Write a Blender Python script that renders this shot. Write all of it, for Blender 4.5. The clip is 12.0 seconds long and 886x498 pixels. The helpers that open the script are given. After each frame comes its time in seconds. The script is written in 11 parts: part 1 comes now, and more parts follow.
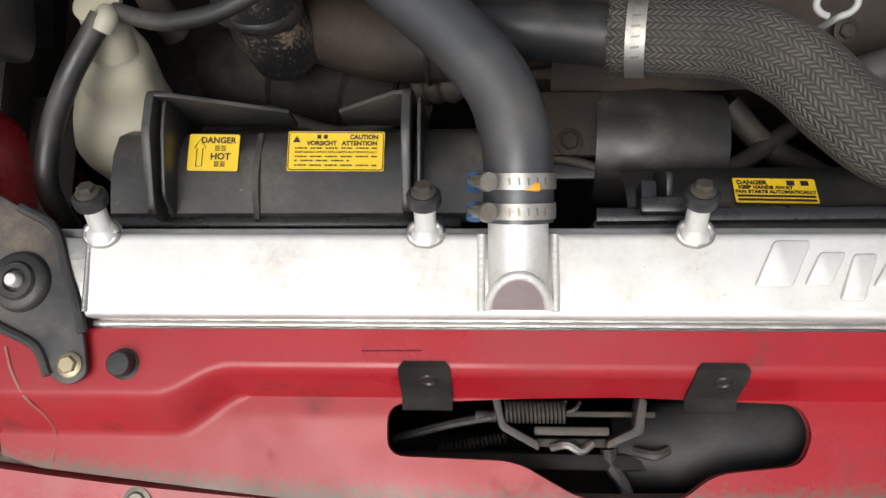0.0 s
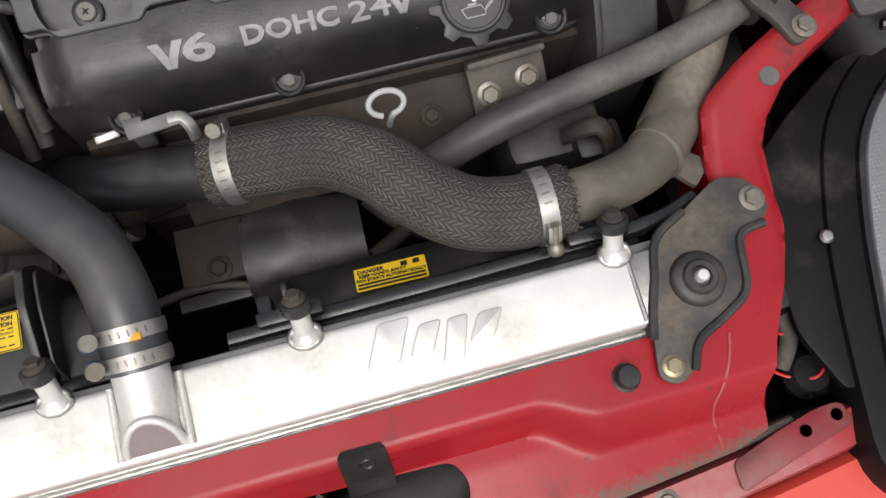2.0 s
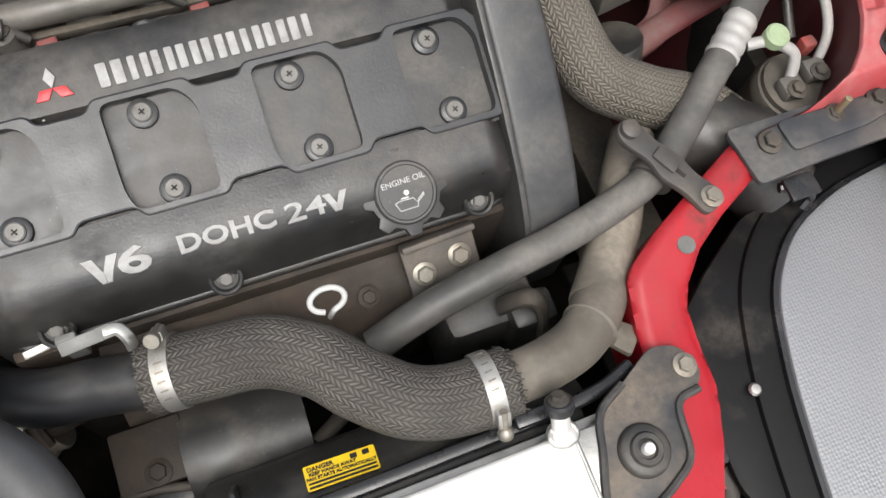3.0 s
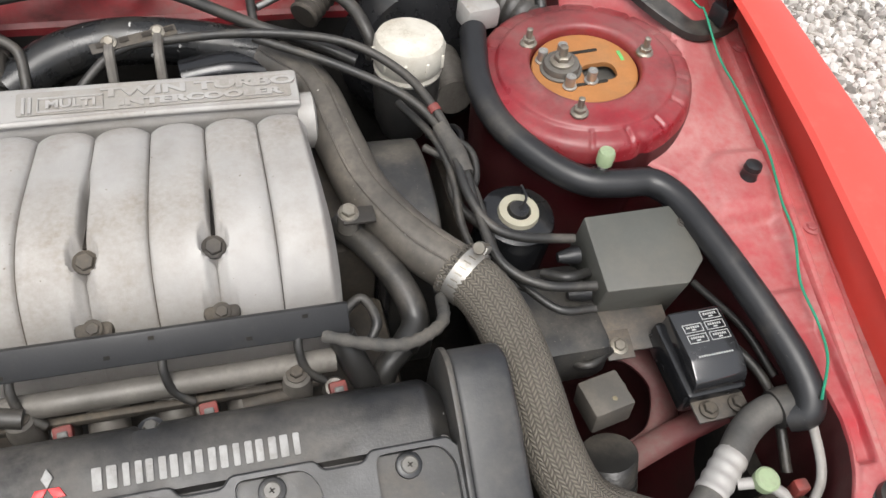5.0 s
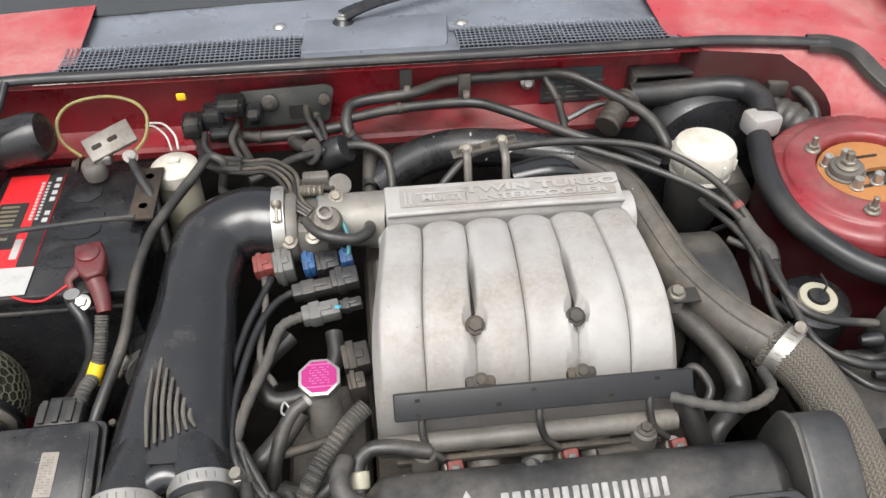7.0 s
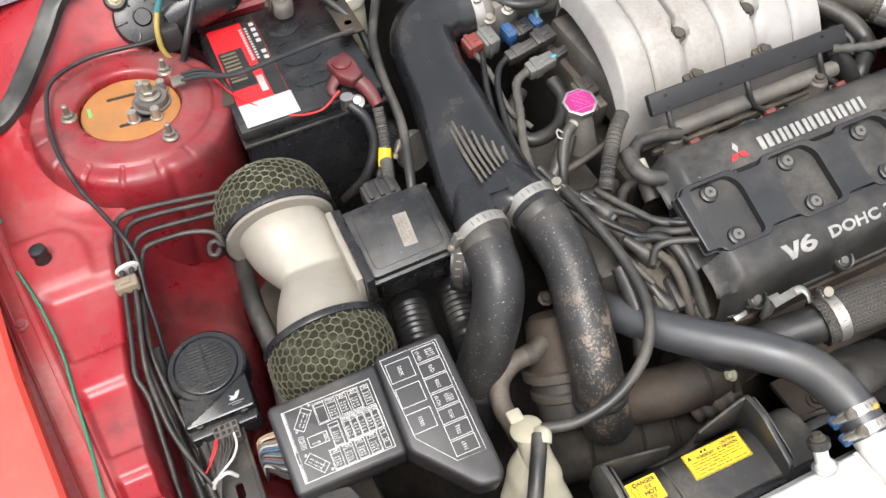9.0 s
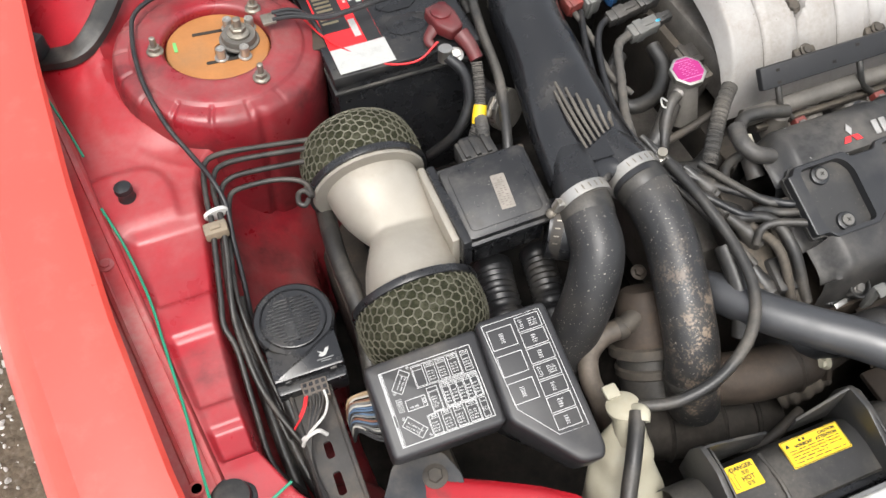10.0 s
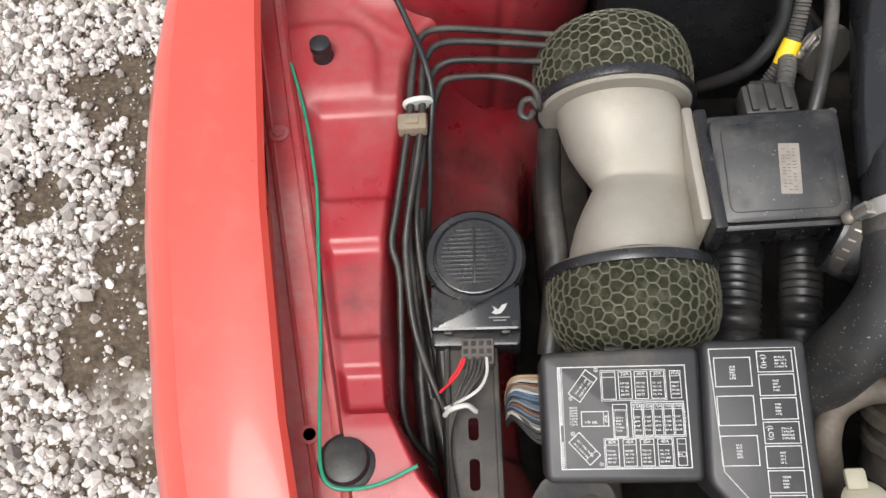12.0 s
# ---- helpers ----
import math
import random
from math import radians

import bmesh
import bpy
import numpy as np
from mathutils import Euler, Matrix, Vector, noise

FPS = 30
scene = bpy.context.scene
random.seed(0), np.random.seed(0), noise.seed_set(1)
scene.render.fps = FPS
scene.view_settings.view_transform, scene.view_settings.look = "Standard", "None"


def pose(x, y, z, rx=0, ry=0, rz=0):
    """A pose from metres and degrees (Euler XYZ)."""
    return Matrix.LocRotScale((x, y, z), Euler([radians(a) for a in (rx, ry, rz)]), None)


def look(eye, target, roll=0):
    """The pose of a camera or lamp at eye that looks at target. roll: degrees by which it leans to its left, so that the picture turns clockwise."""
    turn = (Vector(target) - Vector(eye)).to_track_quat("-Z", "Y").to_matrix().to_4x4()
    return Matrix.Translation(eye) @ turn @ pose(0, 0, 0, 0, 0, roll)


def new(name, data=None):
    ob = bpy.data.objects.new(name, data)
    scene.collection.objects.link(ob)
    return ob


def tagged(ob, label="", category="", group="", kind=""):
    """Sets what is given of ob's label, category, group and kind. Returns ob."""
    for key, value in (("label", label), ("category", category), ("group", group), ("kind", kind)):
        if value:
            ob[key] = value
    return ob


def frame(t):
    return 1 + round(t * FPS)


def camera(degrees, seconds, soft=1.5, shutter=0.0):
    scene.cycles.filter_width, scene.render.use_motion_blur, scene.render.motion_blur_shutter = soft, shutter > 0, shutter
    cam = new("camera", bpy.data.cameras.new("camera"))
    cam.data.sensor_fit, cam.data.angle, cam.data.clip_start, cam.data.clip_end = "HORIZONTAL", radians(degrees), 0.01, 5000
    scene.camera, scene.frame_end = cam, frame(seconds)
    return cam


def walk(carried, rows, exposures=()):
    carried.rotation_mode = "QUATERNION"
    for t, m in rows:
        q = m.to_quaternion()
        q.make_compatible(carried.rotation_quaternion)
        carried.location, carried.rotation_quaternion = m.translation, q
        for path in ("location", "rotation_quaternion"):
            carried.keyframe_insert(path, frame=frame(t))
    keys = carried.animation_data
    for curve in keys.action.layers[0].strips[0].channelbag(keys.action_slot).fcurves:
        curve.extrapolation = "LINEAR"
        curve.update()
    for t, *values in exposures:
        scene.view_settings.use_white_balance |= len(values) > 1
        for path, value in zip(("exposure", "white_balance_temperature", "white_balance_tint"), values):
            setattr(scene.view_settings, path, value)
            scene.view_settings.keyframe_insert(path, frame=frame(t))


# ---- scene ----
cam = camera(57.0, 12.0)
PATH = [
    (0, (-0.049, -0.012, 1.201), (-0.154, 0.326, -0.768), -17.0),
    (0.5, (0.004, -0.013, 1.196), (-0.038, 0.304, -0.778), -9.1),
    (1, (0.051, -0.029, 1.2), (0.076, 0.329, -0.768), -0.2),
    (1.5, (0.093, -0.027, 1.22), (0.18, 0.355, -0.741), 3.6),
    (2, (0.128, -0.016, 1.243), (0.311, 0.462, -0.69), 5.8),
    (2.5, (0.13, 0.012, 1.247), (0.445, 0.571, -0.647), 10.8),
    (3, (0.123, 0.048, 1.269), (0.577, 0.673, -0.575), 16.0),
    (3.5, (0.12, 0.089, 1.3), (0.701, 0.806, -0.474), 18.9),
    (3.7, (0.124, 0.106, 1.309), (0.745, 0.873, -0.43), 19.2),
    (5.3, (0.202, 0.121, 1.368), (0.615, 1.403, -0.11), 7.9),
    (5.5, (0.183, 0.126, 1.377), (0.573, 1.442, -0.077), 7.8),
    (6, (0.138, 0.119, 1.389), (0.418, 1.521, -0.009), 5.6),
    (6.5, (0.065, 0.096, 1.396), (0.246, 1.54, 0.024), 2.5),
    (6.7, (0.024, 0.082, 1.407), (0.184, 1.537, 0.044), 1.2),
    (8.3, (-0.257, -0.099, 1.457), (0.028, 1.199, -0.038), -6.0),
    (8.5, (-0.33, -0.089, 1.459), (-0.014, 1.158, -0.073), -6.6),
    (9, (-0.497, -0.075, 1.46), (-0.08, 1.094, -0.108), -5.9),
    (9.5, (-0.567, -0.024, 1.439), (-0.121, 1.089, -0.162), -3.2),
    (10, (-0.59, -0.011, 1.443), (-0.194, 1.078, -0.188), -1.8),
    (10.5, (-0.592, 0.032, 1.406), (-0.325, 1.077, -0.278), -2.1),
    (11, (-0.568, 0.12, 1.335), (-0.541, 1.096, -0.411), -6.3),
    (11.5, (-0.546, 0.158, 1.309), (-0.694, 1.069, -0.465), -9.7),
    (12, (-0.574, 0.144, 1.326), (-0.696, 1.057, -0.449), -9.6),
]
walk(cam, [(t, look(eye, target, roll)) for t, eye, target, roll in PATH],
     [(0.0, 0.6), (1.0, 0.35), (1.5, 0.43), (2.0, 0.56), (2.5, 0.88), (3.5, 1.5), (5.5, 1.05), (6.5, 1.24), (8.5, 1.49), (9.0, 1.56), (10.0, 1.45), (11.0, 1.15), (12.0, 1.1)])


# ---- world and light: a bright overcast sky ----
world = bpy.data.worlds.new("overcast_sky")
world.use_nodes = True
scene.world = world
wn, wl = world.node_tree.nodes, world.node_tree.links
sky = wn.new("ShaderNodeTexSky")
sky.sky_type, sky.sun_disc = "NISHITA", False
sky.sun_elevation, sky.sun_rotation = radians(65), radians(200)
sky.dust_density = 4.0
hsv = wn.new("ShaderNodeHueSaturation")
hsv.inputs["Saturation"].default_value = 0.25
wl.new(sky.outputs[0], hsv.inputs["Color"])
wl.new(hsv.outputs[0], wn["Background"].inputs[0])
wn["Background"].inputs[1].default_value = 0.112
sun = new("sun", bpy.data.lights.new("sun", "SUN"))
sun.data.energy, sun.data.angle, sun.data.color = 1.0, radians(35), (1, 0.97, 0.93)
sun.matrix_world = look((-0.5, -0.75, 3), (0, 0.35, 0.5))


# ---- materials ----
def mat(name, color, rough=0.5, metal=0.0, var=0.15, scale=40, fine=300, bump=0.0, dirt=None, dirt_amount=0.0, dirt_scale=9, coat=0.0, spec=0.5, spots=None, spot_scale=120, spot_amount=0.0, stain=None, stain_amount=0.5, stain_scale=11):
    m = bpy.data.materials.new(name)
    m.use_nodes = True
    n, l = m.node_tree.nodes, m.node_tree.links
    b = n["Principled BSDF"]
    b.inputs["Metallic"].default_value = metal
    b.inputs["Specular IOR Level"].default_value = spec
    b.inputs["Coat Weight"].default_value = coat
    b.inputs["Coat Roughness"].default_value = 0.08
    tc = n.new("ShaderNodeTexCoord")

    def noisy(s, detail=6):
        t = n.new("ShaderNodeTexNoise")
        t.inputs["Scale"].default_value, t.inputs["Detail"].default_value = s, detail
        t.inputs["Roughness"].default_value = 0.6
        l.new(tc.outputs["Object"], t.inputs["Vector"])
        return t.outputs["Fac"]

    def ramp(src, lo, hi, a=0.0, b_=1.0):
        r = n.new("ShaderNodeMapRange")
        r.inputs[1].default_value, r.inputs[2].default_value = lo, hi
        r.inputs[3].default_value, r.inputs[4].default_value = a, b_
        l.new(src, r.inputs[0])
        return r.outputs[0]

    def mix(fac, c1, c2):
        x = n.new("ShaderNodeMix")
        x.data_type = "RGBA"
        l.new(fac, x.inputs[0])
        for sock, c in ((x.inputs[6], c1), (x.inputs[7], c2)):
            if isinstance(c, tuple):
                sock.default_value = (*c, 1)
            else:
                l.new(c, sock)
        return x.outputs[2]

    dark = tuple(c * (1 - var) for c in color)
    lite = tuple(min(1, c * (1 + var)) for c in color)
    col = mix(ramp(noisy(scale), 0.3, 0.7), dark, lite)
    grain = noisy(fine, 3)
    col = mix(ramp(grain, 0.35, 0.65, 0, 0.35), col, dark)
    rsock = ramp(noisy(scale * 1.7), 0.3, 0.7, max(0.03, rough - 0.08), min(1, rough + 0.1))
    if dirt:
        d = n.new("ShaderNodeMath")
        d.operation = "MULTIPLY"
        l.new(ramp(noisy(dirt_scale, 12), 0.60 - 0.42 * dirt_amount, 0.86 - 0.42 * dirt_amount, 0.03), d.inputs[0])
        l.new(ramp(noisy(dirt_scale * 14, 4), 0.2, 0.7, 0.25, 1.0), d.inputs[1])
        geo = n.new("ShaderNodeNewGeometry")
        nz = n.new("ShaderNodeSeparateXYZ")
        l.new(geo.outputs["Normal"], nz.inputs[0])
        settle = n.new("ShaderNodeMath")
        settle.operation = "MULTIPLY"
        l.new(d.outputs[0], settle.inputs[0])
        l.new(ramp(nz.outputs[2], -0.3, 0.9, 0.25, 1.0), settle.inputs[1])
        cl = n.new("ShaderNodeMath")
        cl.operation = "MULTIPLY"
        l.new(settle.outputs[0], cl.inputs[0])
        cl.inputs[1].default_value = min(1, 0.35 + dirt_amount)
        col = mix(cl.outputs[0], col, dirt)
        x = n.new("ShaderNodeMix")
        l.new(cl.outputs[0], x.inputs[0])
        l.new(rsock, x.inputs[2])
        x.inputs[3].default_value = 0.85
        rsock = x.outputs[0]
    if stain:
        d = n.new("ShaderNodeMath")
        d.operation = "MULTIPLY"
        l.new(ramp(noisy(stain_scale, 10), 0.66 - 0.22 * stain_amount, 0.80 - 0.2 * stain_amount), d.inputs[0])
        l.new(ramp(noisy(stain_scale * 9, 5), 0.30, 0.62, 0.2, 0.95), d.inputs[1])
        col = mix(d.outputs[0], col, stain)
        x = n.new("ShaderNodeMix")
        l.new(d.outputs[0], x.inputs[0])
        l.new(rsock, x.inputs[2])
        x.inputs[3].default_value = 0.7
        rsock = x.outputs[0]
    if spots:
        col = mix(ramp(noisy(spot_scale, 2), 0.72 - spot_amount, 0.74 - spot_amount), col, spots)
    l.new(col, b.inputs["Base Color"])
    l.new(rsock, b.inputs["Roughness"])
    if bump:
        bp = n.new("ShaderNodeBump")
        bp.inputs["Distance"].default_value = 0.001
        bp.inputs["Strength"].default_value = bump
        l.new(grain, bp.inputs["Height"])
        l.new(bp.outputs[0], b.inputs["Normal"])
    return m


def pattern(m, make):
    """Lets make(nodes, links, bsdf) add relief and colour of its own to a material."""
    make(m.node_tree.nodes, m.node_tree.links, m.node_tree.nodes["Principled BSDF"])
    return m


DUST = (0.14, 0.123, 0.10)
RED = mat("red_paint_dusty", (0.35, 0.032, 0.040), 0.28, 0, 0.18, 10, 260, 0.05, (0.40, 0.215, 0.20), 0.56, 7, spec=0.55, spots=(0.46, 0.24, 0.22), spot_scale=260, spot_amount=-0.05, stain=(0.13, 0.03, 0.032), stain_amount=0.24, stain_scale=8)
RED_OUT = mat("red_paint_gloss", (0.63, 0.065, 0.047), 0.34, 0, 0.05, 6, 200, 0.0, (0.60, 0.13, 0.10), 0.15, 40, coat=0.45, spec=0.5)
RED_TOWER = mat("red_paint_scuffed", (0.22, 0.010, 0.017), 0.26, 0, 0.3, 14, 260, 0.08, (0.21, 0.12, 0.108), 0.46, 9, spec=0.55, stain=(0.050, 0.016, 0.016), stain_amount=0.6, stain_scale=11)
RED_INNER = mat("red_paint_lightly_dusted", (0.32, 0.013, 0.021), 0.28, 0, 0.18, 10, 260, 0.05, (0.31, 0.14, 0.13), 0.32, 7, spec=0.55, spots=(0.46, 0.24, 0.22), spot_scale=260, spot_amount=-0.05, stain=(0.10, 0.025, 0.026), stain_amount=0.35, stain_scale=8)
RED_OXIDE = mat("red_paint_worn", (0.36, 0.03, 0.035), 0.5, 0, 0.2, 22, 260, 0.1, (0.30, 0.19, 0.15), 0.6, 12)
# grimy car red with the bay's deep shade mixed into its colour
RED_GRIME_SHADE = mat("red_paint_grime_and_shade", (0.055, 0.006, 0.008), 0.42, 0, 0.3, 14, 260, 0.1, (0.05, 0.036, 0.03), 0.6, 12)
PRINT = mat("grey_white_print", (0.52, 0.52, 0.51), 0.5, 0, 0.2, 120, 300)
RED_FRONT = mat("red_paint_front", (0.34, 0.0105, 0.018), 0.30, 0, 0.15, 7, 260, 0.06, (0.23, 0.065, 0.060), 0.22, 5, spec=0.42, spots=(0.12, 0.03, 0.03), spot_scale=90, spot_amount=-0.03, stain=(0.12, 0.024, 0.022), stain_amount=0.34, stain_scale=16)
ALU = mat("brushed_aluminium", (0.74, 0.73, 0.70), 0.46, 0.6, 0.08, 25, 300, 0.06, (0.42, 0.37, 0.30), 0.30, 16, spots=(0.30, 0.25, 0.19), spot_scale=420, spot_amount=-0.02)
ALU_ROUGH = mat("weld_aluminium", (0.44, 0.43, 0.405), 0.42, 1, 0.16, 60, 400, 0.3)
CAST = mat("cast_aluminium", (0.355, 0.342, 0.326), 0.50, 0.15, 0.10, 20, 900, 0.35, (0.22, 0.19, 0.155), 0.46, 14, spots=(0.14, 0.11, 0.08), spot_scale=150, spot_amount=-0.02)
CAST_DARK = mat("cast_aluminium_grimy", (0.20, 0.185, 0.165), 0.5, 0.5, 0.25, 30, 350, 0.4, (0.09, 0.075, 0.058), 0.45, 22)
SAND = mat("sandcast_aluminium", (0.335, 0.31, 0.265), 0.5, 0.35, 0.10, 15, 900, 0.35, (0.245, 0.212, 0.172), 0.34, 12)
BLACK = mat("black_plastic", (0.013, 0.0135, 0.015), 0.28, 0, 0.2, 30, 300, 0.08, DUST, 0.15, 16, spots=(0.13, 0.12, 0.10), spot_scale=420, spot_amount=0.0, spec=0.5)
BLACK_DUSTY = mat("black_plastic_dusty", (0.025, 0.0248, 0.0245), 0.38, 0, 0.2, 30, 300, 0.12, DUST, 0.36, 18, spots=(0.12, 0.105, 0.085), spot_scale=380, spot_amount=0.01, spec=0.5)
BLACK_GLOSS = mat("black_plastic_satin", (0.010, 0.0105, 0.012), 0.20, 0, 0.2, 30, 300, 0.03, DUST, 0.12, 14, spec=0.65)
RUBBER = mat("black_rubber", (0.014, 0.0145, 0.016), 0.36, 0, 0.2, 26, 400, 0.06, DUST, 0.24, 14, spots=(0.11, 0.10, 0.085), spot_scale=480, spot_amount=-0.01, spec=0.45)
RUBBER_OLD = mat("old_rubber", (0.020, 0.0195, 0.0185), 0.36, 0, 0.25, 26, 400, 0.2, DUST, 0.36, 20, spec=0.5)
RUBBER_SPECKLED = mat("rubber_with_peeling_specks", (0.018, 0.0182, 0.019), 0.40, 0, 0.25, 22, 400, 0.2, (0.10, 0.088, 0.072), 0.34, 9, spots=(0.26, 0.235, 0.20), spot_scale=400, spot_amount=0.045, spec=0.5)
WRINKLE = mat("black_crackle_paint", (0.009, 0.0095, 0.0105), 0.32, 0.0, 0.2, 24, 500, 0.22, (0.120, 0.108, 0.093), 0.54, 7, spots=(0.50, 0.49, 0.46), spot_scale=95, spot_amount=-0.035, spec=0.6, stain=(0.006, 0.006, 0.006), stain_amount=0.6, stain_scale=16)
PLATE = mat("grey_black_cover", (0.011, 0.0118, 0.0135), 0.36, 0, 0.15, 18, 500, 0.15, (0.085, 0.079, 0.070), 0.28, 10, spec=0.6)
STEEL = mat("zinc_steel", (0.55, 0.54, 0.50), 0.38, 1, 0.15, 60, 400, 0.1, (0.25, 0.19, 0.13), 0.25, 30)
BAND = mat("clamp_steel", (0.46, 0.445, 0.415), 0.36, 0.85, 0.12, 50, 400, 0.1, (0.22, 0.19, 0.15), 0.34, 30)
NUT = mat("dull_nut_steel", (0.27, 0.25, 0.21), 0.45, 0.7, 0.25, 70, 400, 0.1, (0.14, 0.10, 0.07), 0.4, 40)
BRASSY = mat("yellow_zinc", (0.40, 0.34, 0.22), 0.42, 0.85, 0.2, 60, 400, 0.1, (0.2, 0.15, 0.1), 0.3, 30)
GRIME = mat("grimy_dark_steel", (0.040, 0.036, 0.032), 0.6, 0.3, 0.3, 24, 300, 0.3, (0.145, 0.12, 0.09), 0.50, 14, spec=0.5)
BRACKET = mat("painted_bracket_rusty", (0.050, 0.047, 0.044), 0.5, 0.1, 0.25, 30, 350, 0.2, (0.17, 0.135, 0.10), 0.42, 22)
RUST = mat("rusty_heat_shield", (0.030, 0.024, 0.019), 0.65, 0.3, 0.4, 20, 280, 0.4, (0.095, 0.066, 0.046), 0.48, 12)
# near-black for holes and dark parts, and for shade deep in the bay
DARK = mat("dark_parts_and_shade", (0.018, 0.017, 0.016), 0.8, 0, 0.3, 16, 200, 0.2, (0.07, 0.06, 0.05), 0.4, 8, spec=0.1)
CREAM = mat("cream_plastic", (0.37, 0.35, 0.27), 0.45, 0, 0.08, 20, 300, 0.05, (0.32, 0.27, 0.18), 0.3, 14)
WHITE_CAP = mat("white_plastic_dirty", (0.58, 0.55, 0.48), 0.5, 0, 0.12, 40, 350, 0.1, (0.32, 0.275, 0.21), 0.46, 34, spots=(0.20, 0.17, 0.13), spot_scale=260, spot_amount=-0.01)
WHITE_INK = mat("white_print", (0.42, 0.42, 0.405), 0.5, 0, 0.1, 60, 300, 0, (0.22, 0.21, 0.19), 0.32, 60)
BLACK_INK = mat("black_print", (0.02, 0.02, 0.02), 0.5, 0, 0.1, 60, 300)
RED_INK = mat("red_print", (0.62, 0.02, 0.025), 0.4, 0, 0.06, 60, 300)
YELLOW = mat("yellow_label", (0.78, 0.53, 0.02), 0.38, 0, 0.06, 30, 200, 0, (0.45, 0.33, 0.1), 0.15, 30)
OCHRE = mat("ochre_camber_plate", (0.43, 0.185, 0.060), 0.42, 0.3, 0.12, 30, 300, 0.05, (0.26, 0.17, 0.09), 0.32, 25)
PINK = mat("magenta_label", (0.32, 0.015, 0.14), 0.35, 0, 0.05, 30, 200)
GREEN_WIRE = mat("green_wire", (0.015, 0.24, 0.135), 0.4, 0, 0.08, 30, 200)
RED_WIRE = mat("red_wire", (0.55, 0.015, 0.02), 0.4, 0, 0.08, 30, 200)
WHITE_WIRE = mat("white_wire", (0.5, 0.49, 0.46), 0.4, 0, 0.08, 30, 200)
BLUE = mat("blue_plastic", (0.02, 0.085, 0.22), 0.5, 0, 0.3, 90, 400, 0.1, (0.05, 0.045, 0.04), 0.5, 60)
MINT = mat("mint_cap", (0.27, 0.34, 0.20), 0.45, 0, 0.08, 30, 200, 0, DUST, 0.3, 60)
ORANGE = mat("orange_paint_mark", (0.75, 0.33, 0.02), 0.5, 0, 0.06, 30, 200)
BROWN_CONN = mat("brown_connector", (0.22, 0.038, 0.030), 0.55, 0, 0.3, 90, 400, 0.1, (0.06, 0.05, 0.045), 0.5, 60)
GREY_CONN = mat("grey_connector", (0.12, 0.12, 0.112), 0.5, 0, 0.25, 60, 200, 0, DUST, 0.3, 20)
OLIVE = mat("olive_grey_box", (0.080, 0.081, 0.072), 0.42, 0, 0.14, 14, 300, 0.05, DUST, 0.34, 8)
TAPE = mat("cloth_tape", (0.05, 0.048, 0.045), 0.75, 0, 0.3, 60, 500, 0.5, DUST, 0.5, 20, spec=0.5)
LINE = mat("brown_black_line", (0.022, 0.020, 0.018), 0.38, 0.1, 0.25, 40, 400, 0.1, (0.14, 0.12, 0.10), 0.3, 20)
PIPE_DUSTY = mat("dusty_charge_pipe", (0.045, 0.041, 0.036), 0.40, 0, 0.2, 16, 300, 0.08, (0.19, 0.165, 0.135), 0.56, 9, spec=0.5, spots=(0.38, 0.36, 0.33), spot_scale=140, spot_amount=-0.005)
SEMI = mat("black_harness_plastic", (0.016, 0.0165, 0.018), 0.45, 0, 0.15, 20, 400, 0.1, DUST, 0.2, 14, spec=0.35)
TEAL = mat("teal_wire", (0.03, 0.16, 0.17), 0.45, 0, 0.1, 30, 200)
PIPE_TAN = mat("tan_dusted_pipe", (0.088, 0.077, 0.062), 0.55, 0, 0.25, 22, 300, 0.15, (0.25, 0.215, 0.17), 0.60, 12, spots=(0.03, 0.027, 0.024), spot_scale=34, spot_amount=0.02)
RAIL = mat("grey_dusted_rail", (0.110, 0.102, 0.090), 0.5, 0.2, 0.25, 30, 350, 0.2, (0.215, 0.195, 0.168), 0.45, 16, stain=(0.04, 0.036, 0.03), stain_amount=0.4, stain_scale=22)
RED_DUST = mat("red_paint_brown_dust", (0.42, 0.042, 0.048), 0.34, 0, 0.2, 20, 260, 0.1, (0.40, 0.21, 0.19), 0.54, 9, stain=(0.14, 0.04, 0.036), stain_amount=0.25, stain_scale=14)
HOSE_GREY = mat("grey_dusted_hose", (0.056, 0.054, 0.051), 0.5, 0, 0.2, 24, 350, 0.15, (0.17, 0.156, 0.136), 0.52, 12, stain=(0.03, 0.028, 0.026), stain_amount=0.4, stain_scale=20)
COPPER_TERM = mat("oxide_red_cover", (0.105, 0.010, 0.012), 0.34, 0, 0.3, 40, 300, 0.1, (0.09, 0.055, 0.05), 0.45, 30)
COWL = mat("weathered_grey_cowl", (0.15, 0.165, 0.19), 0.28, 0, 0.2, 12, 300, 0.05, (0.035, 0.036, 0.04), 0.32, 5, coat=0.2, spec=0.7)
GLASS_DARK = mat("dark_windscreen", (0.02, 0.024, 0.026), 0.06, 0, 0.05, 5, 100, 0, coat=0.4)


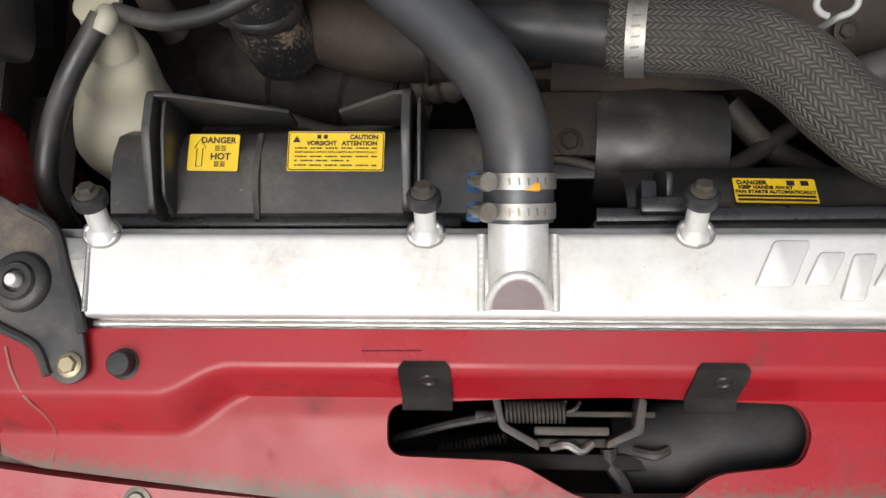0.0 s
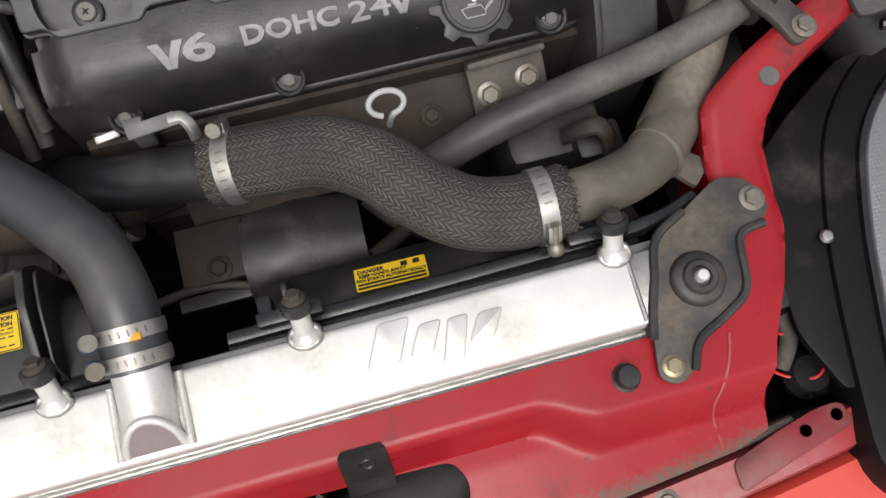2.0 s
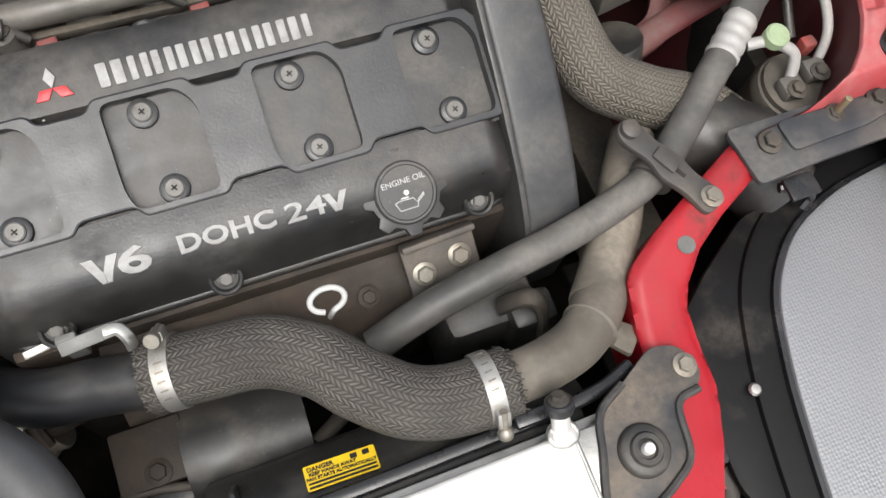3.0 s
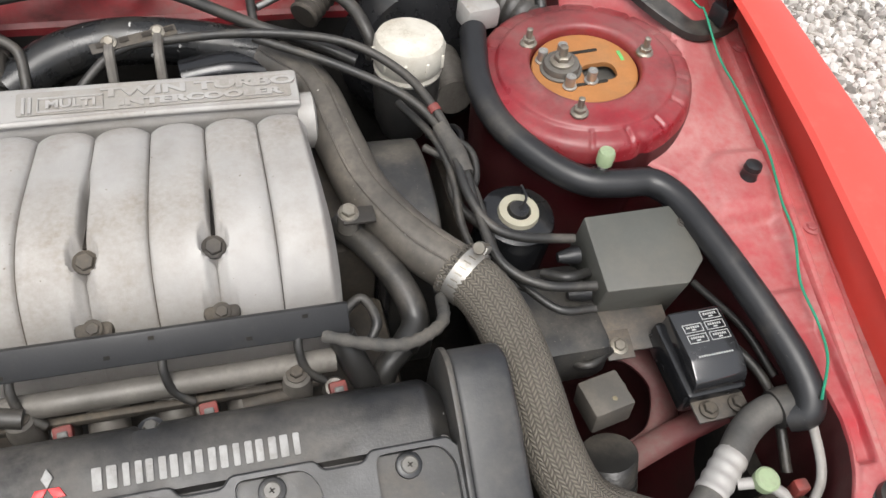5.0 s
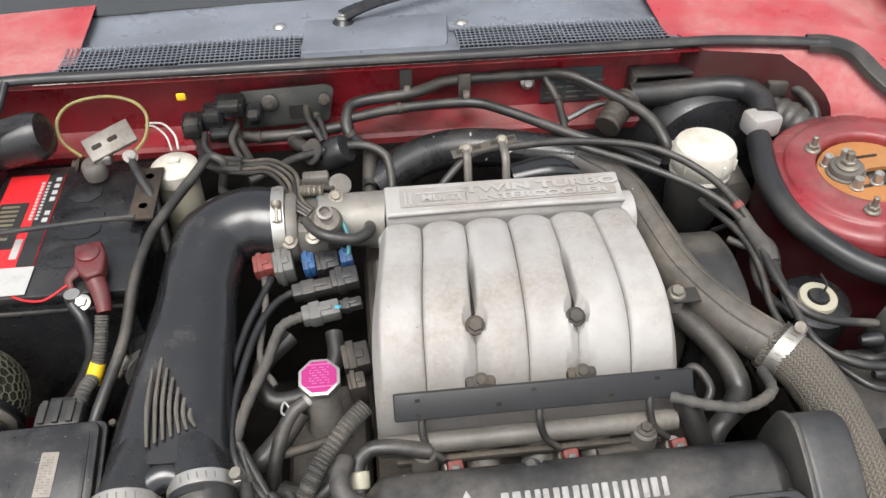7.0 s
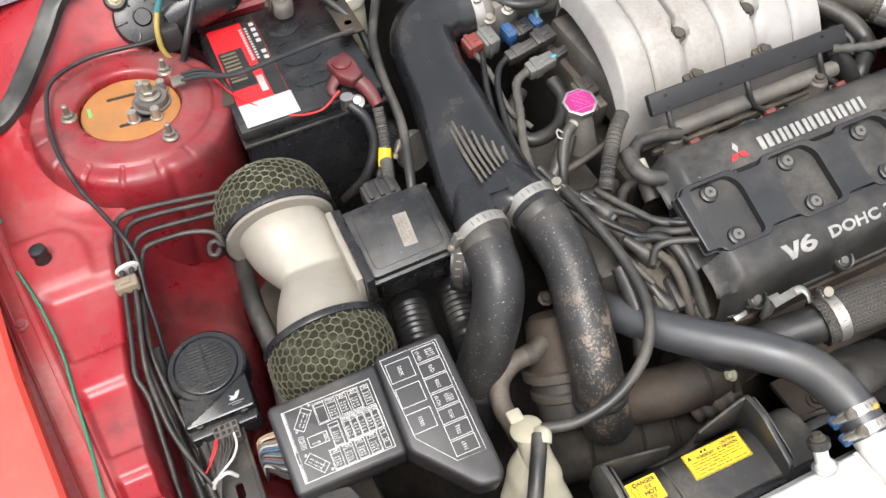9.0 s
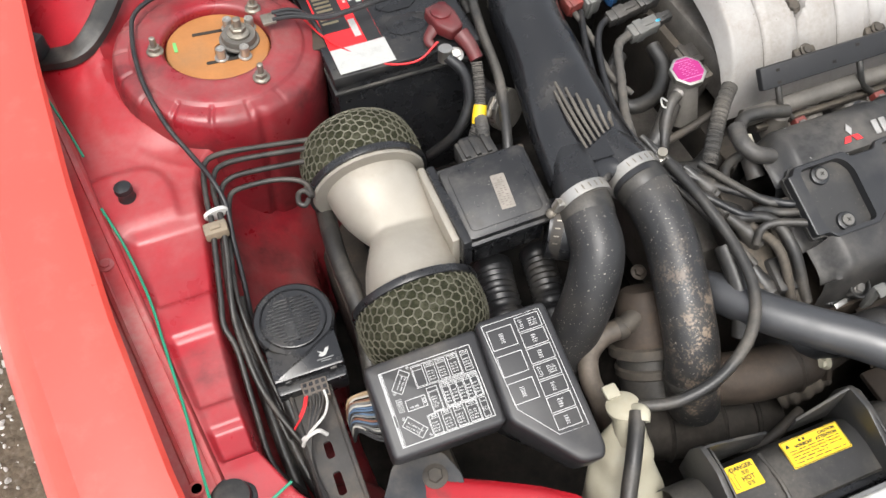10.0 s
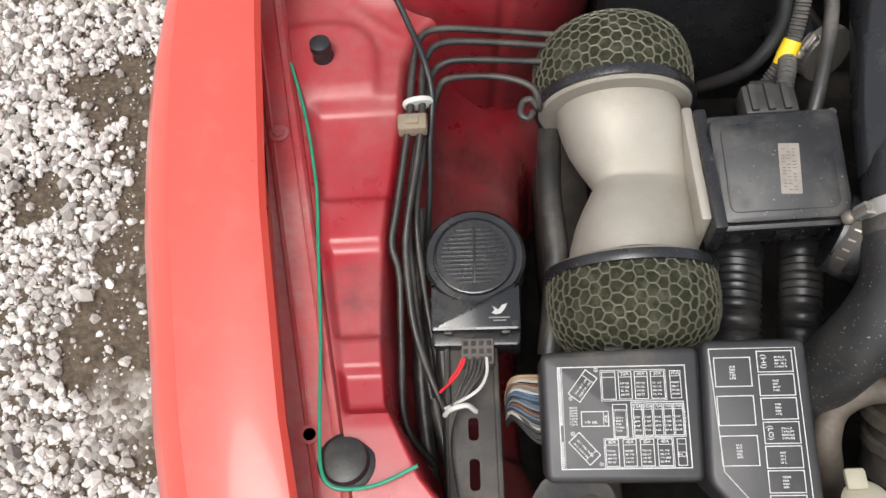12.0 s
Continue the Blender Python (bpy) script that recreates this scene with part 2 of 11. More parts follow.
def braid(nodes, links, b):
    uv = nodes.new("ShaderNodeTexCoord")
    sp = nodes.new("ShaderNodeSeparateXYZ")
    links.new(uv.outputs["UV"], sp.inputs[0])

    def math_(op, a, c=None):
        x = nodes.new("ShaderNodeMath")
        x.operation = op
        for i, v in enumerate((a, c)):
            if v is None:
                continue
            if isinstance(v, (int, float)):
                x.inputs[i].default_value = v
            else:
                links.new(v, x.inputs[i])
        return x.outputs[0]

    # herringbone: strands lean one way in one column and the other way in the next
    u = math_("MULTIPLY", sp.outputs[0], 1.0)
    v = math_("MULTIPLY", sp.outputs[1], 1.0)
    zig = math_("PINGPONG", v, 0.0048)
    s = math_("ADD", math_("MULTIPLY", u, 1.0), math_("MULTIPLY", zig, 1.0))
    strand = math_("PINGPONG", s, 0.0021)
    strand = math_("MULTIPLY", strand, 1 / 0.0021)
    col = math_("MULTIPLY", math_("PINGPONG", v, 0.0024), 1 / 0.0024)
    h = math_("MULTIPLY", math_("POWER", strand, 0.5), math_("MINIMUM", 1.0, math_("ADD", math_("MULTIPLY", col, 1.5), 0.30)))
    bp = nodes.new("ShaderNodeBump")
    bp.inputs["Distance"].default_value, bp.inputs["Strength"].default_value = 0.0016, 0.8
    links.new(h, bp.inputs["Height"])
    links.new(bp.outputs[0], b.inputs["Normal"])
    src = b.inputs["Base Color"].links[0].from_socket
    x = nodes.new("ShaderNodeMix")
    x.data_type, x.blend_type = "RGBA", "MULTIPLY"
    x.inputs[0].default_value = 0.9
    links.new(src, x.inputs[6])
    cmb = nodes.new("ShaderNodeMapRange")
    cmb.inputs[3].default_value, cmb.inputs[4].default_value = 0.25, 1.30
    links.new(h, cmb.inputs[0])
    links.new(cmb.outputs[0], x.inputs[7])
    links.new(x.outputs[2], b.inputs["Base Color"])


BRAID_TAN = pattern(mat("dusty_braided_sleeve", (0.125, 0.110, 0.088), 0.65, 0, 0.12, 26, 300, 0, (0.07, 0.06, 0.048), 0.3, 20), braid)
BRAID = pattern(mat("braided_sleeve", (0.078, 0.070, 0.059), 0.6, 0, 0.2, 26, 300, 0, (0.022, 0.020, 0.018), 0.40, 14), braid)


def dotted(nodes, links, b):
    tc = nodes.new("ShaderNodeTexCoord")
    v = nodes.new("ShaderNodeTexVoronoi")
    v.inputs["Scale"].default_value, v.inputs["Randomness"].default_value = 330, 0.3
    links.new(tc.outputs["Object"], v.inputs["Vector"])
    bp = nodes.new("ShaderNodeBump")
    bp.inputs["Distance"].default_value, bp.inputs["Strength"].default_value = 0.001, 0.5
    links.new(v.outputs["Distance"], bp.inputs["Height"])
    links.new(bp.outputs[0], b.inputs["Normal"])


def crusted(nodes, links, b):
    """Rust crust that gathers on the hoses' lower ends, where they meet the hot turbo."""
    tc = nodes.new("ShaderNodeTexCoord")
    sp = nodes.new("ShaderNodeSeparateXYZ")
    links.new(tc.outputs["Object"], sp.inputs[0])
    fade = nodes.new("ShaderNodeMapRange")
    fade.inputs[1].default_value, fade.inputs[2].default_value = 0.38, 0.28
    links.new(sp.outputs[1], fade.inputs[0])
    side = nodes.new("ShaderNodeMapRange")
    side.inputs[1].default_value, side.inputs[2].default_value = -0.25, -0.215
    links.new(sp.outputs[0], side.inputs[0])
    ns = nodes.new("ShaderNodeTexNoise")
    ns.inputs["Scale"].default_value, ns.inputs["Detail"].default_value = 320, 9
    links.new(tc.outputs["Object"], ns.inputs["Vector"])
    cut = nodes.new("ShaderNodeMapRange")
    cut.inputs[1].default_value, cut.inputs[2].default_value = 1.04, 1.22
    patch = nodes.new("ShaderNodeTexNoise")
    patch.inputs["Scale"].default_value, patch.inputs["Detail"].default_value = 38, 3
    links.new(tc.outputs["Object"], patch.inputs["Vector"])
    add = nodes.new("ShaderNodeMath")
    add.operation = "ADD"
    links.new(ns.outputs["Fac"], add.inputs[0])
    links.new(patch.outputs["Fac"], add.inputs[1])
    links.new(add.outputs[0], cut.inputs[0])
    mul = nodes.new("ShaderNodeMath")
    mul.operation = "MULTIPLY"
    links.new(fade.outputs[0], mul.inputs[0])
    links.new(cut.outputs[0], mul.inputs[1])
    both = nodes.new("ShaderNodeMath")
    both.operation = "MULTIPLY"
    links.new(mul.outputs[0], both.inputs[0])
    links.new(side.outputs[0], both.inputs[1])
    x = nodes.new("ShaderNodeMix")
    x.data_type = "RGBA"
    links.new(both.outputs[0], x.inputs[0])
    links.new(b.inputs["Base Color"].links[0].from_socket, x.inputs[6])
    x.inputs[7].default_value = (0.19, 0.145, 0.105, 1)
    links.new(x.outputs[2], b.inputs["Base Color"])


def edge_dirt(nodes, links, b):
    """Pale road dirt caught along the joint of front panel and bumper."""
    tc = nodes.new("ShaderNodeTexCoord")
    sp = nodes.new("ShaderNodeSeparateXYZ")
    links.new(tc.outputs["Object"], sp.inputs[0])
    sq = nodes.new("ShaderNodeMath")
    sq.operation, sq.inputs[1].default_value = "POWER", 2
    ab = nodes.new("ShaderNodeMath")
    ab.operation = "ABSOLUTE"
    links.new(sp.outputs[0], ab.inputs[0])
    links.new(ab.outputs[0], sq.inputs[0])
    k = nodes.new("ShaderNodeMath")
    k.operation, k.inputs[1].default_value = "MULTIPLY", -0.16
    links.new(sq.outputs[0], k.inputs[0])
    d = nodes.new("ShaderNodeMath")
    d.operation = "ADD"
    links.new(sp.outputs[1], d.inputs[0])
    links.new(k.outputs[0], d.inputs[1])
    near = nodes.new("ShaderNodeMapRange")
    near.inputs[1].default_value, near.inputs[2].default_value = -0.058, -0.086
    links.new(d.outputs[0], near.inputs[0])
    ns = nodes.new("ShaderNodeTexNoise")
    ns.inputs["Scale"].default_value, ns.inputs["Detail"].default_value = 240, 9
    links.new(tc.outputs["Object"], ns.inputs["Vector"])
    sm = nodes.new("ShaderNodeMath")
    sm.operation = "ADD"
    links.new(near.outputs[0], sm.inputs[0])
    links.new(ns.outputs["Fac"], sm.inputs[1])
    cut = nodes.new("ShaderNodeMapRange")
    cut.inputs[1].default_value, cut.inputs[2].default_value = 1.02, 1.50
    links.new(sm.outputs[0], cut.inputs[0])
    x = nodes.new("ShaderNodeMix")
    x.data_type = "RGBA"
    links.new(cut.outputs[0], x.inputs[0])
    links.new(b.inputs["Base Color"].links[0].from_socket, x.inputs[6])
    x.inputs[7].default_value = (0.125, 0.092, 0.068, 1)
    links.new(x.outputs[2], b.inputs["Base Color"])


pattern(RUBBER_SPECKLED, crusted)
pattern(RED_FRONT, edge_dirt)
BRACKET_BLUE = mat("blue_black_bracket", (0.030, 0.032, 0.036), 0.42, 0.1, 0.25, 30, 350, 0.2, (0.21, 0.165, 0.118), 0.56, 14)
HOSE_SHEEN = mat("satin_rubber_hose", (0.030, 0.031, 0.034), 0.40, 0, 0.2, 26, 400, 0.06, (0.12, 0.11, 0.095), 0.2, 16, spec=0.9)
LENS = pattern(mat("pimpled_grey_foil", (0.215, 0.22, 0.228), 0.45, 0.25, 0.05, 10, 300), dotted)
FOAM = mat("green_grey_foam", (0.026, 0.027, 0.015), 0.95, 0, 0.5, 260, 900, 1.0, (0.155, 0.15, 0.105), 0.30, 75, spec=0.1)
MESH_WIRE = mat("plated_mesh", (0.150, 0.143, 0.106), 0.5, 0.4, 0.25, 60, 300, 0.1, (0.05, 0.047, 0.034), 0.45, 26)


# ---- building helpers ----
def thing(name, label, category, at=(0, 0, 0), group="", kind=""):
    ob = new(name)
    ob.location = at
    ob.empty_display_size = 0.02
    return tagged(ob, label, category, group, kind)


def finish(bm, smooth=True, angle=38):
    bmesh.ops.remove_doubles(bm, verts=bm.verts, dist=1e-6)
    bmesh.ops.recalc_face_normals(bm, faces=bm.faces)
    for f in bm.faces:
        f.smooth = smooth
    for e in bm.edges:
        if len(e.link_faces) == 2 and e.calc_face_angle(0) > radians(angle):
            e.smooth = False


def part(name, bm, material, parent=None, label="", angle=38):
    """Links a bmesh, in world metres, as one mesh under a thing or a part."""
    finish(bm, True, angle)
    me = bpy.data.meshes.new(name)
    bm.to_mesh(me)
    bm.free()
    me.materials.append(material)
    ob = new(name, me)
    if parent is not None:
        ob.parent = parent
        q, base = parent, Matrix()
        chain = []
        while q is not None:
            chain.append(q)
            q = q.parent
        for q in reversed(chain):
            base = base @ q.matrix_parent_inverse @ q.matrix_basis
        ob.matrix_parent_inverse = base.inverted()
    if label:
        ob["label"] = label
    return ob


def solo(name, bm, material, label, category, group="", kind="", angle=38):
    return tagged(part(name, bm, material, None, "", angle), label, category, group, kind)


def spline(pts, n=8):
    """Catmull-Rom through the points."""
    p = [Vector(q) for q in pts]
    if len(p) == 2:
        return [p[0].lerp(p[1], i / n) for i in range(n + 1)]
    p = [p[0] * 2 - p[1]] + p + [p[-1] * 2 - p[-2]]
    out = []
    for i in range(1, len(p) - 2):
        a, b, c, d = p[i - 1:i + 3]
        for k in range(n):
            t = k / n
            out.append(0.5 * (2 * b + (c - a) * t + (2 * a - 5 * b + 4 * c - d) * t * t + (3 * b - a - 3 * c + d) * t ** 3))
    out.append(p[-2])
    return out


def frames_along(path):
    tans = [(path[min(i + 1, len(path) - 1)] - path[max(i - 1, 0)]).normalized() for i in range(len(path))]
    up = Vector((0, 0, 1)) if abs(tans[0].z) < 0.9 else Vector((0, 1, 0))
    side = tans[0].cross(up).normalized()
    res = []
    for t in tans:
        side = (side - t * side.dot(t)).normalized()
        res.append((t, side, side.cross(t).normalized()))
    return res


def tube(pts, r, seg=12, n=8, bm=None, caps=True, wave=None, flat=1.0, straight=False):
    """A tube along a smooth path; r is a radius or radii at the given points; wave(s) scales it along its length."""
    bm = bm or bmesh.new()
    path = [Vector(q) for q in pts] if straight else spline(pts, n)
    m = len(path)
    rr = r if isinstance(r, (list, tuple)) else [r] * 2
    rad = []
    for i in range(m):
        q = i / (m - 1) * (len(rr) - 1)
        k = min(int(q), len(rr) - 2)
        rad.append(rr[k] + (rr[k + 1] - rr[k]) * (q - k))
    uv = bm.loops.layers.uv.verify()
    rows, dist, s = [], [], 0.0
    for i, (t, side, upv) in enumerate(frames_along(path)):
        if i:
            s += (path[i] - path[i - 1]).length
        dist.append(s)
        w = rad[i] * (wave(s) if wave else 1)
        rows.append([bm.verts.new(path[i] + side * math.cos(2 * math.pi * k / seg) * w + upv * math.sin(2 * math.pi * k / seg) * w * flat) for k in range(seg)])
    mean_r = sum(rad) / m
    for i in range(m - 1):
        for k in range(seg):
            f = bm.faces.new((rows[i][k], rows[i][(k + 1) % seg], rows[i + 1][(k + 1) % seg], rows[i + 1][k]))
            c = 2 * math.pi * mean_r / seg
            for lp, q in zip(f.loops, ((dist[i], k * c), (dist[i], (k + 1) * c), (dist[i + 1], (k + 1) * c), (dist[i + 1], k * c))):
                lp[uv].uv = q
    if caps:
        bm.faces.new(list(reversed(rows[0])))
        bm.faces.new(rows[-1])
    return bm


def lathe(profile, m=None, seg=28, bm=None):
    """Turns (radius, height) points round the z axis of the pose m."""
    bm = bm or bmesh.new()
    m = m or Matrix()
    rings = []
    for r, z in profile:
        if r < 1e-5:
            rings.append([bm.verts.new(m @ Vector((0, 0, z)))])
        else:
            rings.append([bm.verts.new(m @ Vector((r * math.cos(2 * math.pi * k / seg), r * math.sin(2 * math.pi * k / seg), z))) for k in range(seg)])
    for a, b in zip(rings, rings[1:]):
        for k in range(seg):
            k2 = (k + 1) % seg
            if len(a) == 1 and len(b) == 1:
                continue
            if len(a) == 1:
                bm.faces.new((a[0], b[k], b[k2]))
            elif len(b) == 1:
                bm.faces.new((a[k], a[k2], b[0]))
            else:
                bm.faces.new((a[k], a[k2], b[k2], b[k]))
    for ring in (rings[0], rings[-1]):
        if len(ring) > 2:
            bm.faces.new(ring)
    return bm


def box(c, size, bevel=0.002, m=None, bm=None, seg=2):
    bm = bm or bmesh.new()
    t = (m or Matrix()) @ Matrix.Translation(c) @ Matrix.Diagonal((*size, 1))
    made = bmesh.ops.create_cube(bm, size=1, matrix=t)["verts"]
    if bevel:
        edges = list({e for v in made for e in v.link_edges})
        bmesh.ops.bevel(bm, geom=edges, offset=bevel, segments=seg, affect="EDGES", profile=0.5)
    return bm


def prism(outline, lo, hi, m=None, bevel=0.0015, bm=None, seg=2):
    """An outline in the pose's xy plane, raised from lo to hi along its z."""
    bm = bm or bmesh.new()
    m = m or Matrix()
    a = [bm.verts.new(m @ Vector((x, y, lo))) for x, y in outline]
    b = [bm.verts.new(m @ Vector((x, y, hi))) for x, y in outline]
    k = len(a)
    faces = [bm.faces.new(list(reversed(a))), bm.faces.new(b)]
    for i in range(k):
        faces.append(bm.faces.new((a[i], a[(i + 1) % k], b[(i + 1) % k], b[i])))
    bmesh.ops.recalc_face_normals(bm, faces=faces)
    if bevel:
        edges = [e for e in faces[1].edges] + [e for e in faces[0].edges]
        bmesh.ops.bevel(bm, geom=edges, offset=bevel, segments=seg, affect="EDGES", profile=0.5)
    return bm


def rounded(outline, r, n=4):
    """Rounds an outline's corners."""
    out = []
    k = len(outline)
    for i in range(k):
        p, a, b = Vector(outline[i]), Vector(outline[i - 1]), Vector(outline[(i + 1) % k])
        d = min(r, (a - p).length * 0.45, (b - p).length * 0.45)
        s, e = p + (a - p).normalized() * d, p + (b - p).normalized() * d
        for j in range(n + 1):
            t = j / n
            out.append(tuple((1 - t) ** 2 * s + 2 * t * (1 - t) * p + t * t * e))
    return out


def rect(x0, y0, x1, y1, r=0.0, n=4):
    o = [(x0, y0), (x1, y0), (x1, y1), (x0, y1)]
    return rounded(o, r, n) if r else o


def up_to(at, normal=(0, 0, 1), spin=0):
    """A pose at a point whose z axis is the given normal."""
    q = Vector(normal).normalized().to_track_quat("Z", "Y")
    return Matrix.Translation(at) @ q.to_matrix().to_4x4() @ pose(0, 0, 0, 0, 0, spin)


def plane_at(at, along, normal):
    """A pose at a point with its x axis along one way and its z axis near a normal."""
    x = Vector(along).normalized()
    z = Vector(normal)
    z = (z - x * z.dot(x)).normalized()
    y = z.cross(x)
    return Matrix.Translation(at) @ Matrix((x, y, z)).transposed().to_4x4()


def sheet(fn, us, vs, bm=None, thick=0.0):
    """A grid of points fn(u, v)."""
    bm = bm or bmesh.new()
    g = [[bm.verts.new(fn(u, v)) for v in vs] for u in us]
    for i in range(len(us) - 1):
        for j in range(len(vs) - 1):
            bm.faces.new((g[i][j], g[i + 1][j], g[i + 1][j + 1], g[i][j + 1]))
    if thick:
        bmesh.ops.recalc_face_normals(bm, faces=bm.faces)
        bmesh.ops.solidify(bm, geom=list(bm.faces), thickness=thick)
    return bm


def steps(a, b, n):
    return [a + (b - a) * i / n for i in range(n + 1)]


def smooth01(a, b, x):
    t = max(0.0, min(1.0, (x - a) / (b - a)))
    return t * t * (3 - 2 * t)


def lerp_table(table, x):
    for (x0, y0), (x1, y1) in zip(table, table[1:]):
        if x <= x1:
            t = max(0.0, (x - x0) / (x1 - x0))
            return y0 + (y1 - y0) * t
    return table[-1][1]


def cut_mesh(bm, cutter):
    """bm minus cutter, both bmeshes."""
    obs = []
    for q in (bm, cutter):
        bmesh.ops.recalc_face_normals(q, faces=q.faces)
        me = bpy.data.meshes.new("tmp")
        q.to_mesh(me)
        q.free()
        obs.append(new("tmp", me))
    mod = obs[0].modifiers.new("cut", "BOOLEAN")
    mod.operation, mod.solver, mod.object = "DIFFERENCE", "EXACT", obs[1]
    bpy.context.view_layer.update()
    out = bmesh.new()
    out.from_mesh(obs[0].evaluated_get(bpy.context.evaluated_depsgraph_get()).to_mesh())
    for o in obs:
        me = o.data
        bpy.data.objects.remove(o)
        bpy.data.meshes.remove(me)
    return out


def hexhead(at, normal, r=0.006, h=0.005, flange=1.5, stud=0.0):
    m = up_to(at, normal, 17)
    bm = lathe([(0, 0), (r * flange, 0), (r * flange, h * 0.25), (r * 1.05, h * 0.45)], m, 20)
    hexa = [(r * math.cos(math.pi * k / 3), r * math.sin(math.pi * k / 3)) for k in range(6)]
    prism(hexa, h * 0.3, h, m, r * 0.12, bm, 1)
    if stud:
        lathe([(r * 0.5, h), (r * 0.5, h + stud), (r * 0.3, h + stud + 0.001), (0, h + stud + 0.001)], m, 12, bm)
    return bm


def bolt(parent, at, normal=(0, 0, 1), r=0.006, h=0.005, material=None, flange=1.5, stud=0.0, label=""):
    return part("bolt", hexhead(at, normal, r, h, flange, stud), material or STEEL, parent, label)


def words(text, m, height, material, parent, name="lettering", stretch=1.0, depth=0.0003, bold=0.0, width=0.0):
    cu = bpy.data.curves.new("tmp", "FONT")
    cu.body, cu.size, cu.align_x, cu.align_y = text, height / 0.70, "CENTER", "CENTER"
    cu.extrude, cu.resolution_u, cu.offset = depth, 3, bold
    ob = new("tmp", cu)
    bpy.context.view_layer.update()
    me = ob.evaluated_get(bpy.context.evaluated_depsgraph_get()).to_mesh()
    bm = bmesh.new()
    bm.from_mesh(me)
    if width:
        xs_ = [v.co.x for v in bm.verts]
        stretch = width / (max(xs_) - min(xs_))
    bm.transform(m @ Matrix.Diagonal((stretch, 1, 1, 1)))
    bpy.data.objects.remove(ob)
    bpy.data.curves.remove(cu)
    return part(name, bm, material, parent)


def bars(m, rows, material, parent, name="fine_print", depth=0.0004):
    """Plain bars in the pose's xy plane: rows of (x0, y0, x1, y1)."""
    bm = bmesh.new()
    for x0, y0, x1, y1 in rows:
        prism(rect(x0, y0, x1, y1), 0, depth, m, 0, bm)
    return part(name, bm, material, parent)


def hose_clamp(at, along, r, width, parent=None, screw=(0, 0, 1), material=None, name="hose_clamp", group="hose clamps", label="worm-drive hose clamp of bright steel"):
    """A steel band round a hose with its worm screw on the side given."""
    c = parent or thing(name, label, "clamp", at, group)
    t = Vector(along).normalized()
    m = up_to(at, t)
    part("band", lathe([(r, -width / 2), (r + 0.0012, -width / 2), (r + 0.0014, 0), (r + 0.0012, width / 2), (r, width / 2)], m, 36), material or BAND, c)
    s = Vector(screw)
    s = (s - t * s.dot(t)).normalized()
    for k in range(26):
        a = 2 * math.pi * k / 26 + 0.1
        rad = m.to_3x3() @ Vector((math.cos(a), math.sin(a), 0))
        if rad.dot(s) > 0.80 or rad.dot(s) < -0.35:
            continue
        part("thread_slot", box((0, 0, 0), (0.0013, width * 0.46, 0.0007), 0, plane_at(Vector(at) + rad * (r + 0.0013), t.cross(rad) + t * 0.12, rad)), NUT, c)
    q = Vector(at) + s * (r + 0.005)
    side = t.cross(s)
    hm = plane_at(q, side, s)
    part("screw_housing", box((0, 0, -0.001), (0.014, width * 0.8, 0.008), 0.0015, hm), material or BAND, c)
    bm = lathe([(0, 0.016), (0.0055, 0.016), (0.0060, 0.013), (0.0052, 0.010), (0.003, 0.008), (0.003, -0.008), (0, -0.008)], up_to(q + s * 0.001, side), 14)
    part("screw", bm, NUT, c)
    return c


# ---- ground ----
bm = sheet(lambda u, v: Vector((u, v, 0.012 * noise.noise(Vector((u * 1.7, v * 1.7, 0))))), steps(-4, 4, 60), steps(-4, 5, 60))
outer = [(-2500, -2500), (2500, -2500), (2500, 2500), (-2500, 2500)]
inner = [(-4, -4), (4, -4), (4, 5), (-4, 5)]
vo = [bm.verts.new((x, y, -0.01)) for x, y in outer]
vi = [bm.verts.new((x, y, 0.0)) for x, y in inner]
for i in range(4):
    bm.faces.new((vo[i], vo[(i + 1) % 4], vi[(i + 1) % 4], vi[i]))
SOIL = mat("gravelly_soil", (0.095, 0.075, 0.054), 0.95, 0, 0.4, 30, 220, 1.0, (0.30, 0.27, 0.23), 0.16, 70, spec=0.1)


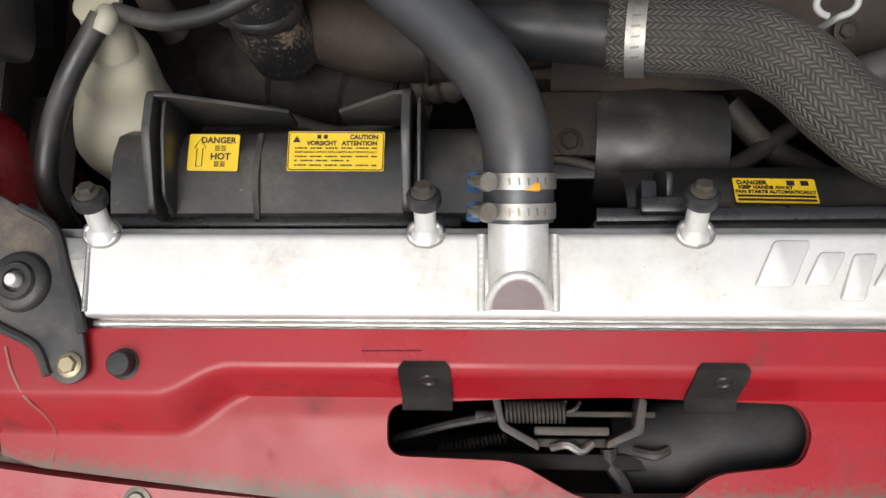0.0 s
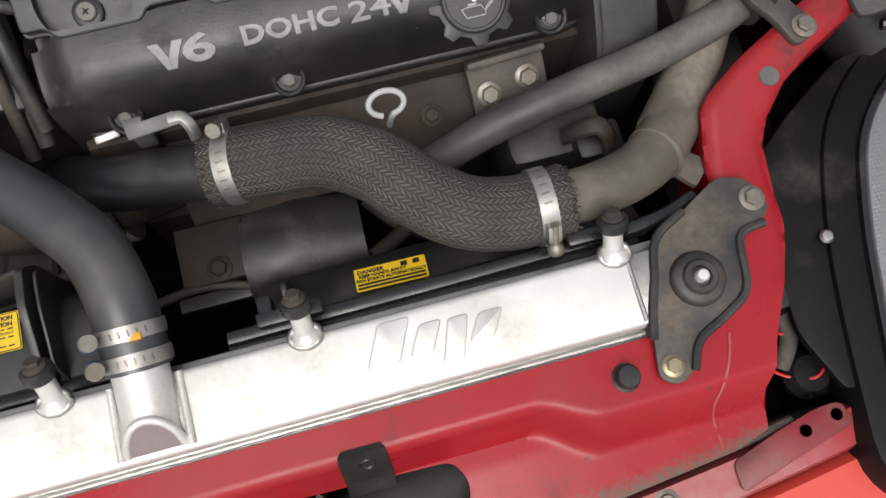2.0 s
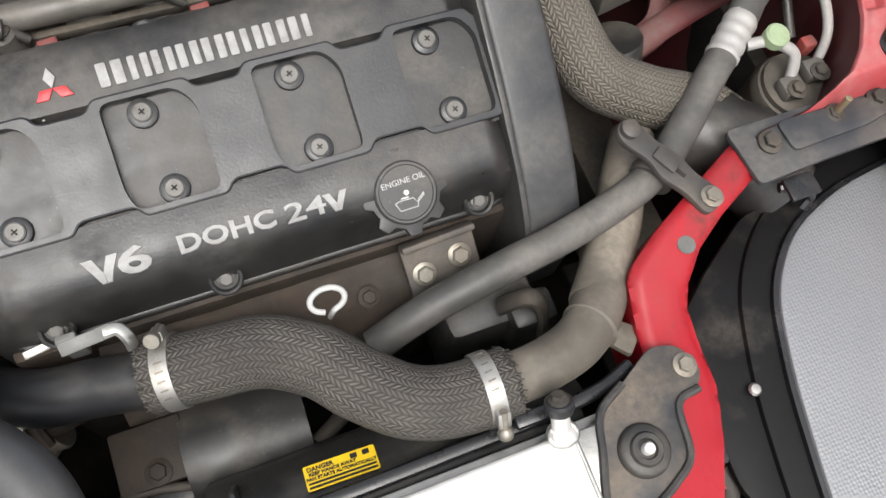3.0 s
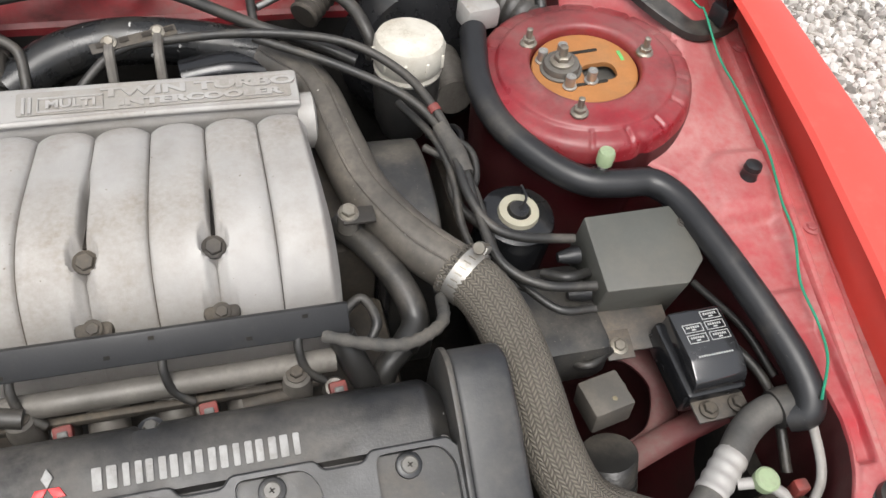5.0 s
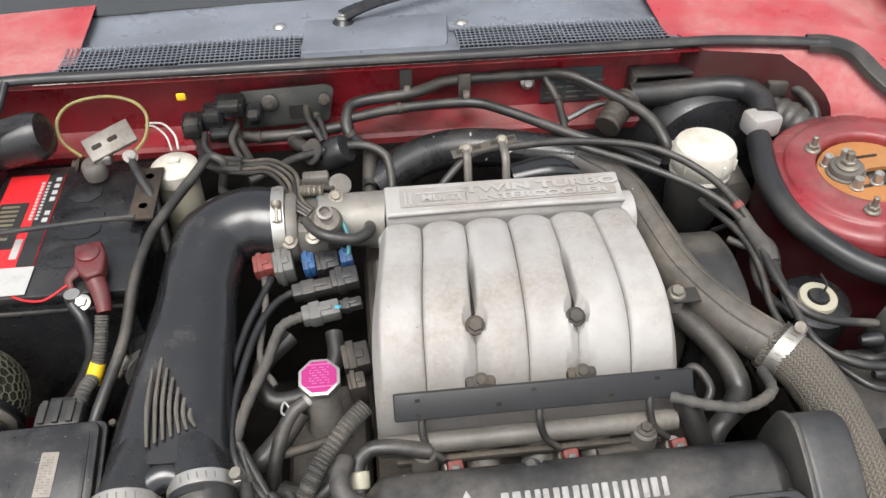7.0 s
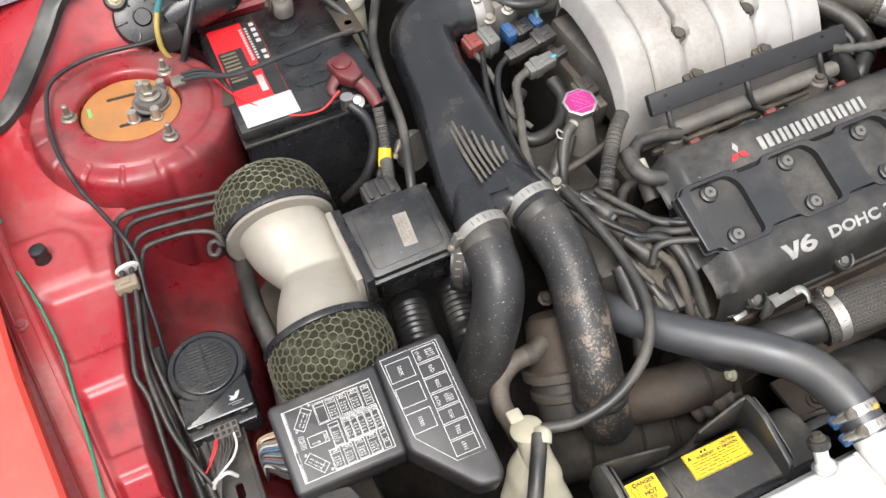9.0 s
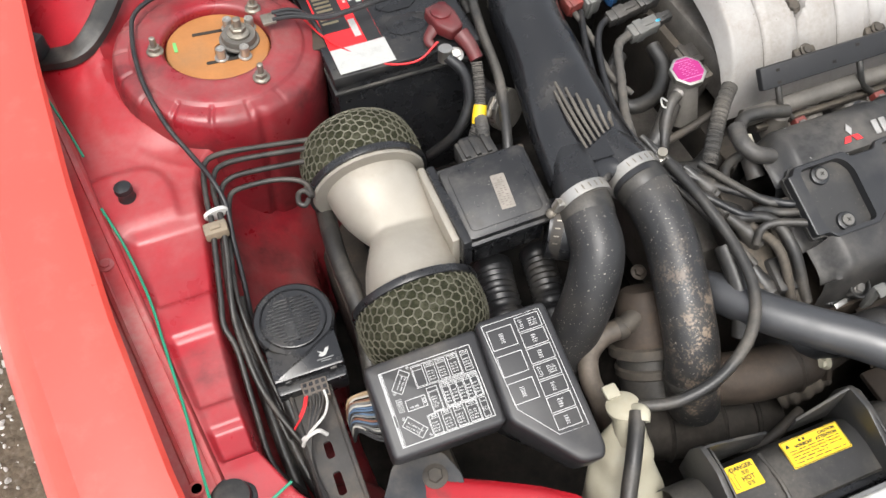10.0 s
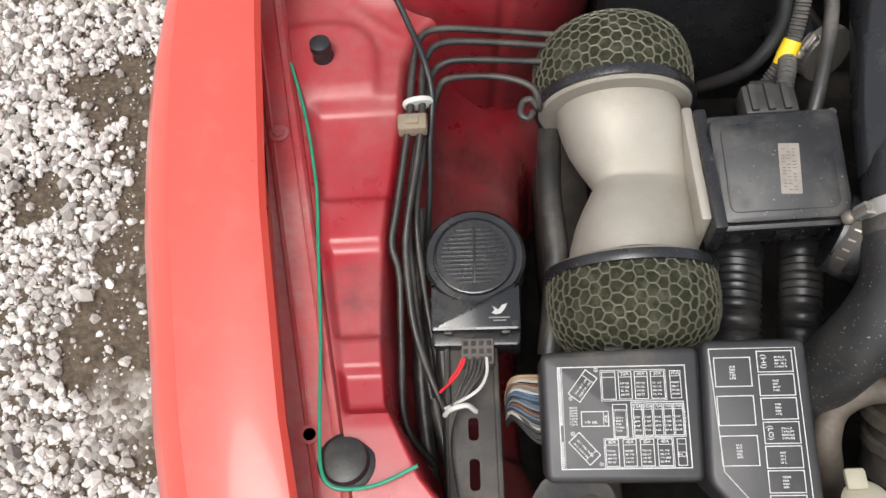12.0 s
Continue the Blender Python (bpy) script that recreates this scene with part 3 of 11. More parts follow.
def pebbly(nodes, links, b):
    tc = nodes.new("ShaderNodeTexCoord")
    v = nodes.new("ShaderNodeTexVoronoi")
    v.inputs["Scale"].default_value = 85
    links.new(tc.outputs["Object"], v.inputs["Vector"])
    sep = nodes.new("ShaderNodeSeparateColor")
    links.new(v.outputs["Color"], sep.inputs[0])
    ramp_ = nodes.new("ShaderNodeValToRGB")
    ramp_.color_ramp.elements[0].color, ramp_.color_ramp.elements[1].color = (0.15, 0.13, 0.105, 1), (0.60, 0.575, 0.535, 1)
    links.new(sep.outputs[0], ramp_.inputs[0])
    patch = nodes.new("ShaderNodeTexNoise")
    patch.inputs["Scale"].default_value, patch.inputs["Detail"].default_value = 2.6, 5
    links.new(tc.outputs["Object"], patch.inputs["Vector"])
    cut = nodes.new("ShaderNodeMapRange")
    cut.inputs[1].default_value, cut.inputs[2].default_value = 0.57, 0.66
    # the yard is gravelled; the worn earth shows beside the car alone
    sp = nodes.new("ShaderNodeSeparateXYZ")
    links.new(tc.outputs["Object"], sp.inputs[0])
    ab = nodes.new("ShaderNodeMath")
    ab.operation = "ABSOLUTE"
    links.new(sp.outputs[0], ab.inputs[0])
    total = None
    for src, lo, hi in ((ab.outputs[0], 1.75, 2.05), (sp.outputs[1], 1.65, 1.95), (sp.outputs[1], 0.0, -0.3), (sp.outputs[0], 0.85, 1.05)):
        far = nodes.new("ShaderNodeMapRange")
        far.inputs[1].default_value, far.inputs[2].default_value, far.inputs[4].default_value = lo, hi, 0.30
        links.new(src, far.inputs[0])
        if total is None:
            total = far.outputs[0]
            continue
        most = nodes.new("ShaderNodeMath")
        most.operation = "MAXIMUM"
        links.new(total, most.inputs[0])
        links.new(far.outputs[0], most.inputs[1])
        total = most.outputs[0]
    add = nodes.new("ShaderNodeMath")
    add.operation = "ADD"
    links.new(patch.outputs["Fac"], add.inputs[0])
    links.new(total, add.inputs[1])
    total = add.outputs[0]
    links.new(total, cut.inputs[0])
    x = nodes.new("ShaderNodeMix")
    x.data_type = "RGBA"
    links.new(cut.outputs[0], x.inputs[0])
    links.new(b.inputs["Base Color"].links[0].from_socket, x.inputs[6])
    links.new(ramp_.outputs[0], x.inputs[7])
    links.new(x.outputs[2], b.inputs["Base Color"])
    bp = nodes.new("ShaderNodeBump")
    bp.inputs["Distance"].default_value, bp.inputs["Strength"].default_value, bp.invert = 0.006, 0.8, True
    links.new(v.outputs["Distance"], bp.inputs["Height"])
    links.new(bp.outputs[0], b.inputs["Normal"])


pattern(SOIL, pebbly)
solo("ground", bm, SOIL, "pale gravel and grey-brown earth of the yard", "ground", kind="structure", angle=80)

# ---- car body ----
def fold_x(y):
    return 0.678 + 0.16 * y - (0.9 * (0.12 - y) ** 2 if y < 0.12 else 0)


def wing_x(y):
    return lerp_table([(-0.12, 0.62), (0.0, 0.668), (0.12, 0.698), (0.30, 0.730), (0.45, 0.748), (0.60, 0.758), (0.75, 0.762), (0.95, 0.764), (1.4, 0.775)], y)


def wing_z(y):
    return lerp_table([(-0.2, 0.70), (0.10, 0.755), (0.30, 0.796), (0.45, 0.825), (0.60, 0.849), (0.75, 0.870), (0.90, 0.886), (1.4, 0.93)], y)


def channel_z(y):
    return lerp_table([(-0.2, 0.66), (0.295, 0.748), (0.617, 0.792), (0.9, 0.818), (1.4, 0.86)], y)


def panel_z(y):
    return lerp_table([(-0.2, 0.66), (0.3, 0.748), (0.608, 0.776), (0.9, 0.80), (1.4, 0.83)], y)


car = thing("car", "faded red car with its engine bay open", "car", (0, 0.4, 0.0))
TOWER = (0.573, 0.767)
STUDS = ((0.521, 0.810), (0.641, 0.768), (0.540, 0.695))


APRON = [1.0 - k / 36 for k in range(36)] + [0.014, 0.0]


def shoulder_z(x, y):
    z = min(0.887, 0.897 - 0.30 * (x - 0.58) - 0.24 * (0.97 - y))
    d = math.hypot(x - TOWER[0], y - TOWER[1])
    return min(z, 0.800 + 1.5 * max(0.0, d - 0.118))


def side_parts(s):
    def fender(u, k):
        y = u
        x, z = wing_x(y), wing_z(y)
        if k < 2:
            return Vector((s * (max(x, fold_x(y) - 0.003) + (0.001, 0.003)[k]), y, (channel_z(y) - 0.016, z - 0.012)[k]))
        prof = [(-0.009, -0.007), (-0.005, -0.001), (0.014, 0.002), (0.040, 0.0010), (0.064, -0.0025), (0.0665, -0.0042), (0.083, -0.0200), (0.0855, -0.0235), (0.099, -0.046), (0.110, -0.10), (0.115, -0.20), (0.115, -0.32), (0.108, -0.55)]
        d, h = prof[k - 2]
        return Vector((s * (x + d * (1 - 0.28 * smooth01(0.5, 0.85, y))), y, z + h))
    part("fender", sheet(fender, steps(-0.12, 1.35, 60), range(15)), RED_OUT, car, "glossy bright red outer fender", 24)

    def channel(u, k):
        y = u
        x0, z = fold_x(y), channel_z(y)
        prof = [(-0.004, -0.010), (-0.007, -0.012), (-0.009, -0.006), (-0.011, -0.005), (-0.0125, -0.0036), (-0.014, -0.005), (-0.0275, -0.005), (-0.029, -0.0036), (-0.0305, -0.005), (-0.0335, -0.0055), (-0.0365, -0.009), (-0.038, -0.035)]
        d, h = prof[k]
        if k == 0:
            d = max(d, wing_x(y) + 0.004 - x0)
        return Vector((s * (x0 + d), y, z + h))
    part("fender_channel", sheet(channel, steps(-0.1, 1.05, 40), range(12)), RED_DUST, car)
    for y in (0.542, 0.80):
        bolt(car, (s * (fold_x(y) - 0.018), y, channel_z(y) - 0.005), (0, 0, 1), 0.0055, 0.005, RED)
    part("drain_hole_rim", lathe([(0.0045, 0.0), (0.0072, 0.0), (0.0072, 0.0012), (0.0045, 0.0012)], Matrix.Translation((s * 0.713, 0.296, channel_z(0.296) - 0.001)), 20), RED_OXIDE, car)
    part("drain_hole", lathe([(0, 0), (0.0047, 0)], Matrix.Translation((s * 0.713, 0.296, channel_z(0.296) + 0.0003)), 20), DARK, car)

    # upper apron panel with pressed ribs, rising to the shoulder and falling to the frame rail
    def apron(y, k):
        xi = lerp_table([(0.2, 0.585), (0.225, 0.60), (0.264, 0.632), (0.319, 0.659), (0.379, 0.662), (0.447, 0.661), (0.489, 0.656), (0.524, 0.651), (0.578, 0.645), (0.61, 0.643), (0.635, 0.634), (0.655, 0.612), (0.68, 0.585), (0.72, 0.57), (0.76, 0.565), (0.86, 0.55), (0.90, 0.515), (1.0, 0.50)], y)
        if s > 0 and y < 0.47:
            xi = lerp_table([(0.2, 0.535), (0.247, 0.540), (0.252, 0.590), (0.258, 0.612), (0.266, 0.631), (0.284, 0.650), (0.309, 0.666), (0.331, 0.676), (0.355, 0.682), (0.380, 0.683), (0.420, 0.672), (0.447, 0.664), (0.47, 0.659)], y)
        if s > 0 and y > 0.80:
            xi = lerp_table([(0.80, 0.565), (0.86, 0.585), (0.89, 0.592), (0.902, 0.587), (0.910, 0.581), (0.915, 0.574), (0.921, 0.564), (0.927, 0.553), (0.930, 0.538), (0.933, 0.520), (0.940, 0.490), (0.955, 0.42), (1.0, 0.40)], y)
        xo = fold_x(y) - 0.037
        rib = 0.006 * (smooth01(0.440, 0.450, y) - smooth01(0.480, 0.490, y)) + (0.002 if s > 0 else 0.006) * (smooth01(0.340, 0.346, y) - smooth01(0.366, 0.372, y))
        dip = -0.009 * smooth01(0.309, 0.316, y) + 0.010 * smooth01(0.563, 0.578, y)
        fall = 0.009 * smooth01(0.25, 0.40, y) if s > 0 else 0.0
        if k < len(APRON):
            f = APRON[k]
            x = xi + (xo - xi) * f
            lobe = 0.0055 * smooth01(0.006, -0.005, math.hypot(max(0.0, 0.702 - x), 0.8 * max(0.0, y - 0.608)) - 0.036) * smooth01(0.568, 0.590, y)
            even = smooth01(0.34, 0.12, f) * smooth01(0.46, 0.42, y) if s > 0 else 0.0
            z = panel_z(y) + (rib + dip) * smooth01(1.0, 0.8, f) * (1 - even) - fall * even + lobe - 0.004 * smooth01(0.04, 0.0, f)
            if s > 0:
                z -= 0.030 * smooth01(0.264, 0.246, y)
            sh = shoulder_z(x, y)
            d = math.hypot(x - TOWER[0], y - TOWER[1])
            z += 0.012 * smooth01(0.175, 0.122, d) * smooth01(0.655, 0.73, y) + 0.0022 * smooth01(0.0075, 0.0, abs(d - 0.150)) * smooth01(0.62, 0.66, y)
            if sh > z:
                z += (sh - z) * smooth01(0.0, 0.016, sh - z) * smooth01(0.66, 0.72, y)
            return Vector((s * x, y, z))
        low = [(0.002, -0.02), (0.004, -0.06), (0.012, -0.10), (0.04, -0.14), (0.080, -0.165), (0.098, -0.20), (0.104, -0.26), (0.106, -0.38)]
        if s > 0:
            low = [(0.002, -0.02), (0.004, -0.06), (0.007, -0.10), (0.010, -0.14), (0.014, -0.18), (0.02, -0.22), (0.04, -0.28), (0.07, -0.38)]
        d, h = low[k - len(APRON)]
        even = smooth01(0.46, 0.42, y) if s > 0 else 0.0
        top = panel_z(y) + (rib + dip) * (1 - even) - fall * even + (max(0.0, shoulder_z(xi, y) - panel_z(y)) if y > 0.86 else 0.0)
        return Vector((s * (xi - d), y, top + h))
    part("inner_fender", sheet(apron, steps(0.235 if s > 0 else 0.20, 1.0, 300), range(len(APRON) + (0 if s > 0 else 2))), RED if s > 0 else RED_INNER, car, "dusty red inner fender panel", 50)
    # shade painted in: right wall near-black red, left wall the darker tower red
    part("apron_wall", sheet(apron, steps(0.235 if s > 0 else 0.20, 1.0, 300), range(len(APRON) - (1 if s > 0 else -1), len(APRON) + 8)), RED_GRIME_SHADE if s > 0 else RED_TOWER, car, "grimy red apron wall darkened to stand for shade", 50)
    # strut tower: raised rim, flat crown and a stepped, beaded edge
    m = Matrix.Translation((s * TOWER[0], TOWER[1], 0.8265)) @ pose(0, 0, 0, 2.5, -5 * s, 0) @ Matrix.Translation((0, 0, -0.8095))
    crown = [(0.0600, 0.786), (0.0600, 0.806), (0.0615, 0.8105), (0.065, 0.8125), (0.070, 0.8115), (0.078, 0.810), (0.088, 0.8095), (0.0945, 0.809), (0.0965, 0.8075), (0.0980, 0.8052), (0.0995, 0.8045), (0.106, 0.8035), (0.1125, 0.8015), (0.1160, 0.7985), (0.1185, 0.793), (0.1205, 0.782), (0.1215, 0.765), (0.122, 0.74), (0.122, 0.70), (0.122, 0.62), (0.122, 0.5)]

    def tower(a, k):
        r, z = crown[k]
        out = math.cos(a - (0.35 if s > 0 else math.pi - 0.35))
        crimp = abs((a * 17 / (2 * math.pi)) % 1.0 - 0.5) * 2
        z += (0.0008 - 0.0024 * smooth01(0.80, 0.97, crimp)) * smooth01(0.0965, 0.0985, r) * smooth01(0.1195, 0.1165, r) * smooth01(-0.9, -0.5, out)
        r += 0.0012 * math.sin(3 * a + 1) * smooth01(0.09, 0.12, r)
        dent = 0.004 * math.exp(-((a - 4.9) / 0.05) ** 2) * smooth01(0.10, 0.125, r)
        return m @ Vector(((r - dent) * math.cos(a), (r - dent) * math.sin(a), z))
    cut_row = 15 if s > 0 else len(crown) - 1
    part("strut_tower", sheet(tower, steps(0, 2 * math.pi, 408), range(cut_row + 1)), RED_TOWER, car, "dusty red strut tower", 60)
    # lower tower split off and coloured near-black for the shade around it
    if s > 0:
        part("tower_wall", sheet(tower, steps(0, 2 * math.pi, 96), range(cut_row, len(crown))), RED_GRIME_SHADE, car, "grimy red tower wall darkened to stand for shade", 60)
    # camber plate with its nut, bolts and slots
    plate = thing("camber_plate", "ochre adjustable camber plate with steel top nut", "camber plate", (s * TOWER[0], TOWER[1], 0.8), "camber plates")
    disc = lathe([(0, 0.0), (0.0585, 0.0), (0.0585, 0.0045), (0.057, 0.006), (0, 0.006)], m @ Matrix.Translation((0, 0, 0.796)), 48)
    hole = prism(rounded([(-0.005, -0.022), (0.033, -0.022), (0.033, 0.006), (-0.005, 0.006)], 0.013, 6), 0.78, 0.82, m @ Matrix.Translation((s * 0.0, 0, 0)), 0)
    part("disc", cut_mesh(disc, hole), OCHRE, plate)
    part("hole_floor", lathe([(0, 0.789), (0.05, 0.789)], m, 24), GREY_CONN, plate)
    nx = -0.026 * s
    part("bearing", lathe([(0, 0.806), (0.019, 0.806), (0.020, 0.803), (0.020, 0.799), (0.023, 0.798), (0.023, 0.796)], m @ Matrix.Translation((nx, 0.005, 0.006)), 32), RAIL, plate)
    bolt(plate, m @ Vector((nx, 0.005, 0.812)), (-0.08 * s, 0, 1), 0.0095, 0.010, NUT, 1.4, 0.010)
    for dx, dy in ((-0.042, 0.022), (-0.018, 0.027), (-0.026, -0.024), (0.0, -0.020)):
        part("bolt", lathe([(0, 0.011), (0.0022, 0.011), (0.003, 0.0125), (0.0052, 0.0125), (0.0055, 0.0115), (0.0055, 0), (0.0078, -0.0005), (0.0078, -0.002)], m @ Matrix.Translation((s * dx, dy, 0.8045)), 16), BAND, plate)
    for dx, dy in ((0.002, 0.027), (-0.004, -0.0235)):
        part("slot", prism(rect(s * dx - 0.022, dy - 0.0022, s * dx + 0.022, dy + 0.0022, 0.0021), 0.8020, 0.8026, m, 0), DARK, plate)
    part("mark", box((s * 0.046, 0.012, 0.8023), (0.004, 0.016, 0.0006), 0, m), mat("green_pen" + str(s), (0.12, 0.42, 0.12), 0.6), plate, "green handwritten mark")
    for x, y in STUDS:
        bolt(plate, (s * x, y, 0.8275 + 0.087 * (x - TOWER[0]) + 0.044 * (y - TOWER[1])), (-0.087 * s, -0.04, 1), 0.0070, 0.009, NUT, 1.35, 0.011)
    # rubber bumpers on the apron
    b = thing("rubber_stop", "round black rubber bonnet stop on the red panel", "rubber stop", (s * 0.686, 0.276, panel_z(0.276)), "rubber stops")
    part("pad", lathe([(0.017, -0.004), (0.0175, 0.003), (0.016, 0.009), (0.012, 0.0105), (0, 0.0105)], Matrix.Translation((s * 0.686, 0.276, panel_z(0.276))), 32), RUBBER_OLD, b)
    part("base", lathe([(0.0, -0.001), (0.021, -0.001), (0.021, 0.001), (0.017, 0.0025)], Matrix.Translation((s * 0.686, 0.276, panel_z(0.276))), 32), RUBBER, b)
    b = thing("rubber_plug", "small black rubber buffer on the red inner fender", "rubber buffer", (s * 0.712, 0.617, panel_z(0.617)), "rubber buffers")
    part("stem", lathe([(0.0105, -0.004), (0.0105, 0.003), (0.0085, 0.006), (0.0085, 0.014), (0.0095, 0.0155), (0.0088, 0.021), (0.005, 0.0225), (0, 0.0225)], Matrix.Translation((s * 0.712, 0.617, panel_z(0.617) + 0.002)), 24), RUBBER, b)


for s in (1, -1):
    side_parts(s)

# frame rails; undertray and lower box close the bay, near-black for its shade
for s in (1, -1):
    part("frame_rail", box((s * 0.495, 0.5, 0.50), (0.06, 1.1, 0.10), 0.012), GRIME, car)
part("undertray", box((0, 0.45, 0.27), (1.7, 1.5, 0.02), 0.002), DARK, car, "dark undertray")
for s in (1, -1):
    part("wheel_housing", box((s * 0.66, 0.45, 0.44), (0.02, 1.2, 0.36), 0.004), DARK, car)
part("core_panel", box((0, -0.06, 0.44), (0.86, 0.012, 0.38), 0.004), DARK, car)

# firewall: upper face, ledge and lower face
fw = [(0.958, 0.884), (0.964, 0.886), (0.968, 0.880), (0.985, 0.872), (0.987, 0.82), (0.986, 0.800), (0.975, 0.793), (0.955, 0.790), (0.951, 0.785), (0.953, 0.70), (0.958, 0.30)]
part("firewall", sheet(lambda u, k: Vector((u, fw[k][0] - 0.05 * smooth01(0.5, 0.75, abs(u)), fw[k][1])), steps(-0.60, 0.60, 40), range(len(fw))), RED_TOWER, car, "red painted firewall")

# added dark sheet that stands for the shade low on the firewall
part("firewall_shade", sheet(lambda u, v: Vector((u, 0.942 + 0.006 * noise.noise(Vector((u * 9, v * 9, 2))) - 0.05 * smooth01(0.5, 0.75, abs(u)), v)), steps(-0.70, 0.70, 60), steps(0.3, 0.782, 24)), DARK, car, "dark sheet standing for shade on the lower firewall")

# front panel: pressed sheet with the latch slot
def front_z(x, y):
    ax = abs(x)
    run = max(0.0, min(1.0, (ax - 0.210) / 0.040))
    yr = -0.001 - 0.0165 * (0.35 * run + 0.65 * run * run * (3 - 2 * run))
    step = min(1.0, max(0.0, (yr - y) / (0.0165 + 0.009 * run)))
    z = 0.701 - 0.004 * smooth01(0.2, 0.4, ax) - 0.038 * (0.75 * step + 0.25 * step * step * (3 - 2 * step))
    z -= 0.10 * max(0.0, -0.03 - y)
    return z + 0.014 * smooth01(0.11, 0.22, y)


OUT_R = [(0.0, 0.0235), (0.30, 0.0235), (0.345, 0.028), (0.374, 0.085), (0.380, 0.134), (0.388, 0.170), (0.396, 0.180), (0.424, 0.199), (0.460, 0.218), (0.527, 0.252), (0.534, 0.220),
         (0.484, 0.195), (0.455, 0.176), (0.436, 0.155), (0.427, 0.137), (0.424, 0.112), (0.421, 0.076), (0.415, 0.058), (0.397, 0.026), (0.382, -0.002), (0.371, -0.030), (0.374, -0.046), (0.372, -0.058), (0.345, -0.066), (0.18, -0.083), (0.0, -0.087)]
SLOT = rounded([(-0.113, -0.022), (-0.113, -0.055), (-0.03, -0.0575), (0.012, -0.081), (0.072, -0.083), (0.096, -0.064), (0.150, -0.058), (0.158, -0.038), (0.150, -0.020), (0.039, -0.0165), (-0.03, -0.018)], 0.012, 5)


def panel_top(x, y):
    """Height of the sheet, rolled down along the edges of its two arms."""
    z = front_z(x, y)
    if y < 0.03:
        return z
    p, near, side = Vector((abs(x), y)), 1.0, 0
    for i, (a, b) in enumerate(zip(OUT_R[3:19], OUT_R[4:20])):
        a, b = Vector(a), Vector(b)
        t = max(0.0, min(1.0, (p - a).dot(b - a) / (b - a).length_squared))
        d = (p - a - (b - a) * t).length
        if d < near:
            near, side = d, i
    ring = OUT_R[1:-1] + [(0.0, -0.09)]
    crossings = sum((y0 > y) != (y1 > y) and p.x < x0 + (y - y0) / (y1 - y0) * (x1 - x0) for (x0, y0), (x1, y1) in zip(ring, ring[1:] + ring[:1]))
    if crossings % 2 == 0:
        near = 0.0
    wide = 0.016 if side > 9 else 0.008
    return z - smooth01(0.03, 0.06, y) * (0.008 if side > 9 else 0.006) * max(0.0, 1 - near / wide) ** 1.6


outline = OUT_R + [(-x, y) for x, y in reversed(OUT_R[1:-1])]
slab = bmesh.new()
xs, ys = steps(-0.54, 0.54, 240), steps(-0.09, 0.255, 110)
g = [[slab.verts.new((x, y, panel_top(x, y))) for y in ys] for x in xs]
gb = [[slab.verts.new((x, y, panel_top(x, y) - 0.004)) for y in ys] for x in xs]
nx_, ny_ = len(xs), len(ys)
for i in range(nx_ - 1):
    for j in range(ny_ - 1):
        slab.faces.new((g[i][j], g[i + 1][j], g[i + 1][j + 1], g[i][j + 1]))
        slab.faces.new((gb[i][j], gb[i][j + 1], gb[i + 1][j + 1], gb[i + 1][j]))
rim = [(i, 0) for i in range(nx_ - 1)] + [(nx_ - 1, j) for j in range(ny_ - 1)] + [(i, ny_ - 1) for i in range(nx_ - 1, 0, -1)] + [(0, j) for j in range(ny_ - 1, 0, -1)]
for (i, j), (i2, j2) in zip(rim, rim[1:] + rim[:1]):
    slab.faces.new((g[i][j], gb[i][j], gb[i2][j2], g[i2][j2]))
keep = prism(list(reversed(outline)), 0.55, 0.80, None, 0)


def common_mesh(bm, other):
    obs = []
    for q in (bm, other):
        bmesh.ops.recalc_face_normals(q, faces=q.faces)
        me = bpy.data.meshes.new("tmp")
        q.to_mesh(me)
        q.free()
        obs.append(new("tmp", me))
    mod = obs[0].modifiers.new("common", "BOOLEAN")
    mod.operation, mod.solver, mod.object = "INTERSECT", "EXACT", obs[1]
    bpy.context.view_layer.update()
    out = bmesh.new()
    out.from_mesh(obs[0].evaluated_get(bpy.context.evaluated_depsgraph_get()).to_mesh())
    for o in obs:
        bpy.data.objects.remove(o)
    return out


pressed = common_mesh(slab, keep)
pressed = cut_mesh(pressed, prism(list(SLOT), 0.55, 0.80, None, 0))
part("front_panel", pressed, RED_FRONT, car, "red pressed front panel with a latch slot", 60)
# skirts that give the panel its folded edges
for s in (1, -1):
    pts = [(s * x, y) for x, y in OUT_R]
    part("panel_skirt", sheet(lambda i, k: Vector((pts[i][0], pts[i][1], panel_top(*pts[i]) - 0.001 - k * 0.03)), range(len(pts)), range(3)), RED_FRONT, car, angle=50)
SL = list(SLOT) + [SLOT[0]]
part("slot_lip", sheet(lambda i, k: Vector((SL[i][0], SL[i][1], front_z(*SL[i]) - 0.001 - k * 0.007)), range(len(SL)), range(2)), RED_OXIDE, car)

for s in (1, -1):
    pts = [(0.352, 0.012), (0.346, -0.004), (0.337, -0.020), (0.333, -0.032), (0.335, -0.044), (0.336, -0.062)]
    part("seam", tube([(s * x, y, front_z(x, y) + 0.0004) for x, y in pts], 0.0010, 8, 8, flat=0.6), RED_OXIDE, car, "line of painted seam sealer")

# bumper: bolted flange and glossy skin in front of the panel
def bumper_y(x):
    return -0.088 + 0.16 * x * x


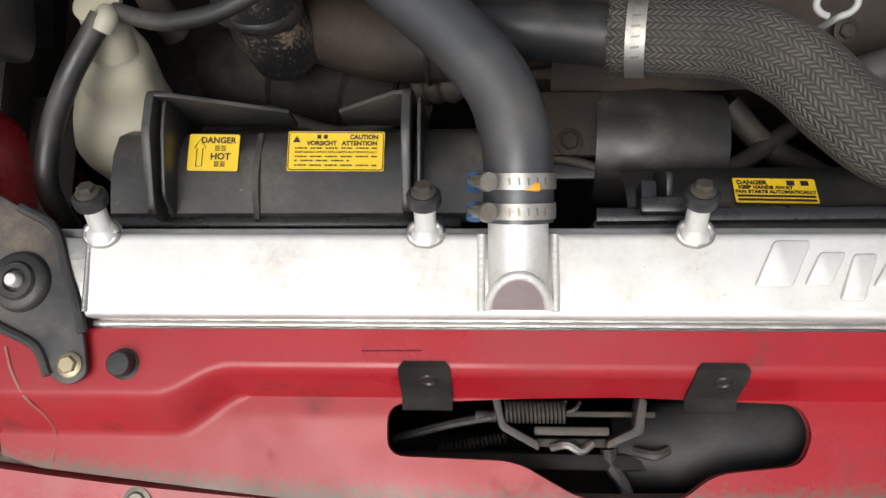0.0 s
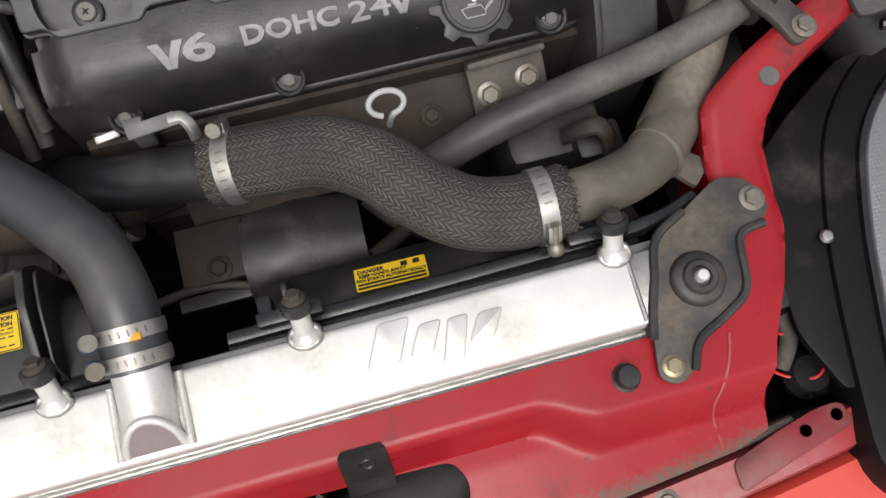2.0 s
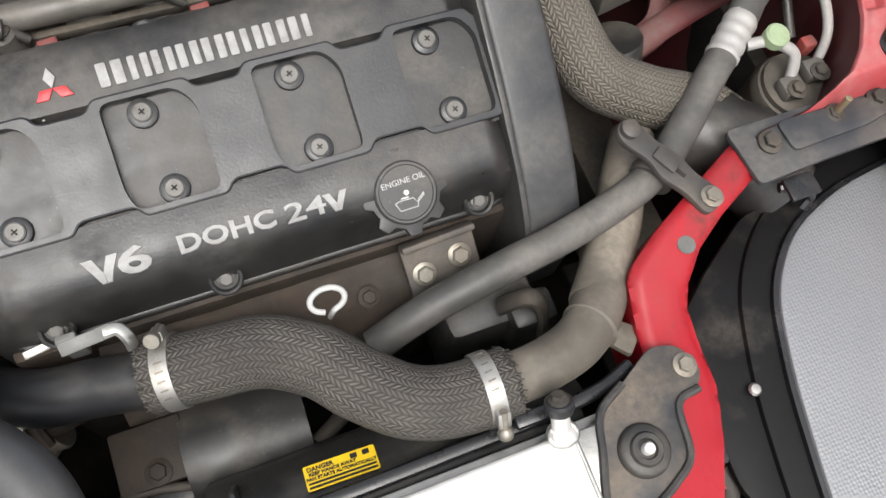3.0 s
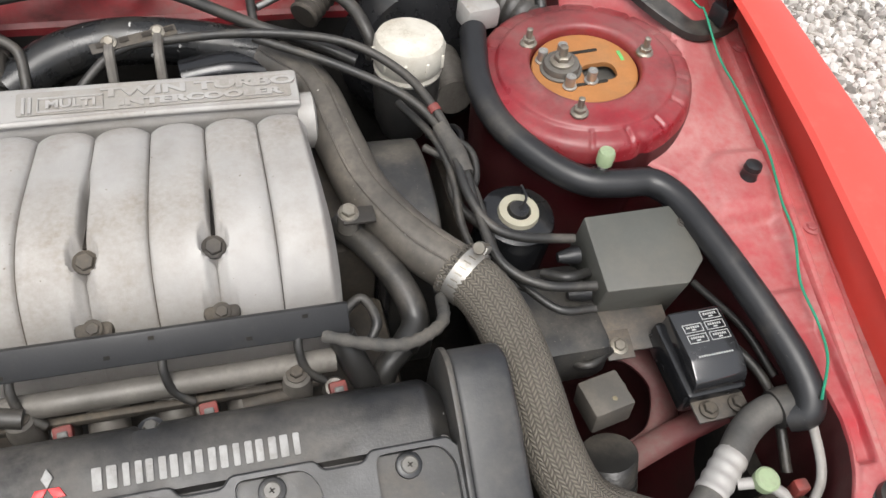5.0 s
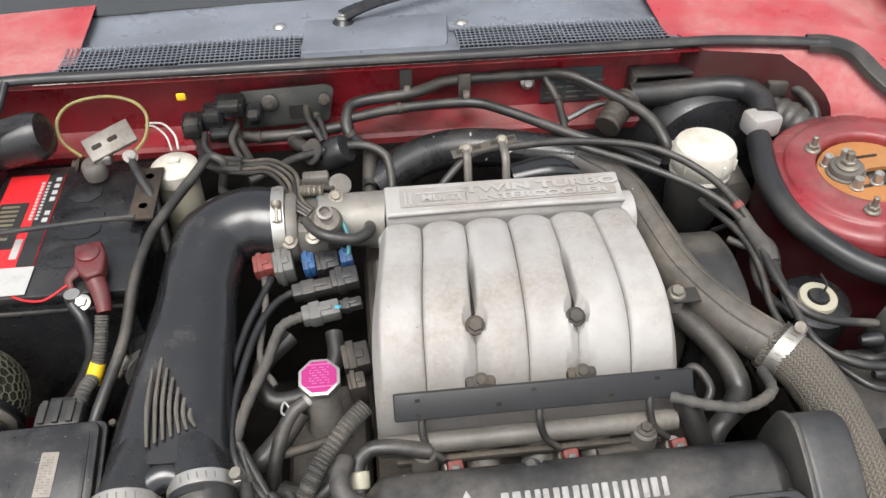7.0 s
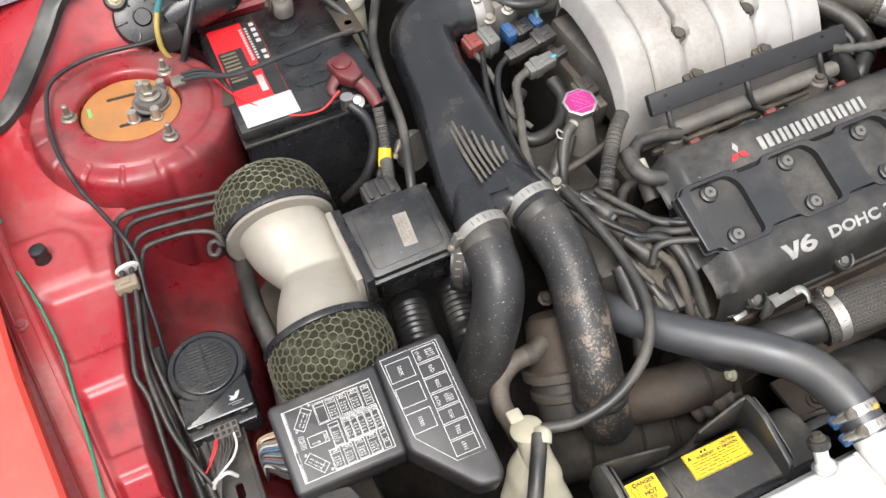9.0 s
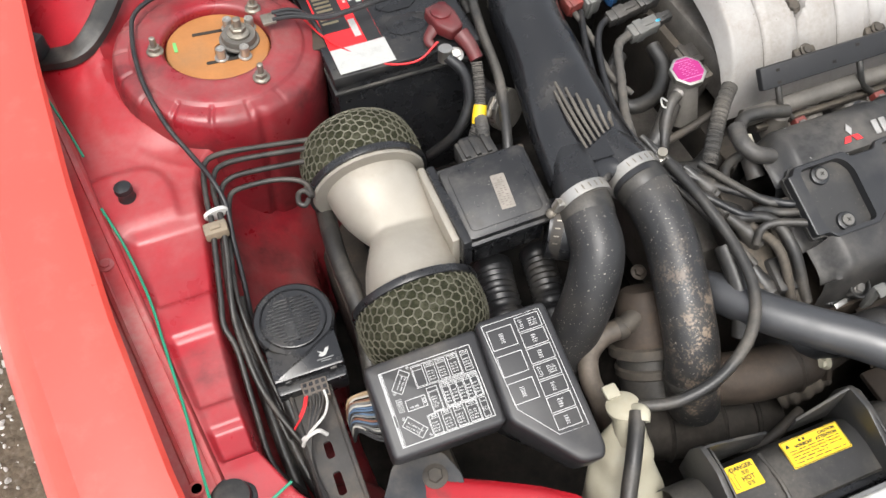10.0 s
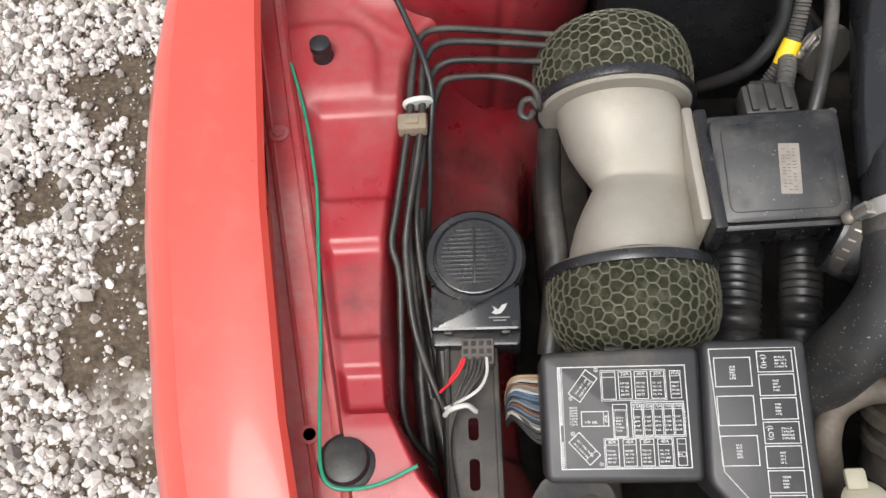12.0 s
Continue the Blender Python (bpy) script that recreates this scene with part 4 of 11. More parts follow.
bumper = thing("bumper", "bright red bumper bolted along the front panel", "bumper", (0, -0.12, 0.5))
part("flange", sheet(lambda u, k: Vector((u, bumper_y(u) - (0.0, 0.004, 0.030, 0.034)[k], (0.628, 0.640, 0.634, 0.622)[k])), steps(-0.62, 0.62, 50), range(4)), RED, bumper, "worn red mounting flange")
part("skin", sheet(lambda u, k: Vector((u, bumper_y(u) - 0.035 - (0.0, 0.006, 0.05, 0.09, 0.12, 0.125, 0.12)[k], (0.618, 0.626, 0.622, 0.60, 0.55, 0.45, 0.25)[k])), steps(-0.75, 0.75, 60), range(7)), RED_OUT, bumper, "glossy red bumper skin")
for x in (-0.285, -0.14, 0.02, 0.144, 0.29):
    bm = lathe([(0, 0.0035), (0.0055, 0.0035), (0.0068, 0.002), (0.0098, 0.0015), (0.0098, 0)], Matrix.Translation((x, bumper_y(x) - 0.014, 0.6385)), 20)
    part("screw", bm, NUT, bumper)
part("seal_strip", tube([(x, bumper_y(x) + 0.004, 0.634) for x in steps(-0.4, 0.4, 12)], 0.0042, 8, 3), mat("dirt_line", (0.10, 0.078, 0.062), 0.9, 0, 0.4, 60, 300, 0.5, (0.03, 0.026, 0.022), 0.5, 40), bumper)

# cowl and windscreen
cowl = thing("cowl_panel", "black plastic cowl with two grilles below the windscreen", "cowl", (0, 1.08, 0.88))
def cowl_z(x, y):
    return 0.893 - 0.012 * smooth01(0.97, 1.06, y) + 0.10 * max(0, y - 1.12) - 0.03 * x * x


part("panel", sheet(lambda u, v: Vector((u, v, cowl_z(u, v))), steps(-0.72, 0.40, 40), steps(0.968, 1.18, 16)), COWL, cowl)
for x0, x1 in ((-0.40, -0.10), (0.104, 0.385)):
    bm = bmesh.new()
    for k in range(int((x1 - x0) / 0.0062)):
        x = x0 + k * 0.0062
        box((x, 1.010, cowl_z(x, 1.010) + 0.0062), (0.0014, 0.074, 0.0008), 0, None, bm)
    for j in range(8):
        y = 0.974 + j * 0.0103
        for i in range(4):
            xa = x0 + (x1 - x0) * (i + 0.5) / 4
            box((xa, y, cowl_z(xa, y) + 0.0062), ((x1 - x0) / 4, 0.0016, 0.0008), 0, None, bm)
    part("grille", bm, COWL, cowl)
    # black sheet on the uncut panel stands for the dark depth below the bars
    part("grille_shade", sheet(lambda u, v: Vector((u, v, cowl_z(u, v) + 0.0025)), steps(x0, x1, 24), steps(0.972, 1.049, 8)), mat("black_grille_depth", (0.008, 0.008, 0.008), 0.9, 0, 0.2, 30, 200, spec=0.05), cowl)
cp_out = rounded([(-0.107, 1.000), (-0.098, 1.030), (-0.096, 1.090), (0.099, 1.090), (0.0935, 1.032), (0.090, 1.000)], 0.012, 5)
part("centre_plate", prism(cp_out, 0.880, 0.8905, None, 0.003), COWL, cowl)
for x0, x1 in ((-0.42, -0.098), (0.098, 0.395)):
    part("grille_lip", tube([(x, 1.0555, cowl_z(x, 1.0555) + 0.003) for x in steps(x0, x1, 6)], 0.0045, 8, 4), COWL, cowl)
for x, y in ((-0.131, 1.09), (0.118, 1.073)):
    part("cowl_clip", lathe([(0, 0.004), (0.004, 0.004), (0.008, 0.002), (0.009, 0)], Matrix.Translation((x, y, cowl_z(x, y) + 0.001)), 16), STEEL, cowl)
wiper = thing("windscreen_wiper", "black windscreen wiper arm on its pivot", "wiper", (-0.044, 1.077, 0.88))
part("pivot", lathe([(0.016, 0), (0.016, 0.008), (0.010, 0.014), (0.008, 0.016), (0, 0.016)], Matrix.Translation((-0.044, 1.077, cowl_z(-0.044, 1.077))), 24), BLACK, wiper)
part("arm", tube([(-0.044, 1.077, 0.90), (0.0, 1.10, 0.905), (0.07, 1.13, 0.905), (0.2, 1.17, 0.905), (0.4, 1.2, 0.92)], (0.012, 0.009, 0.006), 10, 6, flat=0.6), BLACK, wiper)
part("nut", hexhead((-0.044, 1.077, 0.897), (0, 0, 1), 0.006, 0.006), STEEL, wiper)
screen = sheet(lambda u, v: Vector((u, 1.16 + v * 0.75 - 0.10 * u * u, 0.885 + v * 0.42)), steps(-0.72, 0.72, 16), steps(0, 1, 8), thick=0.005)
solo("windscreen", screen, GLASS_DARK, "dark raked windscreen glass", "windscreen")
roof = sheet(lambda u, v: Vector((u, 1.90 + v, 1.305 + 0.09 * math.sin(v * 2.0) - 0.05 * u * u)), steps(-0.66, 0.66, 10), steps(0, 1.4, 8), thick=0.01)
part("roof", roof, RED_OUT, car)
for s in (-1,):
    part("door_skin", sheet(lambda u, v: Vector((s * (0.90 - 0.06 * v ** 3), u, 0.25 + 0.62 * v)), steps(1.3, 3.2, 6), steps(0, 1, 8)), RED_OUT, car)
for s in (1, -1):
    part("pillar", tube([(s * 0.74, 1.17, 0.90), (s * 0.70, 1.5, 1.12), (s * 0.66, 1.92, 1.31)], 0.025, 10), RED_OUT, car)
    part("scuttle_corner", sheet(lambda u, v: Vector((s * u, v, min(0.887, 0.902 - 0.30 * (u - 0.58)) - 0.002 + 0.05 * (v - 1.0))), steps(0.385, 0.80, 20), steps(0.985, 1.45, 12)), RED, car)

# bonnet seal: along the firewall and forward over the shoulders
def seal_arm(s):
    pts = [(0.797, 0.847), (0.764, 0.83), (0.726, 0.817), (0.698, 0.833), (0.67, 0.874), (0.641, 0.908), (0.614, 0.934), (0.583, 0.943), (0.555, 0.948)]
    path = spline([(s * x, y, max(panel_z(y) + 0.004, shoulder_z(x, y)) + 0.004) for x, y in pts], 6)
    prof = [(-0.0135, -0.004), (-0.0125, 0.004), (-0.008, 0.007), (-0.002, 0.0075), (0.002, 0.010), (0.008, 0.0105), (0.0125, 0.006), (0.0135, -0.004)]
    rows = []
    for i in range(len(path)):
        t = (path[min(i + 1, len(path) - 1)] - path[max(i - 1, 0)]).normalized()
        side = t.cross(Vector((0, 0, 1))).normalized() * s
        up = side.cross(t).normalized() * s
        rows.append([path[i] + side * d + up * h for d, h in prof])
    return sheet(lambda i, k: rows[i][k], range(len(rows)), range(len(prof)))


seal = thing("bonnet_seal", "black rubber bonnet seal along the firewall", "rubber seal", (0, 0.96, 0.89))
part("lip", tube([(x, 0.962 - 0.022 * smooth01(0.45, 0.58, abs(x)), 0.896) for x in steps(-0.58, 0.58, 16)], 0.0085, 10, 4, flat=0.8), RUBBER, seal)
for s in (1, -1):
    part("arm", seal_arm(s), RUBBER_OLD, seal, "broad flat rubber strip")
    part("end_block", prism(rounded([(-0.018, -0.012), (0.016, -0.012), (0.018, 0.012), (-0.010, 0.014)], 0.006), -0.002, 0.024, Matrix.Translation((s * 0.772, 0.834, 0.822)) @ pose(0, 0, 0, 0, 0, s * 35), 0.005), RUBBER, seal)


# the open door on the far side, its skin facing forward
along = Vector((0.28, 0.15, 0)).normalized()
outn = Vector((along.y, -along.x, 0))
od = part("door", sheet(lambda u, v: Vector((0.90, 1.41, 0)) + along * u + outn * (0.05 * math.sin(v * 2.6) - 0.02 * v) + Vector((0, 0, 0.26 + 0.60 * v)), steps(0, 1.15, 14), steps(0, 1, 16)), RED_OUT, car, "open glossy red door")
part("inner_trim", sheet(lambda u, v: Vector((0.90, 1.41, 0)) + along * u - outn * (0.07 + 0.0 * v) + Vector((0, 0, 0.262 + 0.60 * v)), steps(0, 1.15, 4), steps(0, 1, 4)), BLACK, od)
part("edge", box((0.575, 0.055, 0.262), (1.15, 0.12, 0.006), 0.001, plane_at((0.90, 1.41, 0.0), along, (0, 0, 1))), RED_OUT, od)


# ---- latch inside the slot ----
latch = thing("bonnet_latch", "grimy steel bonnet latch with a coil spring", "latch", (0.02, -0.05, 0.60))
part("backing", box((0.02, -0.028, 0.60), (0.09, 0.004, 0.07), 0.001), GRIME, latch)
part("side_bracket", prism(rounded([(-0.045, -0.018), (-0.040, -0.016), (-0.036, -0.034), (-0.014, -0.046), (-0.014, -0.052), (-0.040, -0.038)], 0.003), 0.625, 0.650, None, 0.001), BRACKET, latch)
part("side_bracket", prism(rounded([(0.052, -0.016), (0.057, -0.018), (0.054, -0.040), (0.030, -0.050), (0.030, -0.045), (0.048, -0.036)], 0.003), 0.625, 0.650, None, 0.001), BRACKET, latch)
part("cross_plate", box((0.008, -0.039, 0.640), (0.05, 0.006, 0.006), 0.0015), BRACKET, latch)
part("striker_plate", box((0.012, -0.047, 0.634), (0.055, 0.006, 0.004), 0.0015), GRIME, latch)
part("hook", tube([(-0.005, -0.050, 0.636), (0.005, -0.048, 0.642), (0.014, -0.052, 0.640), (0.022, -0.047, 0.636)], 0.003, 8), STEEL, latch)
turns = []
for k in range(15 * 10 + 1):
    a = 2 * math.pi * k / 10
    turns.append((-0.036 + 0.040 * k / 150, -0.0265 + 0.0068 * math.cos(a), 0.645 + 0.0068 * math.sin(a)))
part("coil_spring", tube(turns, 0.0011, 6, 1, straight=True), GRIME, latch)
part("spring_hook", tube([(0.004, -0.0265, 0.652), (0.010, -0.024, 0.652), (0.013, -0.020, 0.648)], 0.0013, 6), GRIME, latch)
part("release_cable", tube([(-0.045, -0.030, 0.640), (-0.075, -0.036, 0.635), (-0.112, -0.046, 0.628)], 0.0032, 8), RUBBER_OLD, latch)
part("cable_end", lathe([(0, 0), (0.004, 0), (0.004, 0.014), (0, 0.014)], up_to((-0.056, -0.030, 0.638), (1, 0, 0)), 12), GRIME, latch)
turns = []
for k in range(16 * 8 + 1):
    a = 2 * math.pi * k / 8
    turns.append((-0.082 + 0.048 * k / 128, -0.055 + 0.010 * k / 128 + 0.0035 * math.cos(a), 0.612 + 0.0035 * math.sin(a)))
part("return_spring", tube(turns, 0.001, 5, 1, straight=True), GRIME, latch)
part("lever", tube([(0.034, -0.050, 0.628), (0.036, -0.062, 0.625), (0.044, -0.075, 0.628), (0.048, -0.092, 0.63)], (0.006, 0.004), 8), BLACK_DUSTY, latch)
BLACK_MATT = mat("matt_black_plastic", (0.030, 0.030, 0.030), 0.6, 0, 0.2, 20, 300, 0.1, (0.10, 0.09, 0.075), 0.4, 16)
duct = thing("resonator", "matt black moulded resonator behind the slot", "resonator", (0.11, -0.05, 0.58))
part("body", tube([(0.045, -0.056, 0.600), (0.075, -0.050, 0.605), (0.12, -0.043, 0.607), (0.165, -0.038, 0.605)], (0.026, 0.031, 0.032, 0.030), 20), BLACK_MATT, duct)
part("ridge", tube([(0.05, -0.052, 0.634), (0.062, -0.054, 0.640), (0.072, -0.051, 0.636)], 0.0035, 8), BLACK_DUSTY, duct)
solo("crash_beam", box((0, -0.07, 0.565), (0.42, 0.05, 0.03), 0.006), DARK, "dark steel beam below the slot", "beam")
for x in (-0.0865, 0.0925):
    t = thing("panel_clip", "black bent steel tab over the slot edge", "tab", (x, -0.01, 0.68), "tabs at the slot")
    prof = [(0.0045, 0.7015), (0.0005, 0.7032), (-0.004, 0.6975), (-0.010, 0.6850), (-0.0155, 0.6725), (-0.0185, 0.6680), (-0.0250, 0.6672), (-0.0258, 0.6650)]
    w = 0.0162
    bm = sheet(lambda i, u: Vector((x + u * w * (0.80, 0.96, 1, 1, 1, 1, 1, 1)[i], prof[i][0], prof[i][1] + 0.0008)), range(8), (-1, -0.9, 0, 0.9, 1), thick=0.0016)
    part("tab", bm, DARK, t, angle=50)
    part("dimple", lathe([(0, 0), (0.004, 0.0002), (0.005, 0.0012), (0.0058, 0.0)], up_to((x + 0.002, -0.0065, 0.6935), (0, -0.9, 0.5)), 16), BLACK, t)
for s in (1, -1):
    p = thing("rubber_plug", "round black rubber plug in the red front panel", "rubber plug", (s * 0.2735, 0.0, 0.698), "plugs in the front panel")
    part("head", lathe([(0.0098, 0), (0.0100, 0.0015), (0.0080, 0.0025), (0.0078, 0.0105), (0.0070, 0.0115), (0, 0.0117)], Matrix.Translation((s * 0.2735, 0.0015, 0.6985)), 12), RUBBER, p)
solo("scuff_mark", tube([(-0.125, 0.0105, 0.7012), (-0.10, 0.0108, 0.7012), (-0.088, 0.011, 0.7012)], 0.0003, 6, flat=0.3), DARK, "dark scuff in the red paint", "scuff")

# ---- radiator ----
rad = thing("radiator", "bare aluminium radiator with welded top tank", "radiator", (0, 0.056, 0.3))
X1 = 0.296
sec = rounded([(0.030, 0.650), (0.030, 0.7105), (0.0825, 0.7125), (0.0825, 0.650)], 0.0055, 5)
bm = bmesh.new()
rows = [[bm.verts.new((x, y, z - 0.0006 * math.cos(x * 9))) for y, z in sec] for x in steps(-X1, X1, 24)]
for a, b in zip(rows, rows[1:]):
    for k in range(len(sec)):
        bm.faces.new((a[k], a[(k + 1) % len(sec)], b[(k + 1) % len(sec)], b[k]))
bm.faces.new(rows[0])
bm.faces.new(rows[-1])
part("top_tank", bm, ALU, rad, "brushed aluminium top tank")
part("header_flange", box((0, 0.055, 0.6945), (0.675, 0.066, 0.005), 0.0015), ALU_ROUGH, rad)
part("core", box((0, 0.056, 0.47), (0.62, 0.05, 0.43), 0.002), GRIME, rad)
for s in (1, -1):
    part("end_plate", box((s * 0.318, 0.056, 0.672), (0.044, 0.050, 0.068), 0.003), ALU_ROUGH, rad)
    bm = tube([(s * X1, 0.033 + 0.0047 * k, 0.7116) for k in range(11)], 0.0018, 10, 8, wave=lambda q: 1 + 0.02 * math.sin(q * 1500))
    part("end_weld", bm, ALU_ROUGH, rad)
# ripple of the seam weld
part("seam_weld", tube([(x, 0.0268, 0.6975) for x in steps(-X1, X1, 8)], 0.0018, 8, 60, wave=lambda q: 1 + 0.10 * math.sin(q * 1900) + 0.1 * math.sin(q * 210)), ALU_ROUGH, rad, "rippled weld bead")
# outlet neck, its saddle and weld
NECK_Z = [(0.03, 0.7080), (0.06, 0.7105), (0.088, 0.7165), (0.105, 0.7212)]


def neck(a, v):
    """Half-round neck whose front end is cut back to a slanted arch."""
    y0 = 0.033 + 0.020 * max(0.0, math.sin(a))
    y = y0 + (0.10 - y0) * v
    return Vector((-0.0295 + 0.0182 * math.cos(a), y, lerp_table(NECK_Z, y) + 0.0182 * math.sin(a)))


part("neck", sheet(neck, steps(-0.5, math.pi + 0.5, 32), steps(0, 1, 8)), ALU, rad)
part("saddle", box((-0.0295, 0.060, 0.7095), (0.046, 0.044, 0.006), 0.002), ALU_ROUGH, rad)
part("neck_weld", tube([neck(a, 0.01) for a in steps(0.12, math.pi - 0.12, 18)], 0.0029, 10, 10, wave=lambda q: 1 + 0.025 * math.sin(q * 1500)), ALU, rad, "rippled arched weld at the neck")
for sgn in (-1, 1):
    part("neck_weld", tube([(-0.0295 + sgn * 0.0222, 0.034 + 0.0052 * k, 0.7118) for k in range(10)], 0.0026, 10, 10, wave=lambda q: 1 + 0.03 * math.sin(q * 1500)), ALU, rad)
bm = bmesh.new()
bm.faces.new([bm.verts.new(neck(a, 0.0) * 0.94 + Vector((-0.0295, 0.036, 0.713)) * 0.06) for a in steps(0.10, math.pi - 0.10, 18)])
part("neck_plate", bm, mat("heat_tinted_aluminium", (0.36, 0.29, 0.29), 0.4, 0.7, 0.1), rad, "heat-tinted closing plate")
AX = Vector((0, 0.62, 0.78)).normalized()
for k, x in enumerate((-0.2880, -0.0857, 0.0763, 0.2890)):
    o = Vector((x, 0.0825, 0.7105))
    part("boss", lathe([(0.0112, 0.0), (0.0104, 0.0025), (0.0072, 0.0055), (0.0067, 0.009), (0.0067, 0.0225), (0, 0.0225)], up_to(o, AX), 22), ALU, rad)
    loop = [o + Vector((0.0098 * math.cos(a), -0.001 + 0.0072 * math.sin(a), 0.0030)) for a in steps(0, 2 * math.pi, 14)]
    part("boss_weld", tube(loop, 0.0026, 10, 6, wave=lambda q: 1 + 0.05 * math.sin(q * 900 + k)), ALU_ROUGH, rad)
    mount = thing("shroud_mount", "black rubber collar and bolt on an aluminium boss", "mount", o + AX * 0.0225, "fan shroud mounts")
    part("collar", lathe([(0, 0.0), (0.0098, 0.0), (0.0104, 0.002), (0.0104, 0.007), (0.0085, 0.0085), (0, 0.0085)], up_to(o + AX * 0.0225, AX), 22), RUBBER, mount)
    bolt(mount, o + AX * 0.031, AX, 0.0055, 0.006, GRIME, 1.35)
# raised brand mark: plain slanted blocks
for k, (x0, w, y0, y1) in enumerate(((0.1095, 0.031, 0.049, 0.077), (0.1385, 0.022, 0.050, 0.070), (0.1585, 0.020, 0.041, 0.069), (0.1780, 0.024, 0.049, 0.0675))):
    o = rounded([(x0, y0), (x0 + w * 0.72, y0), (x0 + w + 0.004, y1), (x0 + w * 0.30 + 0.004, y1)], 0.003)
    part("raised_emblem", prism(o, 0.7108, 0.7140, None, 0.0012), ALU, rad)

# ---- radiator brackets ----
OUTB = [(0.399, 0.112), (0.408, 0.090), (0.399, 0.078), (0.379, 0.072), (0.371, 0.038), (0.352, 0.024), (0.328, 0.012), (0.318, -0.006), (0.306, -0.013), (0.293, -0.006), (0.298, 0.020), (0.304, 0.040), (0.312, 0.060), (0.322, 0.086), (0.346, 0.100), (0.378, 0.118)]
for s in (1, -1):
    b = thing("radiator_bracket", "rusty dark bracket with rubber grommet over the radiator end", "bracket", (s * 0.34, 0.05, 0.70), "radiator brackets")
    o = rounded([(s * x, y) for x, y in OUTB], 0.008, 4)
    if s < 0:
        o = list(reversed(o))
    part("plate", prism(o, 0.7025, 0.7065, None, 0.001), BRACKET_BLUE, b)
    rim_pts = [(s * x, y, 0.7068) for x, y in OUTB[2:8]]
    part("rim", tube(rim_pts, 0.0032, 8, 5), BLACK_DUSTY, b)
    rim_pts = [(s * x, y, 0.7068) for x, y in OUTB[10:15]]
    part("rim", tube(rim_pts, 0.0032, 8, 5), BLACK_DUSTY, b)
    m = Matrix.Translation((s * 0.3405, 0.052, 0.7065))
    part("grommet", lathe([(0.0065, 0.006), (0.0075, 0.0085), (0.011, 0.0085), (0.0125, 0.006), (0.0165, 0.0055), (0.0185, 0.0035), (0.0195, 0.0), (0.0195, -0.002), (0.0, -0.004)], m, 36), RUBBER_OLD, b)
    part("pin", lathe([(0.0045, 0.0), (0.0045, 0.0115), (0.0035, 0.013), (0, 0.0132)], m, 18), ALU, b)
    bolt(b, (s * 0.3965, 0.0965, 0.7065), (0, 0, 1), 0.0062, 0.006, NUT, 1.5)
    bolt(b, (s * 0.3045, 0.0005, 0.7065), (0, 0, 1), 0.0056, 0.006, BRASSY, 1.4)


# ---- fan shrouds ----
def label_plate(parent, m, w, h, name="warning_label", material=None):
    return part(name, prism(rect(-w / 2, -h / 2, w / 2, h / 2, 0.0015), 0, 0.0004, m, 0), material or YELLOW, parent, "yellow warning label")


shL = thing("fan_shroud", "dusty black fan shroud with two yellow warning labels", "fan shroud", (-0.18, 0.13, 0.5), "fan shrouds")
prof = [(0.099, 0.662), (0.104, 0.6685), (0.128, 0.672), (0.145, 0.671), (0.160, 0.664), (0.170, 0.645), (0.175, 0.60), (0.178, 0.50)]
part("hood", sheet(lambda u, k: Vector((u, prof[k][0], prof[k][1] - 3.0 * max(0, abs(u + 0.175) - 0.13) ** 2)), steps(-0.305, -0.05, 30), range(8)), BLACK_DUSTY, shL)
part("back_plate", box((-0.18, 0.0915, 0.56), (0.29, 0.008, 0.20), 0.002), BLACK, shL)
part("base_lip", box((-0.19, 0.0985, 0.664), (0.25, 0.008, 0.006), 0.002), BLACK, shL)
for x in (-0.268, -0.100):
    part("fin", prism(rounded([(0.098, 0.655), (0.100, 0.690), (0.150, 0.708), (0.178, 0.705), (0.186, 0.68), (0.186, 0.63), (0.10, 0.63)], 0.006), -0.003, 0.003, plane_at((x, 0, 0), (0, 1, 0), (1, 0, 0)), 0.001), BLACK_DUSTY, shL)
    part("fin", prism(rounded([(0.098, 0.655), (0.110, 0.690), (0.150, 0.700), (0.175, 0.70), (0.180, 0.68), (0.180, 0.63), (0.10, 0.63)], 0.006), -0.0012, 0.0012, plane_at((x + 0.008, 0, 0), (0, 1, 0), (1, 0, 0)), 0.0006), BLACK_DUSTY, shL)
part("rib", tube([(-0.2035, 0.100, 0.667), (-0.204, 0.128, 0.673), (-0.204, 0.160, 0.665)], 0.0025, 8), BLACK_DUSTY, shL)
mweb = plane_at((0, 0.176, 0), (1, 0, 0), (0, -1, 0))
part("back_web", prism([(-0.266, 0.704), (-0.255, 0.702), (-0.185, 0.668), (-0.185, 0.64), (-0.266, 0.64)], -0.0015, 0.0015, mweb, 0.0006), BLACK_DUSTY, shL)
part("back_web", prism([(-0.102, 0.704), (-0.110, 0.702), (-0.150, 0.668), (-0.150, 0.64), (-0.102, 0.64)], -0.0015, 0.0015, mweb, 0.0006), BLACK_DUSTY, shL)
part("corner_web", box((-0.288, 0.125, 0.655), (0.04, 0.055, 0.004), 0.0015), BLACK_DUSTY, shL)
